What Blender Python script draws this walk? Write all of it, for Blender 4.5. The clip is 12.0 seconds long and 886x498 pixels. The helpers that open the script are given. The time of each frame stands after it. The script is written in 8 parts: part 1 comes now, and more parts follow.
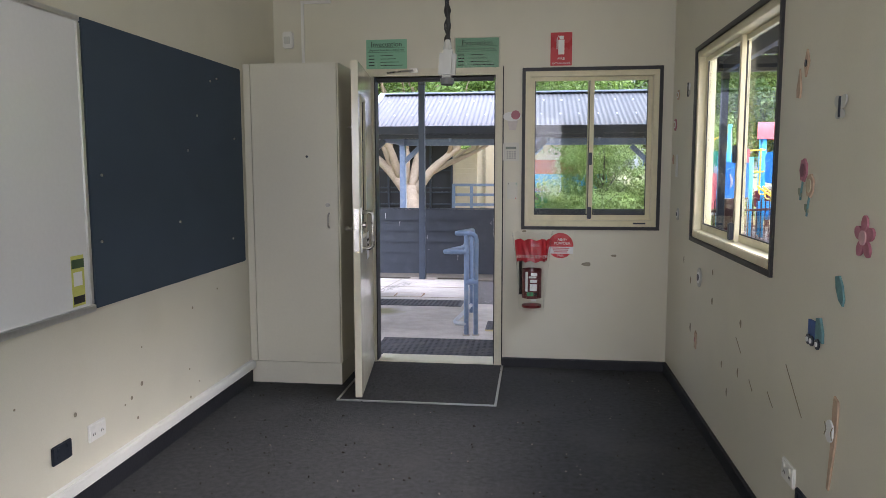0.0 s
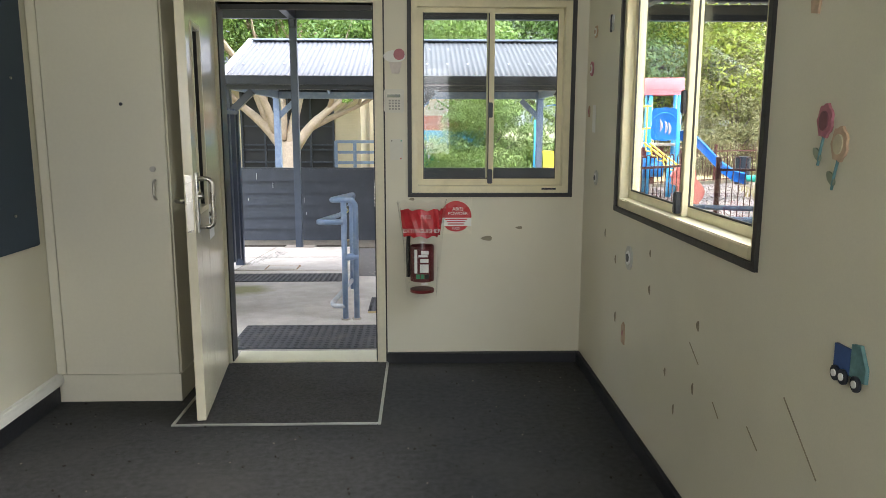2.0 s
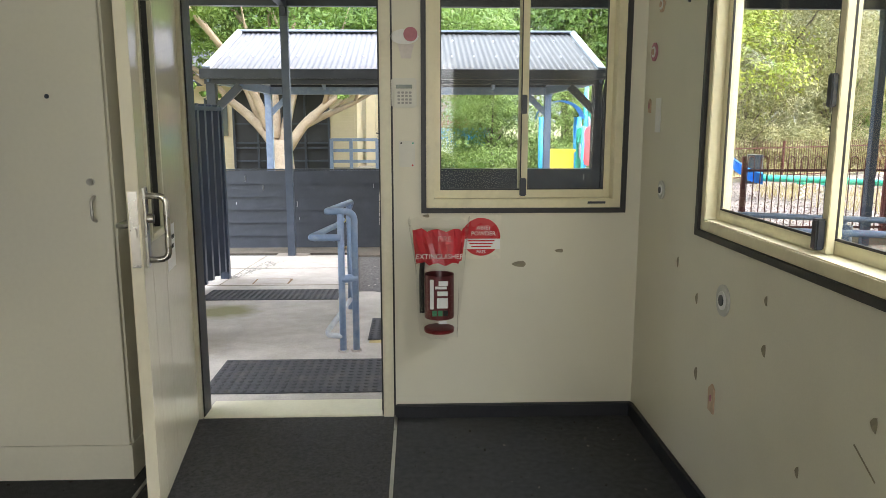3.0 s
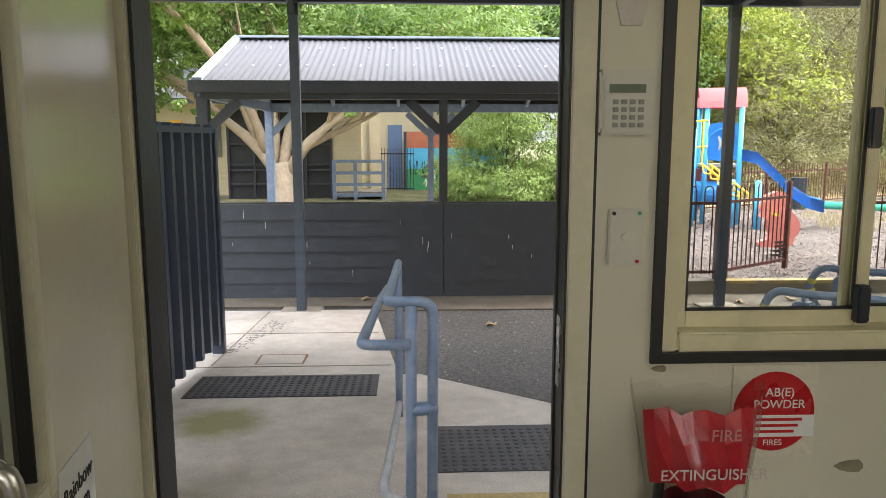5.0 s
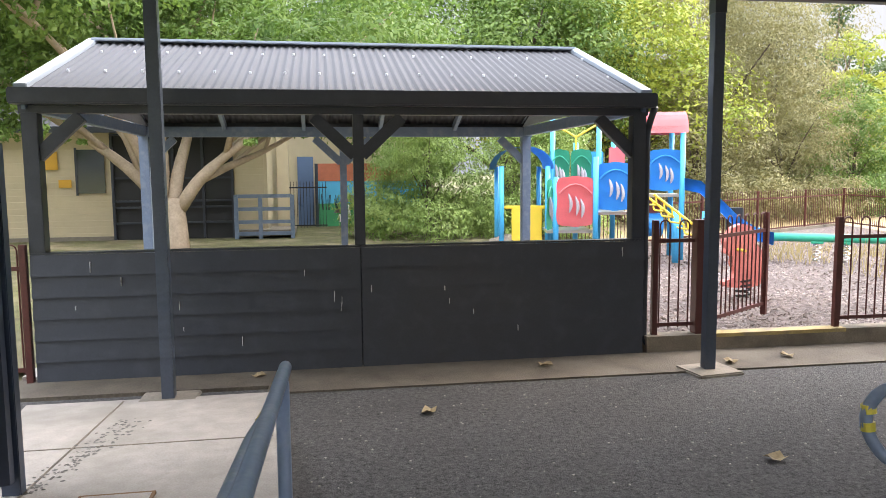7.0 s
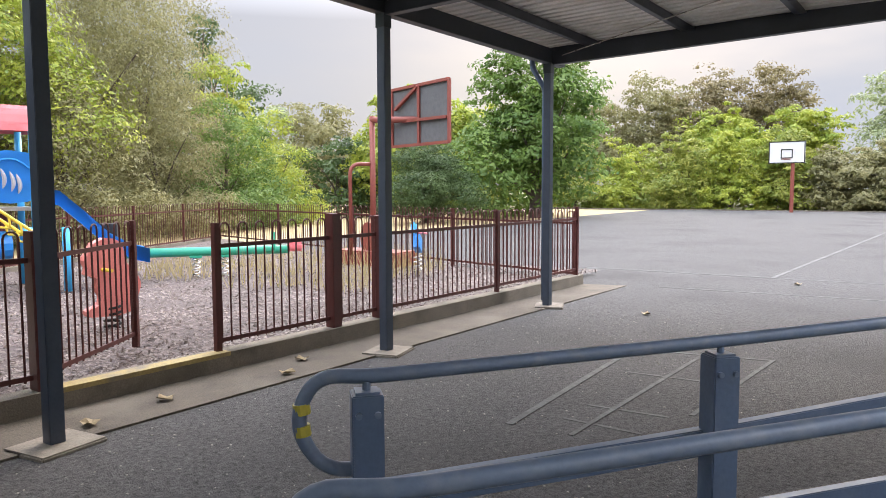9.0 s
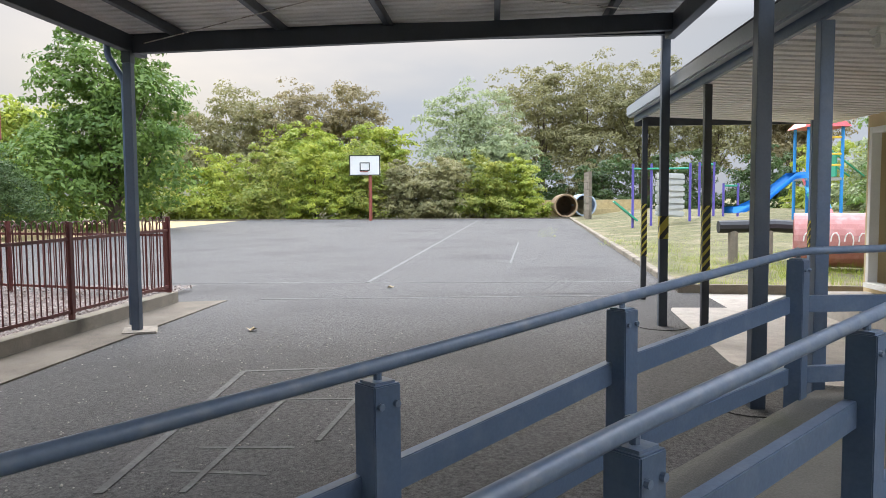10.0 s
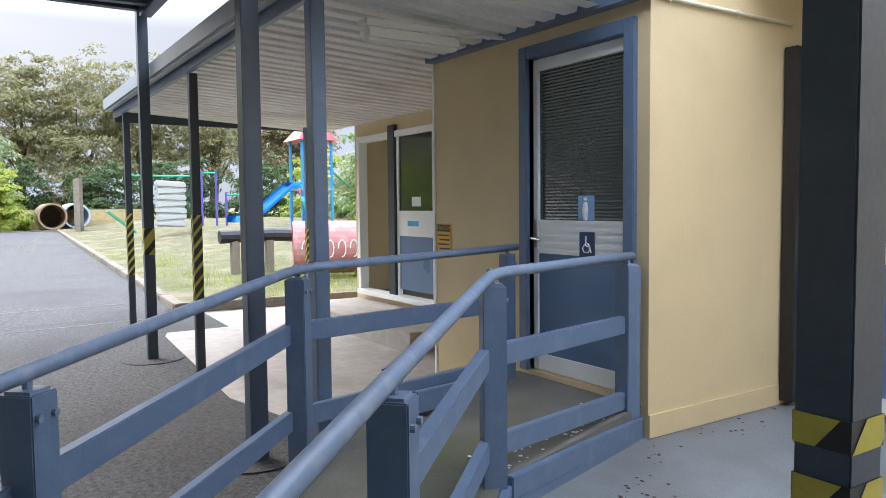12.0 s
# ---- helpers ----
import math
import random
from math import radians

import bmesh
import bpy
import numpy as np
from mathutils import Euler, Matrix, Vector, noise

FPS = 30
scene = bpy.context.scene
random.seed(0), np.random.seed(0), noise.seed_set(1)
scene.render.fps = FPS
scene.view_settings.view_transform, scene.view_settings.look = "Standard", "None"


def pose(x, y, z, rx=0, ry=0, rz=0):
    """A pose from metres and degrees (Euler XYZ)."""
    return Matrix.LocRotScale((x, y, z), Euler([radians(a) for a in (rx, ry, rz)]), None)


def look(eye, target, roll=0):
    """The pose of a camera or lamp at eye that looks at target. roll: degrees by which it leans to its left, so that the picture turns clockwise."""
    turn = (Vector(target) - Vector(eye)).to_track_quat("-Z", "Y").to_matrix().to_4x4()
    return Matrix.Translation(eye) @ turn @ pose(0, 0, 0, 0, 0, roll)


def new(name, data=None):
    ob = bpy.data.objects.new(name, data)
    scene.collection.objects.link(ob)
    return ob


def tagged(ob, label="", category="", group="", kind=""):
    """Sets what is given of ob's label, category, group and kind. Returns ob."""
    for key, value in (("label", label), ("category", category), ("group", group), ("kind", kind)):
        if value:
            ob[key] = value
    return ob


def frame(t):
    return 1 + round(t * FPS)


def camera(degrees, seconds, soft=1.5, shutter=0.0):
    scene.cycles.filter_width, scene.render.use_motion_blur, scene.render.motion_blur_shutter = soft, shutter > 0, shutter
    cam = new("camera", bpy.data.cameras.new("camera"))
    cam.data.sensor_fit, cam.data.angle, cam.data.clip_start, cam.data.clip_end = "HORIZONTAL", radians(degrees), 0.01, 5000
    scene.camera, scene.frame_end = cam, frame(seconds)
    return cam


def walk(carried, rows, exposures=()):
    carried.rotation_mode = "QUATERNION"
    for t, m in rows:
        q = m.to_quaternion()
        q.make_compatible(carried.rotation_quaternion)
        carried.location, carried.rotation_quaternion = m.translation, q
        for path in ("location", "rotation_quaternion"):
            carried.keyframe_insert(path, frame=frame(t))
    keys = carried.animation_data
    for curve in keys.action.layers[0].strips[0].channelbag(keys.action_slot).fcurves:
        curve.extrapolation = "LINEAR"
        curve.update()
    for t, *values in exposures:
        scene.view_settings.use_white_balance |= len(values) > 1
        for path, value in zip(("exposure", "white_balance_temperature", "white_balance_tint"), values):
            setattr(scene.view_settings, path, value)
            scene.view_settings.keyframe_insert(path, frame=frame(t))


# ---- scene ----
cam = camera(62.2, 12.0, soft=0.75)
PATH = [
    (0, (0.07, -0.068, 1.37), (-0.177, 1.905, 1.15), -0.1),
    (0.5, (0.091, -0.034, 1.356), (-0.026, 1.945, 1.089), -0.1),
    (1, (0.07, 0.149, 1.349), (0.044, 2.125, 1.045), 0.0),
    (1.5, (0.036, 0.469, 1.358), (0.065, 2.442, 1.033), 0.1),
    (2, (0.049, 0.872, 1.351), (0.109, 2.843, 1.016), 0.1),
    (2.5, (0.025, 1.296, 1.354), (0.098, 3.266, 1.016), 0.1),
    (2.7, (0.005, 1.453, 1.351), (0.075, 3.422, 1.011), 0.0),
    (4.3, (-0.352, 2.903, 1.393), (-0.265, 4.871, 1.047), 0.1),
    (4.5, (-0.393, 3.101, 1.375), (-0.311, 5.071, 1.044), -0.3),
    (5, (-0.51, 3.506, 1.405), (-0.42, 5.483, 1.11), -0.0),
    (5.5, (-0.579, 3.979, 1.394), (-0.487, 5.962, 1.145), -0.4),
    (6, (-0.58, 4.47, 1.346), (-0.463, 6.455, 1.13), -0.5),
    (6.5, (-0.512, 4.846, 1.371), (-0.335, 6.827, 1.156), -0.5),
    (6.7, (-0.492, 5.01, 1.355), (-0.266, 6.985, 1.146), -0.5),
    (8.3, (0.16, 6.278, 1.226), (1.213, 7.969, 1.045), -0.2),
    (8.5, (0.289, 6.392, 1.172), (1.513, 7.965, 1.002), -0.2),
    (9, (0.604, 6.586, 1.146), (2.231, 7.739, 0.987), -0.2),
    (9.5, (0.873, 6.787, 1.13), (2.766, 7.416, 0.984), -0.2),
    (10, (1.16, 6.928, 1.097), (3.15, 7.069, 0.963), -0.4),
    (10.5, (1.431, 6.964, 1.092), (3.408, 6.691, 0.964), -0.5),
    (11, (1.712, 6.885, 1.08), (3.61, 6.269, 0.956), -0.5),
    (11.5, (1.994, 6.675, 1.075), (3.785, 5.792, 0.955), -0.5),
    (12, (2.235, 6.489, 1.084), (3.91, 5.401, 0.964), -0.6),
]
walk(cam, [(t, look(eye, target, roll)) for t, eye, target, roll in PATH],
     exposures=[(0, 2.2, 6050, 22), (1, 2.35, 6250, 16), (1.5, 2.35, 6400, 14), (2.5, 2.45, 6600, 12), (4.3, 2.15, 7000, 12), (5.5, 1.85, 7050, 14), (6, 2.1, 7050, 14), (6.5, 1.65, 7000, 14), (8.5, 1.25, 6800, 15), (9.5, 0.8, 6650, 13), (10.5, 0.8, 6500, 9), (12, 1.15, 6200, 12)])

# ---- world, sun, lamps at wall openings ----
world = bpy.data.worlds.new("sky")
scene.world = world
world.use_nodes = True
wn = world.node_tree.nodes
sky = wn.new("ShaderNodeTexSky")
sky.sky_type = "NISHITA"
sky.sun_disc = False
sky.sun_elevation, sky.sun_rotation = radians(36), radians(73)
sky.air_density, sky.dust_density, sky.ozone_density = 1.0, 4.0, 1.0
cloudc = wn.new("ShaderNodeTexCoord")
cloudm = wn.new("ShaderNodeMapping")
cloudm.inputs["Scale"].default_value = (1.0, 1.0, 3.2)
cloudn = wn.new("ShaderNodeTexNoise")
cloudn.inputs["Scale"].default_value, cloudn.inputs["Detail"].default_value = 1.7, 5.0
cloudr = wn.new("ShaderNodeMapRange")
cloudr.inputs["From Min"].default_value, cloudr.inputs["From Max"].default_value = 0.3, 0.7
cloudr.inputs["To Min"].default_value, cloudr.inputs["To Max"].default_value = 0.45, 1.0
cloudw = wn.new("ShaderNodeMixRGB")
cloudw.inputs["Color2"].default_value = (7.6, 8.3, 9.5, 1)
wl = world.node_tree.links
wl.new(cloudc.outputs["Generated"], cloudm.inputs["Vector"])
wl.new(cloudm.outputs["Vector"], cloudn.inputs["Vector"])
wl.new(cloudn.outputs["Fac"], cloudr.inputs["Value"])
# an overcast dome, brighter overhead than at the horizon
sep = wn.new("ShaderNodeSeparateXYZ")
wl.new(cloudc.outputs["Generated"], sep.inputs["Vector"])
dome = wn.new("ShaderNodeMapRange")
dome.inputs["From Min"].default_value, dome.inputs["From Max"].default_value = 0.22, 0.6
dome.inputs["To Min"].default_value, dome.inputs["To Max"].default_value = 0.28, 2.2
wl.new(sep.outputs["Z"], dome.inputs["Value"])
domec = wn.new("ShaderNodeVectorMath")
domec.operation = "SCALE"
wl.new(dome.outputs["Result"], domec.inputs["Scale"])
wl.new(cloudr.outputs["Result"], cloudw.inputs["Fac"])
wl.new(sky.outputs["Color"], cloudw.inputs["Color1"])
bgn = wn["Background"]
bgn.inputs["Strength"].default_value = 0.15
wl.new(cloudw.outputs["Color"], domec.inputs[0])
wl.new(domec.outputs["Vector"], bgn.inputs["Color"])

sun = new("sun", bpy.data.lights.new("sun", "SUN"))
sun.data.energy, sun.data.angle, sun.data.color = 1.2, radians(30), (1.0, 0.96, 0.9)
sun.matrix_world = look((26, 8, 20), (0, 0, 0))


def opening_light(name, m, w, h, power):
    ob = new(name, bpy.data.lights.new(name, "AREA"))
    ob.data.shape, ob.data.size, ob.data.size_y = "RECTANGLE", w, h
    ob.data.energy, ob.data.color = power, (0.97, 0.99, 1.0)
    ob.matrix_world = m
    return ob


# ---- helpers ----
def part(name, bm, material, parent=None, label="", smooth=False):
    bmesh.ops.recalc_face_normals(bm, faces=bm.faces[:])
    me = bpy.data.meshes.new(name)
    bm.to_mesh(me)
    bm.free()
    me.materials.append(material)
    if smooth:
        for p in me.polygons:
            p.use_smooth = True
    ob = new(name, me)
    if parent is not None:
        ob.parent = parent
    if label:
        ob["label"] = label
    return ob


def thing(name, x, y, z, label, category, group="", kind="", rz=0):
    ob = new(name)
    ob.matrix_world = pose(x, y, z, 0, 0, rz)
    return tagged(ob, label, category, group, kind)


def box(bm, x0, x1, y0, y1, z0, z1, bevel=0.0):
    g = bmesh.ops.create_cube(bm, size=1.0, matrix=Matrix.Translation(((x0 + x1) / 2, (y0 + y1) / 2, (z0 + z1) / 2)) @ Matrix.Diagonal((x1 - x0, y1 - y0, z1 - z0, 1)))
    if bevel:
        es = list({e for v in g["verts"] for e in v.link_edges})
        bmesh.ops.bevel(bm, geom=es, offset=bevel, segments=2, affect="EDGES")
    return bm


def boxm(m, sx, sy, sz, bevel=0.0, bm=None):
    """A box of that size about the pose m."""
    bm = bm or bmesh.new()
    g = bmesh.ops.create_cube(bm, size=1.0, matrix=m @ Matrix.Diagonal((sx, sy, sz, 1)))
    if bevel:
        es = list({e for v in g["verts"] for e in v.link_edges})
        bmesh.ops.bevel(bm, geom=es, offset=bevel, segments=2, affect="EDGES")
    return bm


def B(x0, x1, y0, y1, z0, z1, bevel=0.0):
    return box(bmesh.new(), x0, x1, y0, y1, z0, z1, bevel)


def beam(a, b, w, h, bevel=0.0, bm=None):
    """A bar from a to b: w across, h high."""
    a, b = Vector(a), Vector(b)
    d = b - a
    q = d.to_track_quat("Y", "Z").to_matrix().to_4x4()
    return boxm(Matrix.Translation((a + b) / 2) @ q, w, d.length, h, bevel, bm)


def rounded(points, r, n=5):
    """The polyline with its inner corners rounded."""
    ps = [Vector(p) for p in points]
    out = [ps[0]]
    for a, b, c in zip(ps, ps[1:], ps[2:]):
        u, v = (a - b), (c - b)
        k = min(r, u.length * 0.49, v.length * 0.49)
        p, q = b + u.normalized() * k, b + v.normalized() * k
        for i in range(n + 1):
            s = i / n
            out.append((1 - s) ** 2 * p + 2 * s * (1 - s) * b + s * s * q)
    return out + [ps[-1]]


def tube(points, radius, sides=10, bm=None, caps=True):
    bm = bm or bmesh.new()
    ps = [Vector(p) for p in points]
    radii = radius if isinstance(radius, (list, tuple)) else [radius] * len(ps)
    rings, up = [], None
    for i, p in enumerate(ps):
        d = (ps[min(i + 1, len(ps) - 1)] - ps[max(i - 1, 0)]).normalized()
        if up is None:
            up = Vector((0, 0, 1)) if abs(d.z) < 0.9 else Vector((1, 0, 0))
        up = (up - d * up.dot(d)).normalized()
        side = d.cross(up)
        rings.append([bm.verts.new(p + radii[i] * (math.cos(2 * math.pi * k / sides) * up + math.sin(2 * math.pi * k / sides) * side)) for k in range(sides)])
    for a, b in zip(rings, rings[1:]):
        for k in range(sides):
            bm.faces.new((a[k], a[(k + 1) % sides], b[(k + 1) % sides], b[k]))
    if caps:
        bm.faces.new(rings[0][::-1])
        bm.faces.new(rings[-1])
    return bm


def prism(outline, z0, z1, bm=None):
    """A slab with that outline (counter-clockwise, in plan)."""
    bm = bm or bmesh.new()
    lo = [bm.verts.new((x, y, z0)) for x, y in outline]
    hi = [bm.verts.new((x, y, z1)) for x, y in outline]
    bm.faces.new(lo[::-1])
    bm.faces.new(hi)
    n = len(outline)
    for i in range(n):
        bm.faces.new((lo[i], lo[(i + 1) % n], hi[(i + 1) % n], hi[i]))
    return bm


def corrugated(m, length, width, pitch=0.076, depth=0.017, sharp=False):
    """A corrugated sheet in the plane of m: ribs run along its y, waves across its x."""
    bm = bmesh.new()
    n = max(2, int(width / pitch * (6 if not sharp else 1)))
    xs, zs = [], []
    if sharp:
        k = int(width / pitch)
        for i in range(k):
            x = i * pitch
            for f, z in ((0.0, 0), (0.55, 0), (0.65, depth), (0.9, depth)):
                xs.append(x + f * pitch)
                zs.append(z)
        xs.append(width)
        zs.append(0)
    else:
        for i in range(n + 1):
            xs.append(width * i / n)
            zs.append(depth / 2 * math.sin(2 * math.pi * width * i / n / pitch))
    a = [bm.verts.new(m @ Vector((x, 0, z))) for x, z in zip(xs, zs)]
    b = [bm.verts.new(m @ Vector((x, length, z))) for x, z in zip(xs, zs)]
    for i in range(len(a) - 1):
        bm.faces.new((a[i], a[i + 1], b[i + 1], b[i]))
    return bm


def lettering(name, text, m, size, material, parent):
    cu = bpy.data.curves.new(name, "FONT")
    cu.body, cu.size, cu.align_x, cu.align_y, cu.extrude = text, size, "CENTER", "CENTER", 0.0006
    tmp = bpy.data.objects.new(name + "_curve", cu)
    me = bpy.data.meshes.new_from_object(tmp)
    bpy.data.objects.remove(tmp)
    me.materials.clear()
    me.materials.append(material)
    ob = new(name, me)
    ob.parent = parent
    ob.matrix_basis = m
    return ob


# ---- materials ----
def mat(name, color, rough=0.6, metal=0.0, var=0.12, scale=6.0, bump=0.1, fine=60.0, spec=0.5, stain=None, stain_amount=0.0, stain_scale=2.0, rand=0.0):
    m = bpy.data.materials.new(name)
    m.use_nodes = True
    nt = m.node_tree
    b = nt.nodes["Principled BSDF"]
    b.inputs["Roughness"].default_value = rough
    b.inputs["Metallic"].default_value = metal
    b.inputs["Specular IOR Level"].default_value = spec
    tc = nt.nodes.new("ShaderNodeTexCoord")
    n1 = nt.nodes.new("ShaderNodeTexNoise")
    n1.inputs["Scale"].default_value, n1.inputs["Detail"].default_value = scale, 6.0
    n2 = nt.nodes.new("ShaderNodeTexNoise")
    n2.inputs["Scale"].default_value, n2.inputs["Detail"].default_value = fine, 3.0
    for n in (n1, n2):
        nt.links.new(tc.outputs["Object"], n.inputs["Vector"])
    add = nt.nodes.new("ShaderNodeMath")
    add.operation = "ADD"
    nt.links.new(n1.outputs["Fac"], add.inputs[0])
    nt.links.new(n2.outputs["Fac"], add.inputs[1])
    src = add.outputs[0]
    top = 1.4
    if rand:
        oi = nt.nodes.new("ShaderNodeObjectInfo")
        mr0 = nt.nodes.new("ShaderNodeMath")
        mr0.operation = "MULTIPLY_ADD"
        mr0.inputs[1].default_value = rand
        nt.links.new(oi.outputs["Random"], mr0.inputs[0])
        nt.links.new(src, mr0.inputs[2])
        src = mr0.outputs[0]
        top += rand
    mr = nt.nodes.new("ShaderNodeMapRange")
    mr.inputs["From Min"].default_value, mr.inputs["From Max"].default_value = 0.6, top
    mr.inputs["To Min"].default_value, mr.inputs["To Max"].default_value = 1 - var, 1 + var
    nt.links.new(src, mr.inputs["Value"])
    mul = nt.nodes.new("ShaderNodeVectorMath")
    mul.operation = "SCALE"
    mul.inputs[0].default_value = color
    nt.links.new(mr.outputs["Result"], mul.inputs["Scale"])
    out = mul.outputs["Vector"]
    if stain is not None:
        n3 = nt.nodes.new("ShaderNodeTexNoise")
        n3.inputs["Scale"].default_value, n3.inputs["Detail"].default_value = stain_scale, 8.0
        nt.links.new(tc.outputs["Object"], n3.inputs["Vector"])
        r3 = nt.nodes.new("ShaderNodeMapRange")
        r3.inputs["From Min"].default_value, r3.inputs["From Max"].default_value = 0.5, 0.72
        r3.inputs["To Min"].default_value, r3.inputs["To Max"].default_value = 0.0, stain_amount
        nt.links.new(n3.outputs["Fac"], r3.inputs["Value"])
        mx = nt.nodes.new("ShaderNodeMixRGB")
        mx.inputs["Color2"].default_value = (*stain, 1)
        nt.links.new(r3.outputs["Result"], mx.inputs["Fac"])
        nt.links.new(out, mx.inputs["Color1"])
        out = mx.outputs["Color"]
    nt.links.new(out, b.inputs["Base Color"])
    rr = nt.nodes.new("ShaderNodeMapRange")
    rr.inputs["To Min"].default_value, rr.inputs["To Max"].default_value = max(0.02, rough - 0.08), min(1, rough + 0.08)
    nt.links.new(n1.outputs["Fac"], rr.inputs["Value"])
    nt.links.new(rr.outputs["Result"], b.inputs["Roughness"])
    if bump:
        bp = nt.nodes.new("ShaderNodeBump")
        bp.inputs["Strength"].default_value, bp.inputs["Distance"].default_value = bump, 0.01
        nt.links.new(n2.outputs["Fac"], bp.inputs["Height"])
        nt.links.new(bp.outputs["Normal"], b.inputs["Normal"])
    return m


def glass_mat(name, tint=(1, 1, 1), rough=0.0):
    m = bpy.data.materials.new(name)
    m.use_nodes = True
    nt = m.node_tree
    out = nt.nodes["Material Output"]
    nt.nodes.remove(nt.nodes["Principled BSDF"])
    tr = nt.nodes.new("ShaderNodeBsdfTransparent")
    tr.inputs["Color"].default_value = (*tint, 1)
    gl = nt.nodes.new("ShaderNodeBsdfGlossy")
    gl.inputs["Roughness"].default_value = rough
    lw = nt.nodes.new("ShaderNodeLayerWeight")
    lw.inputs["Blend"].default_value = 0.5
    pw = nt.nodes.new("ShaderNodeMath")
    pw.operation = "POWER"
    pw.inputs[1].default_value = 4.0
    nt.links.new(lw.outputs["Facing"], pw.inputs[0])
    fr = nt.nodes.new("ShaderNodeMath")
    fr.operation = "MULTIPLY_ADD"
    fr.inputs[1].default_value, fr.inputs[2].default_value = 0.35, 0.018
    nt.links.new(pw.outputs[0], fr.inputs[0])
    mx = nt.nodes.new("ShaderNodeMixShader")
    nt.links.new(fr.outputs[0], mx.inputs["Fac"])
    nt.links.new(tr.outputs[0], mx.inputs[1])
    nt.links.new(gl.outputs[0], mx.inputs[2])
    nt.links.new(mx.outputs[0], out.inputs["Surface"])
    return m


def leaf_mat(name, color, hue_to, var=0.35):
    """Foliage: each leaf takes a tone of its own between two greens; light passes through."""
    m = bpy.data.materials.new(name)
    m.use_nodes = True
    nt = m.node_tree
    b = nt.nodes["Principled BSDF"]
    b.inputs["Roughness"].default_value = 0.55
    geo = nt.nodes.new("ShaderNodeNewGeometry")
    tc = nt.nodes.new("ShaderNodeTexCoord")
    n = nt.nodes.new("ShaderNodeTexNoise")
    n.inputs["Scale"].default_value, n.inputs["Detail"].default_value = 0.9, 3.0
    nt.links.new(tc.outputs["Object"], n.inputs["Vector"])
    mth = nt.nodes.new("ShaderNodeMath")
    mth.operation = "MULTIPLY_ADD"
    mth.inputs[1].default_value = 0.32
    nt.links.new(geo.outputs["Random Per Island"], mth.inputs[0])
    sub = nt.nodes.new("ShaderNodeMath")
    sub.operation = "MULTIPLY_ADD"
    sub.inputs[1].default_value, sub.inputs[2].default_value = 1.5, -0.4
    nt.links.new(n.outputs["Fac"], sub.inputs[0])
    nt.links.new(sub.outputs[0], mth.inputs[2])
    mx = nt.nodes.new("ShaderNodeMixRGB")
    mx.inputs["Color1"].default_value, mx.inputs["Color2"].default_value = (*color, 1), (*hue_to, 1)
    nt.links.new(mth.outputs[0], mx.inputs["Fac"])
    nt.links.new(mx.outputs["Color"], b.inputs["Base Color"])
    tl = nt.nodes.new("ShaderNodeBsdfTranslucent")
    nt.links.new(mx.outputs["Color"], tl.inputs["Color"])
    ms = nt.nodes.new("ShaderNodeMixShader")
    ms.inputs["Fac"].default_value = 0.4
    nt.links.new(b.outputs[0], ms.inputs[1])
    nt.links.new(tl.outputs[0], ms.inputs[2])
    nt.links.new(ms.outputs[0], nt.nodes["Material Output"].inputs["Surface"])
    return m


WALLPAINT = mat("wall_paint", (0.66, 0.63, 0.51), 0.38, var=0.04, scale=1.6, bump=0.05, fine=220, stain=(0.4, 0.37, 0.29), stain_amount=0.1, stain_scale=3.0)
CEILPAINT = mat("ceiling_paint", (0.8, 0.79, 0.74), 0.7, var=0.03)
CREAM = mat("cream_paint", (0.66, 0.62, 0.47), 0.4, var=0.06, scale=3, bump=0.05, stain=(0.35, 0.3, 0.2), stain_amount=0.15, stain_scale=7)
CREAMWIN = mat("cream_aluminium", (0.72, 0.66, 0.45), 0.35, var=0.05, bump=0.03, stain=(0.3, 0.26, 0.15), stain_amount=0.2, stain_scale=9)
LAMINATE = mat("cream_laminate", (0.68, 0.65, 0.54), 0.33, var=0.03, scale=2, bump=0.02)
DOORPAINT = mat("gloss_door_paint", (0.7, 0.65, 0.5), 0.16, var=0.04, scale=2.5, bump=0.04, fine=30)
BLACKVINYL = mat("black_vinyl", (0.013, 0.014, 0.018), 0.5, var=0.3, scale=8, bump=0.1)
BLACKTRIM = mat("black_trim", (0.015, 0.014, 0.013), 0.45, var=0.3)
CARPET = mat("charcoal_carpet", (0.07, 0.071, 0.072), 0.95, var=0.4, scale=35, bump=0.9, fine=420, spec=0.12, stain=(0.1, 0.098, 0.094), stain_amount=0.6, stain_scale=1.6)
MATTING = mat("ribbed_entry_mat", (0.075, 0.073, 0.073), 0.95, var=0.55, scale=70, bump=0.9, fine=300, spec=0.1, stain=(0.075, 0.07, 0.06), stain_amount=0.5, stain_scale=40)
ALU = mat("aluminium", (0.6, 0.6, 0.58), 0.3, 0.9, var=0.08, bump=0.05)
STEEL = mat("satin_steel", (0.5, 0.48, 0.44), 0.28, 1.0, var=0.1, bump=0.03)
WHITEPLASTIC = mat("white_plastic", (0.75, 0.74, 0.69), 0.35, var=0.03, bump=0.0)
GREYPLASTIC = mat("grey_plastic", (0.5, 0.5, 0.46), 0.45, var=0.04, bump=0.0)
DARKPLASTIC = mat("dark_plastic", (0.02, 0.025, 0.035), 0.35, var=0.1, bump=0.0)
PLATECREAM = mat("aged_cream_plastic", (0.62, 0.61, 0.54), 0.4, var=0.04, bump=0.0)
FOOTCONC = mat("dirty_concrete", (0.27, 0.235, 0.19), 0.9, var=0.25, scale=8, bump=0.4, stain=(0.12, 0.11, 0.09), stain_amount=0.7, stain_scale=5)
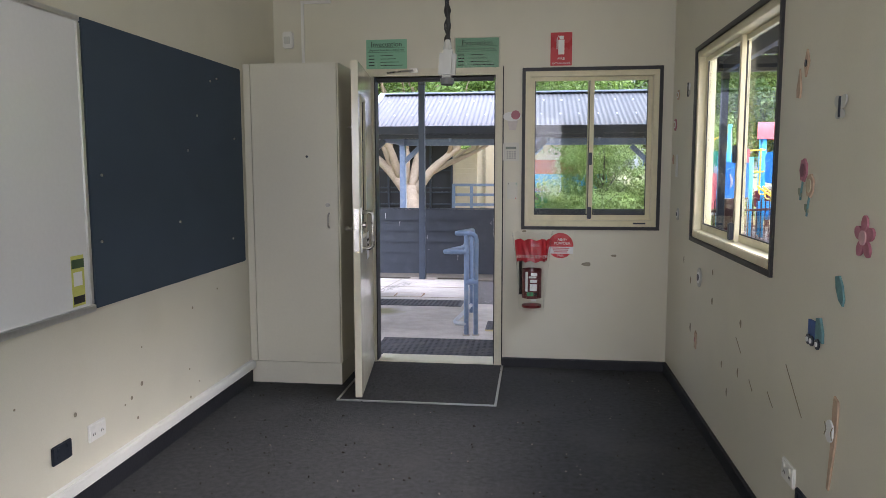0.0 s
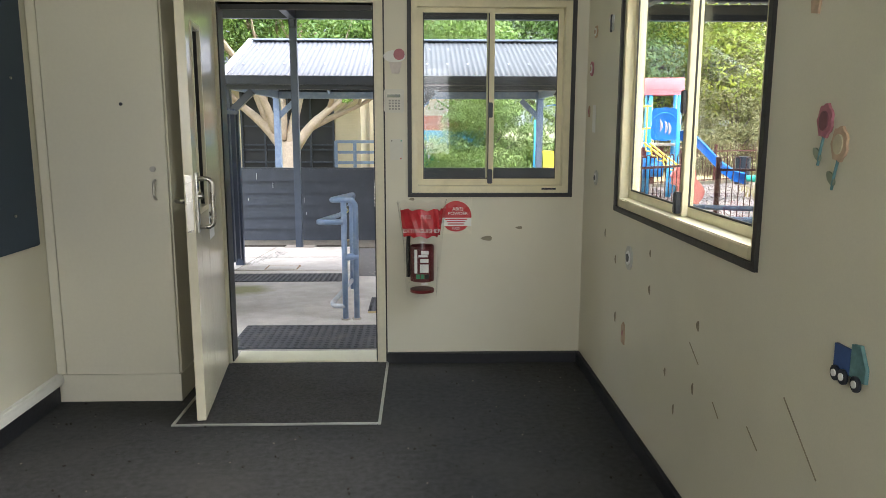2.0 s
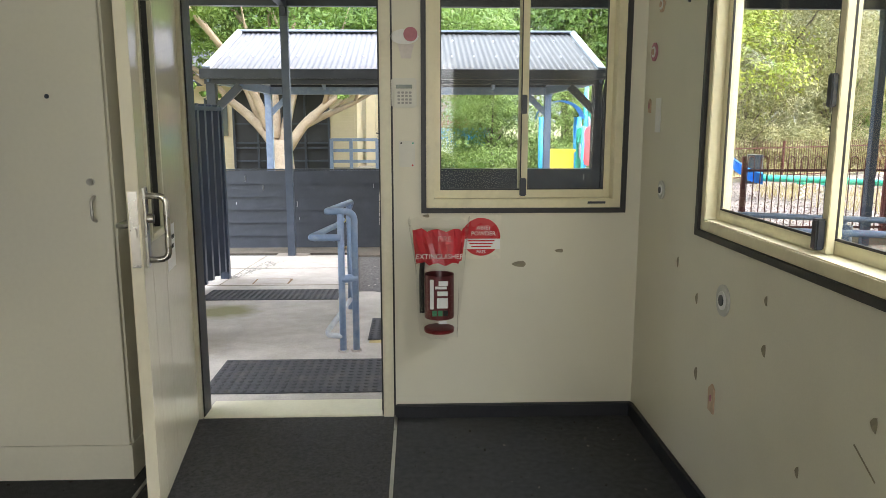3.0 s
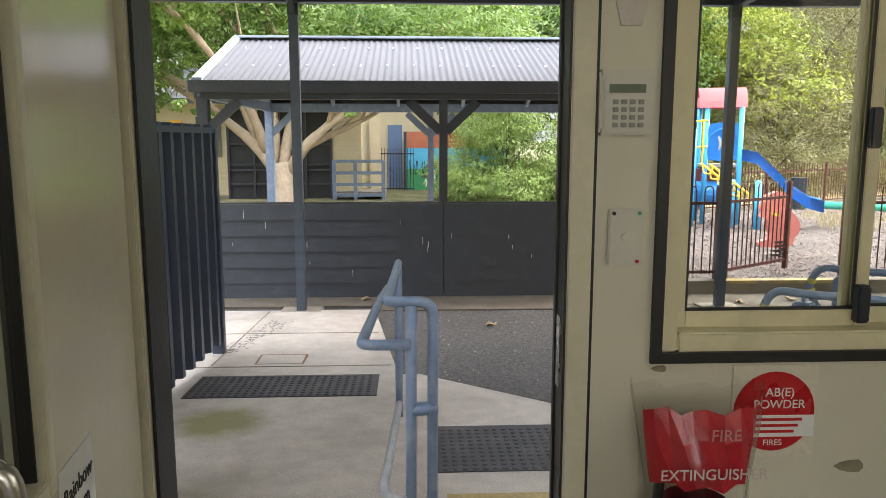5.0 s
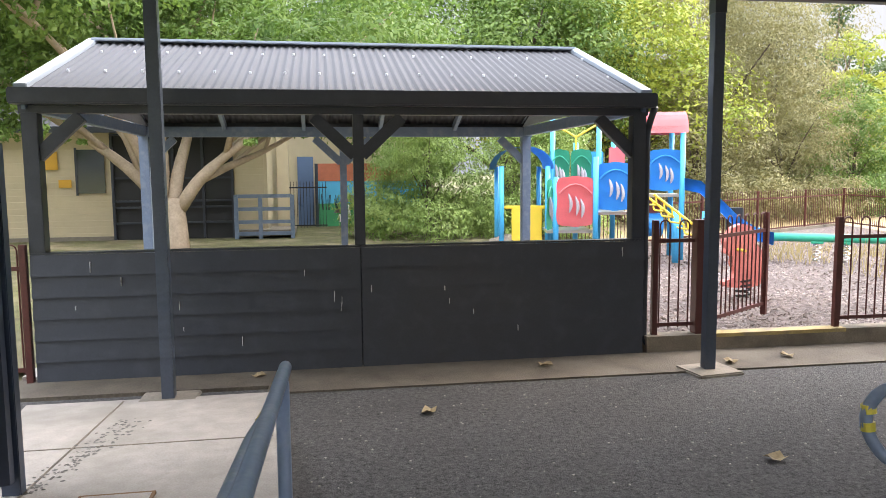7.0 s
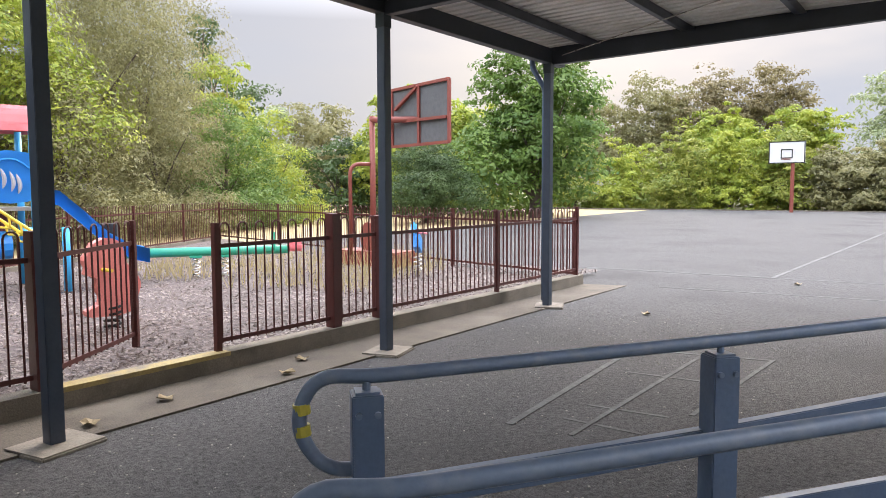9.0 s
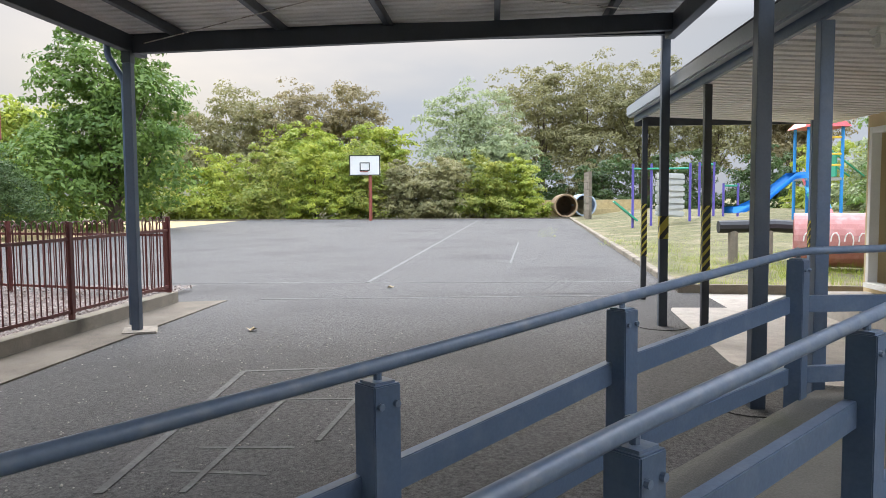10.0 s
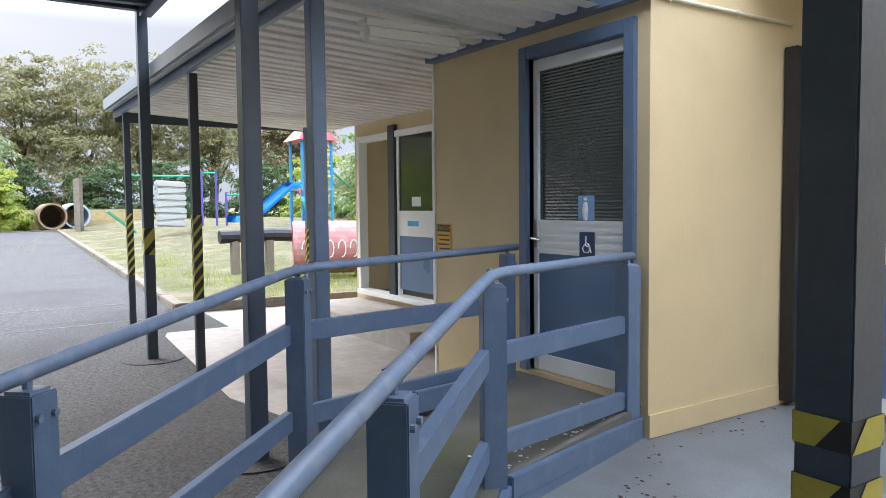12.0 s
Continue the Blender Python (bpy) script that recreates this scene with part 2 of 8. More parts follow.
WHITEBOARD = mat("whiteboard_enamel", (0.72, 0.72, 0.7), 0.14, var=0.03, scale=2, bump=0.01)
FELT = mat("blue_grey_felt", (0.065, 0.088, 0.115), 0.95, var=0.1, scale=4, bump=0.4, fine=400, spec=0.15)
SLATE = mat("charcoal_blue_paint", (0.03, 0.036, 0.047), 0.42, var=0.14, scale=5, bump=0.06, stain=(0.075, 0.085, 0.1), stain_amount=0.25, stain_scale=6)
POSTSLATE = mat("mid_slate_paint", (0.055, 0.072, 0.1), 0.4, var=0.14, scale=5, bump=0.06, stain=(0.1, 0.12, 0.15), stain_amount=0.25, stain_scale=6)
CORRBLUE = mat("dark_blue_colour_steel", (0.036, 0.05, 0.08), 0.4, var=0.1, scale=3, bump=0.04)
TAR = mat("dark_bitumen", (0.03, 0.03, 0.03), 0.8, var=0.3)
BLUEPOST = mat("slate_blue_paint", (0.1, 0.145, 0.225), 0.38, var=0.12, scale=6, bump=0.06, stain=(0.2, 0.24, 0.3), stain_amount=0.3, stain_scale=9)
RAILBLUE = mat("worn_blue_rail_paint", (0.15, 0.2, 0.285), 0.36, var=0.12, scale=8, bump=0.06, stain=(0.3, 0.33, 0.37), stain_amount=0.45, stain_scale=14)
RAILPALE = mat("pale_blue_rail_paint", (0.17, 0.235, 0.35), 0.4, var=0.12, scale=8, bump=0.06, stain=(0.4, 0.43, 0.45), stain_amount=0.4, stain_scale=11)
WORNRAIL = mat("scuffed_rail_paint", (0.4, 0.41, 0.42), 0.5, var=0.2, scale=12, bump=0.1, stain=(0.2, 0.25, 0.33), stain_amount=0.6, stain_scale=10)
CONCRETE = mat("pale_concrete", (0.42, 0.38, 0.335), 0.85, var=0.22, scale=9, bump=0.4, fine=110, stain=(0.25, 0.23, 0.185), stain_amount=0.55, stain_scale=1.7)
CONCDARK = mat("weathered_concrete", (0.21, 0.178, 0.135), 0.9, var=0.3, scale=4, bump=0.5, fine=80, stain=(0.075, 0.066, 0.047), stain_amount=0.8, stain_scale=2.2)
PORCHGREY = mat("grey_painted_concrete", (0.17, 0.185, 0.2), 0.6, var=0.14, scale=3, bump=0.25, fine=80, stain=(0.1, 0.09, 0.07), stain_amount=0.5, stain_scale=1.6)
RAMPFLOOR = mat("damp_ramp_concrete", (0.13, 0.122, 0.105), 0.75, var=0.25, scale=3, bump=0.3, fine=90, stain=(0.06, 0.07, 0.02), stain_amount=0.75, stain_scale=1.1)
ASPHALT = mat("asphalt", (0.1, 0.097, 0.095), 0.92, spec=0.2, var=0.75, scale=34, bump=1.0, fine=120, stain=(0.06, 0.058, 0.056), stain_amount=0.6, stain_scale=0.45)
TACTILE = mat("dark_tactile_rubber", (0.045, 0.045, 0.05), 0.8, var=0.25, scale=12, bump=0.2, stain=(0.12, 0.11, 0.09), stain_amount=0.4, stain_scale=7)
ZINC = mat("galvanised_roofing", (0.075, 0.077, 0.083), 0.8, 0.0, spec=0.2, var=0.1, scale=1.5, bump=0.04, stain=(0.075, 0.075, 0.085), stain_amount=0.5, stain_scale=1.2)
ZINCUNDER = mat("dull_roof_sheeting", (0.76, 0.75, 0.72), 0.6, 0.0, var=0.14, scale=2, bump=0.05, stain=(0.28, 0.25, 0.2), stain_amount=0.4, stain_scale=1.5)
CORAL = mat("sun_faded_coral_plastic", (0.72, 0.22, 0.18), 0.5, var=0.12, scale=5, bump=0.03)
GABLE = mat("pale_grey_lining", (0.32, 0.34, 0.38), 0.7, var=0.1)
# roof sheet underside, lightened in colour to stand for sky light under it
LINERLIT = mat("lightened_sheet_underside", (0.5, 0.55, 0.6), 0.5, var=0.1, scale=3, bump=0.03)
DIRTSTRIP = mat("dirt_stained_concrete", (0.12, 0.1, 0.076), 0.95, var=0.4, scale=5, bump=0.6, fine=70, stain=(0.2, 0.175, 0.14), stain_amount=0.7, stain_scale=1.3)
CAPMETAL = mat("pale_zinc_flashing", (0.26, 0.3, 0.34), 0.45, var=0.06)
WHITEMETAL = mat("white_flashing", (0.62, 0.65, 0.68), 0.4, var=0.06)
REDFENCE = mat("oxblood_fence_paint", (0.09, 0.022, 0.018), 0.42, var=0.22, scale=9, bump=0.08)
REDMETAL = mat("faded_red_steel", (0.28, 0.07, 0.05), 0.55, var=0.25, scale=6, bump=0.1, stain=(0.16, 0.06, 0.035), stain_amount=0.5, stain_scale=6)
YELLOWWALL = mat("cream_yellow_board", (0.6, 0.47, 0.27), 0.55, var=0.06, scale=1.6, bump=0.08, fine=70, stain=(0.42, 0.32, 0.18), stain_amount=0.25, stain_scale=2.2)
WEATHERBOARD = mat("buff_weatherboard", (0.55, 0.46, 0.3), 0.6, var=0.1, scale=3, bump=0.1)
DOORBLUE = mat("mid_blue_door_panel", (0.11, 0.175, 0.29), 0.3, var=0.06, scale=2, bump=0.03)
DARKBLUE = mat("navy_enamel", (0.02, 0.045, 0.12), 0.35, var=0.08)
MULCH = mat("bark_mulch", (0.12, 0.093, 0.086), 0.95, var=0.65, scale=26, bump=1.0, fine=110, stain=(0.26, 0.21, 0.185), stain_amount=0.65, stain_scale=24)
LAWN = mat("dry_lawn", (0.1, 0.096, 0.036), 0.95, var=0.8, scale=5, bump=1.0, fine=90, stain=(0.23, 0.185, 0.115), stain_amount=1.0, stain_scale=1.1)
DRYGRASS = mat("straw_dry_grass", (0.42, 0.33, 0.17), 0.95, var=0.3, scale=6, bump=1.0, fine=80)
GROUNDM = mat("rough_ground", (0.14, 0.135, 0.055), 0.95, var=0.45, scale=1.5, bump=1.0, fine=40, stain=(0.25, 0.19, 0.1), stain_amount=0.7, stain_scale=0.3)
TIMBER = mat("grey_timber", (0.2, 0.17, 0.13), 0.8, var=0.25, scale=10, bump=0.4)
BARK = mat("smooth_pale_bark", (0.4, 0.31, 0.22), 0.8, var=0.25, scale=4, bump=0.6, fine=25, stain=(0.2, 0.15, 0.1), stain_amount=0.5, stain_scale=3)
DARKBARK = mat("grey_brown_bark", (0.11, 0.085, 0.065), 0.9, var=0.3, scale=6, bump=0.7, fine=30)
PLAYBLUE = mat("bright_blue_plastic", (0.03, 0.28, 0.68), 0.4, var=0.07, scale=4, bump=0.03)
PLAYSKY = mat("sky_blue_steel", (0.05, 0.4, 0.72), 0.4, var=0.06, bump=0.02)
PLAYRED = mat("faded_pink_red_plastic", (0.76, 0.19, 0.2), 0.45, var=0.08, bump=0.03)
PLAYYELLOW = mat("yellow_plastic", (0.85, 0.6, 0.06), 0.45, var=0.07, bump=0.03)
PLAYGREEN = mat("green_plastic", (0.03, 0.36, 0.22), 0.45, var=0.08, bump=0.03)
WHITEPAINT = mat("white_paint", (0.78, 0.78, 0.76), 0.5, var=0.05)
LINEPAINT = mat("worn_line_paint", (0.14, 0.14, 0.137), 0.85, var=0.4, scale=9, bump=0.4, spec=0.2, stain=(0.1, 0.098, 0.097), stain_amount=1.0, stain_scale=4)
YELLOWPAINT = mat("worn_yellow_paint", (0.36, 0.27, 0.1), 0.7, var=0.3, scale=9, bump=0.3, stain=(0.2, 0.17, 0.13), stain_amount=0.95, stain_scale=5)
TAPEYELLOW = mat("yellow_hazard_tape", (0.5, 0.43, 0.06), 0.4, var=0.12, bump=0.02)
TAPEBLACK = mat("black_hazard_tape", (0.018, 0.018, 0.02), 0.35, var=0.12, bump=0.02)
REDPLASTIC = mat("signal_red_plastic", (0.5, 0.015, 0.02), 0.28, var=0.1, bump=0.02)
PINKPAINT = mat("pink_wooden_cutout", (0.42, 0.16, 0.2), 0.6, var=0.2, scale=20)
TANWOOD = mat("pale_painted_plywood", (0.5, 0.36, 0.25), 0.6, var=0.2, scale=20)
TEAL = mat("teal_painted_plywood", (0.12, 0.25, 0.26), 0.6, var=0.25, scale=30)
GREENPAPER = mat("green_laminated_paper", (0.24, 0.5, 0.33), 0.25, var=0.03)
INK = mat("black_ink", (0.01, 0.012, 0.01), 0.6, var=0.05, bump=0)
BROWNMARK = mat("wall_scuff", (0.25, 0.22, 0.15), 0.7, var=0.3)
GLASS = glass_mat("window_glass", (0.86, 0.88, 0.86))
BAGFILM = glass_mat("clear_plastic_bag", (0.93, 0.93, 0.92), 0.12)
TINTGLASS = mat("dark_ribbed_glass", (0.025, 0.035, 0.03), 0.08, var=0.2, scale=2, bump=0.0, spec=0.8)
# cream plaster darkened in its colour, for the shade inside the doorway
ROOMSHADE = mat("plaster_with_room_shade", (0.4, 0.36, 0.28), 0.8, var=0.05)
MURALSKY = mat("mural_sky_blue", (0.07, 0.38, 0.58), 0.6, var=0.15, scale=3)
MURALGREEN = mat("mural_green", (0.04, 0.25, 0.1), 0.6, var=0.2, scale=4)
MURALRED = mat("mural_red_brown", (0.4, 0.12, 0.06), 0.6, var=0.25, scale=4)
MURALPURPLE = mat("mural_purple", (0.3, 0.14, 0.3), 0.6, var=0.2, scale=6)
EMBER = mat("orange_caution_enamel", (0.62, 0.33, 0.03), 0.4, var=0.1)
LEAF_ASH = leaf_mat("mid_green_leaves", (0.052, 0.128, 0.029), (0.228, 0.33, 0.065))
LEAF_LIGHT = leaf_mat("yellow_green_leaves", (0.14, 0.24, 0.033), (0.525, 0.54, 0.078))
LEAF_WILLOW = leaf_mat("pale_willow_leaves", (0.12, 0.22, 0.045), (0.4, 0.5, 0.15))
LEAF_OLIVE = leaf_mat("olive_leaves", (0.14, 0.15, 0.065), (0.37, 0.335, 0.15))
LEAF_GREY = leaf_mat("grey_green_leaves", (0.175, 0.24, 0.117), (0.438, 0.48, 0.26))
LEAF_BROWN = leaf_mat("brown_olive_needles", (0.15, 0.135, 0.068), (0.35, 0.285, 0.14))
LEAF_DARK = leaf_mat("dark_green_leaves", (0.032, 0.068, 0.023), (0.105, 0.165, 0.046))
LEAF_BUSH = leaf_mat("mixed_bush_leaves", (0.079, 0.18, 0.026), (0.473, 0.45, 0.091))
STRAWLEAF = leaf_mat("straw_blades", (0.3, 0.24, 0.1), (0.5, 0.4, 0.2))

# ramp concrete with one mossy patch
RAMPCONC = CONCRETE.copy()
RAMPCONC.name = "pale_concrete_with_moss"
nt = RAMPCONC.node_tree
pb_ = nt.nodes["Principled BSDF"]
was = pb_.inputs["Base Color"].links[0].from_socket
tcn = nt.nodes.new("ShaderNodeTexCoord")
nzz = nt.nodes.new("ShaderNodeTexNoise")
nzz.inputs["Scale"].default_value, nzz.inputs["Detail"].default_value = 7.0, 5.0
dst = nt.nodes.new("ShaderNodeVectorMath")
dst.operation = "DISTANCE"
dst.inputs[1].default_value = (-1.56, 7.4, -0.14)
nt.links.new(tcn.outputs["Object"], dst.inputs[0])
nt.links.new(tcn.outputs["Object"], nzz.inputs["Vector"])
sm = nt.nodes.new("ShaderNodeMath")
sm.operation = "MULTIPLY_ADD"
sm.inputs[1].default_value = 0.22
nt.links.new(nzz.outputs["Fac"], sm.inputs[0])
nt.links.new(dst.outputs["Value"], sm.inputs[2])
mrr = nt.nodes.new("ShaderNodeMapRange")
mrr.inputs["From Min"].default_value, mrr.inputs["From Max"].default_value = 0.26, 0.42
mrr.inputs["To Min"].default_value, mrr.inputs["To Max"].default_value = 0.8, 0.0
nt.links.new(sm.outputs[0], mrr.inputs["Value"])
mxx = nt.nodes.new("ShaderNodeMixRGB")
mxx.inputs["Color2"].default_value = (0.16, 0.16, 0.035, 1)
nt.links.new(mrr.outputs["Result"], mxx.inputs["Fac"])
nt.links.new(was, mxx.inputs["Color1"])
nt.links.new(mxx.outputs["Color"], pb_.inputs["Base Color"])


# ---- the room ----
LX, RX, DY, BY, CZ = -1.73, 0.957, 4.94, -2.6, 2.62      # wall faces, ceiling
OY = 5.035                                               # outer face of the door wall
D0, D1, DH = -1.03, -0.2, 1.985                          # doorway
W1 = (0.0, 0.868, 0.975, 2.005)                          # front window: x0 x1 z0 z1
W2 = (2.81, 4.23, 0.98, 2.005)                           # side window: y0 y1 z0 z1
W3 = (-1.9, 1.2, 0.98, 2.2)                              # side window behind


def structure(name, bm, material, label, category=""):
    return tagged(part(name, bm, material), label, category or name.split("_")[0], "", "structure")


bm = B(LX - 0.15, D0, DY, OY, -0.35, CZ)
box(bm, D0, D1, DY, OY, DH, CZ)
box(bm, D1, W1[0], DY, OY, -0.35, CZ)
box(bm, W1[0], W1[1], DY, OY, -0.35, W1[2])
box(bm, W1[0], W1[1], DY, OY, W1[3], CZ)
box(bm, W1[1], RX + 0.1, DY, OY, -0.35, CZ)
structure("wall_north", bm, WALLPAINT, "cream painted wall with open doorway and sliding window", "wall")
bm = B(RX, RX + 0.1, W2[1], DY, -0.35, CZ)
box(bm, RX, RX + 0.1, W2[0], W2[1], -0.35, W2[2])
box(bm, RX, RX + 0.1, W2[0], W2[1], W2[3], CZ)
box(bm, RX, RX + 0.1, W3[1], W2[0], -0.35, CZ)
box(bm, RX, RX + 0.1, W3[0], W3[1], -0.35, W3[2])
box(bm, RX, RX + 0.1, W3[0], W3[1], W3[3], CZ)
box(bm, RX, RX + 0.1, BY - 0.15, W3[0], -0.35, CZ)
structure("wall_east", bm, WALLPAINT, "scuffed cream painted wall with side window", "wall")
structure("wall_west", B(LX - 0.15, LX, BY - 0.15, DY, -0.35, CZ), WALLPAINT, "cream painted wall behind whiteboard and pinboard", "wall")
# end wall out of view; its opening is invented to hold a fill lamp
bm = B(LX, -1.2, BY - 0.15, BY, -0.35, CZ)
box(bm, -1.2, 0.5, BY - 0.15, BY, -0.35, 0.9)
box(bm, -1.2, 0.5, BY - 0.15, BY, 2.2, CZ)
box(bm, 0.5, RX, BY - 0.15, BY, -0.35, CZ)
structure("wall_south", bm, WALLPAINT, "cream painted end wall of the room", "wall")
structure("ceiling", B(LX - 0.15, RX + 0.1, BY - 0.15, OY, CZ, CZ + 0.1), CEILPAINT, "plain white painted ceiling", "ceiling")
structure("floor", B(LX, RX, BY, DY, -0.35, 0.0), CARPET, "charcoal needle-punch carpet with scattered crumbs", "floor")
# rear lamp is an added fill that brightens the room from behind
opening_light("daylight_rear", pose(-0.35, BY - 0.02, 1.55, 90, 0, 0), 1.7, 1.3, 11)
opening_light("daylight_side_rear", pose(RX + 0.098, -0.35, 1.6, 0, 90, 0), 1.2, 3.0, 2.5)
opening_light("daylight_side", pose(RX + 0.22, 3.52, 1.5, 0, 90, 0), 1.0, 1.4, 0.8)
for v in bpy.data.lights:
    if v.type == "AREA":
        v.spread = radians(170)

# skirting
for nm, bm in (("baseboard_north", B(D1 + 0.055, RX, DY - 0.03, DY, 0, 0.062, 0.004)), ("baseboard_east", B(RX - 0.02, RX, BY, DY - 0.031, 0, 0.07, 0.004)),
               ("baseboard_west", B(LX, LX + 0.016, BY, 4.35, 0, 0.091, 0.003))):
    structure(nm, bm, BLACKVINYL, "black vinyl skirting along the carpet edge", "baseboard")

# mat well in the carpet
mw = thing("entry_mat", -0.61, 4.5, 0.0, "dark ribbed entrance mat inside an aluminium edge strip", "mat")
part("matting", B(-0.46, 0.46, -0.44, 0.44, 0.0005, 0.006, 0.002), MATTING, mw)
for bm in (B(-0.474, -0.46, -0.455, 0.44, 0.0, 0.008, 0.002), B(-0.46, 0.46, -0.455, -0.44, 0.0, 0.008, 0.002), B(0.46, 0.474, -0.455, 0.44, 0.0, 0.008, 0.002)):
    part("edge_strip", bm, ALU, mw, "worn aluminium strip")

# trunking along the west wall
tr = thing("cable_trunking", LX, 3.5, 0.118, "white plastic cable trunking above the skirting", "trunking")
part("duct", B(0, 0.03, -6.0, 0.85, -0.025, 0.03, 0.004), WHITEPLASTIC, tr)
part("lid", B(0.031, 0.036, -6.0, 0.85, -0.017, 0.022, 0.002), WHITEPLASTIC, tr)

# whiteboard and pinboard
wb = thing("whiteboard", LX, 1.5, 1.38, "glossy white enamel whiteboard in an aluminium frame", "whiteboard")
part("panel", B(0.002, 0.016, -1.17, 1.17, -0.565, 0.565), WHITEBOARD, wb)
for bm in (B(0, 0.022, -1.19, 1.19, 0.56, 0.585, 0.004), B(0, 0.03, -1.19, 1.19, -0.59, -0.56, 0.004), B(0, 0.022, 1.165, 1.19, -0.56, 0.56, 0.004), B(0, 0.022, -1.19, -1.165, -0.56, 0.56, 0.004)):
    part("frame_bar", bm, ALU, wb, "aluminium frame bar")
pb = thing("pinboard", LX, 3.49, 1.38, "blue-grey felt pinboard beside the whiteboard", "pinboard")
part("felt_panel", B(0.0, 0.02, -0.79, 0.79, -0.583, 0.583, 0.004), FELT, pb)
rng = random.Random(5)
for i in range(9):
    part("pin", tube([(0.02, 0, 0), (0.026, 0, 0)], 0.006, 8), STEEL, pb).matrix_basis = pose(0, rng.uniform(-0.75, 0.75), rng.uniform(-0.55, 0.55))
stk = thing("sticker", LX, 2.6, 0.93, "small green and yellow label stuck on the whiteboard", "sticker")
part("paper", B(0.0165, 0.018, -0.045, 0.035, -0.1, 0.1), mat("yellow_sticker", (0.55, 0.55, 0.12), 0.4), stk)
part("stripe", B(0.0185, 0.019, -0.045, 0.035, 0.05, 0.085), mat("dark_green_sticker", (0.03, 0.08, 0.03), 0.4), stk)
part("stripe", B(0.0185, 0.019, -0.04, 0.03, -0.09, -0.06), BLACKTRIM, stk)
part("photo", B(0.0185, 0.019, -0.035, 0.02, -0.02, 0.035), WHITEPAINT, stk)


def power_point(name, m, material, label, holes=2):
    t = new(name)
    t.matrix_world = m
    tagged(t, label, "power point")
    part("plate", B(0, 0.012, -0.058, 0.058, -0.037, 0.037, 0.004), material, t)
    for k in range(holes):
        y = -0.028 + 0.056 * k
        part("switch", B(0.012, 0.017, y - 0.008, y + 0.008, 0.01, 0.028, 0.002), material, t)
        for a in (-0.006, 0.006):
            part("slot", boxm(pose(0.0123, y + a, -0.008, 25 if a > 0 else -25), 0.001, 0.003, 0.011), DARKPLASTIC, t)
    return t


power_point("power_point", pose(LX, 2.68, 0.29), WHITEPLASTIC, "white double power point on the cream wall")
power_point("power_point", pose(LX, 2.45, 0.285), DARKPLASTIC, "dark navy double power point on the wall")
power_point("power_point", pose(RX, 2.5, 0.32, 0, 0, 180), WHITEPLASTIC, "white double power point low on the wall")
power_point("power_point", pose(RX, 2.36, 0.27, 0, 0, 180), DARKPLASTIC, "dark navy power point low on the wall")

# tall cupboard
cu = thing("tall_cupboard", -1.43, 4.36, 0, "tall cream laminate cupboard with one closed door", "cupboard")
part("carcase", B(-0.298, 0.298, 0.022, 0.575, 0.14, 2.01, 0.002), LAMINATE, cu)
cdoor = part("door", B(-0.25, 0.292, 0.0, 0.019, 0.142, 2.005, 0.002), LAMINATE, cu)
part("filler_strip", B(-0.298, -0.254, 0.0, 0.019, 0.142, 2.005, 0.002), LAMINATE, cu)
part("kickboard", B(-0.298, 0.298, 0.006, 0.57, 0.0, 0.138, 0.001), LAMINATE, cu)
part("handle", tube(rounded([(0.235, -0.001, 1.0), (0.235, -0.03, 1.01), (0.235, -0.03, 1.08), (0.235, -0.001, 1.09)], 0.03), 0.006, 8), STEEL, cdoor, "satin steel bow handle")
part("lock", tube([(0.228, 0.0, 1.142), (0.228, -0.012, 1.142)], 0.013, 14), STEEL, cdoor, "round steel cam lock")
part("hook", tube(rounded([(0.298, 0.25, 1.63), (0.325, 0.25, 1.63), (0.325, 0.25, 1.65)], 0.01), 0.004, 6), STEEL, cu)
part("plug", tube([(0.1, 0.0, 1.44), (0.1, -0.004, 1.44)], 0.008, 10), DARKPLASTIC, cdoor)

# door frame and door
fr = tagged(new("door_1"), "cream timber door frame with black seals, door standing open", "door", "", "structure")
for bm in (B(D1, D1 + 0.048, DY - 0.018, OY + 0.01, 0, DH + 0.05, 0.003), B(D0 - 0.048, D0, DY - 0.018, OY + 0.01, 0, DH + 0.05, 0.003), B(D0, D1, DY - 0.018, OY + 0.01, DH, DH + 0.05, 0.003)):
    part("jamb", bm, CREAM, fr)
part("stop", B(D1 - 0.005, D1 - 0.0005, DY - 0.022, DY + 0.045, 0.013, DH - 0.002, 0.003), BLACKTRIM, fr, "black weather seal")
for bm in (B(D1 + 0.048, D1 + 0.056, DY - 0.006, DY + 0.001, 0, DH + 0.058), B(D0 + 0.001, D0 + 0.008, DY + 0.0, OY + 0.008, 0, DH - 0.002), B(D1 - 0.01, D1 - 0.001, DY + 0.0455, DY + 0.062, 0, DH - 0.002), B(D0 + 0.009, D1 - 0.015, DY + 0.05, DY + 0.07, DH - 0.03, DH - 0.002)):
    part("seal", bm, BLACKTRIM, fr, "black rubber seal")
part("threshold", B(D0 + 0.001, D1 - 0.001, DY - 0.01, OY + 0.1, -0.1, 0.012, 0.004), CREAM, fr, "worn pale sill")
part("striker_plate", B(D1 - 0.008, D1 - 0.0052, DY + 0.005, DY + 0.035, 0.9, 1.05), STEEL, fr)

dl = thing("door_leaf", D0 - 0.03, DY - 0.042, 0.012, "glossy cream door standing open into the room", "door", rz=-82.7)
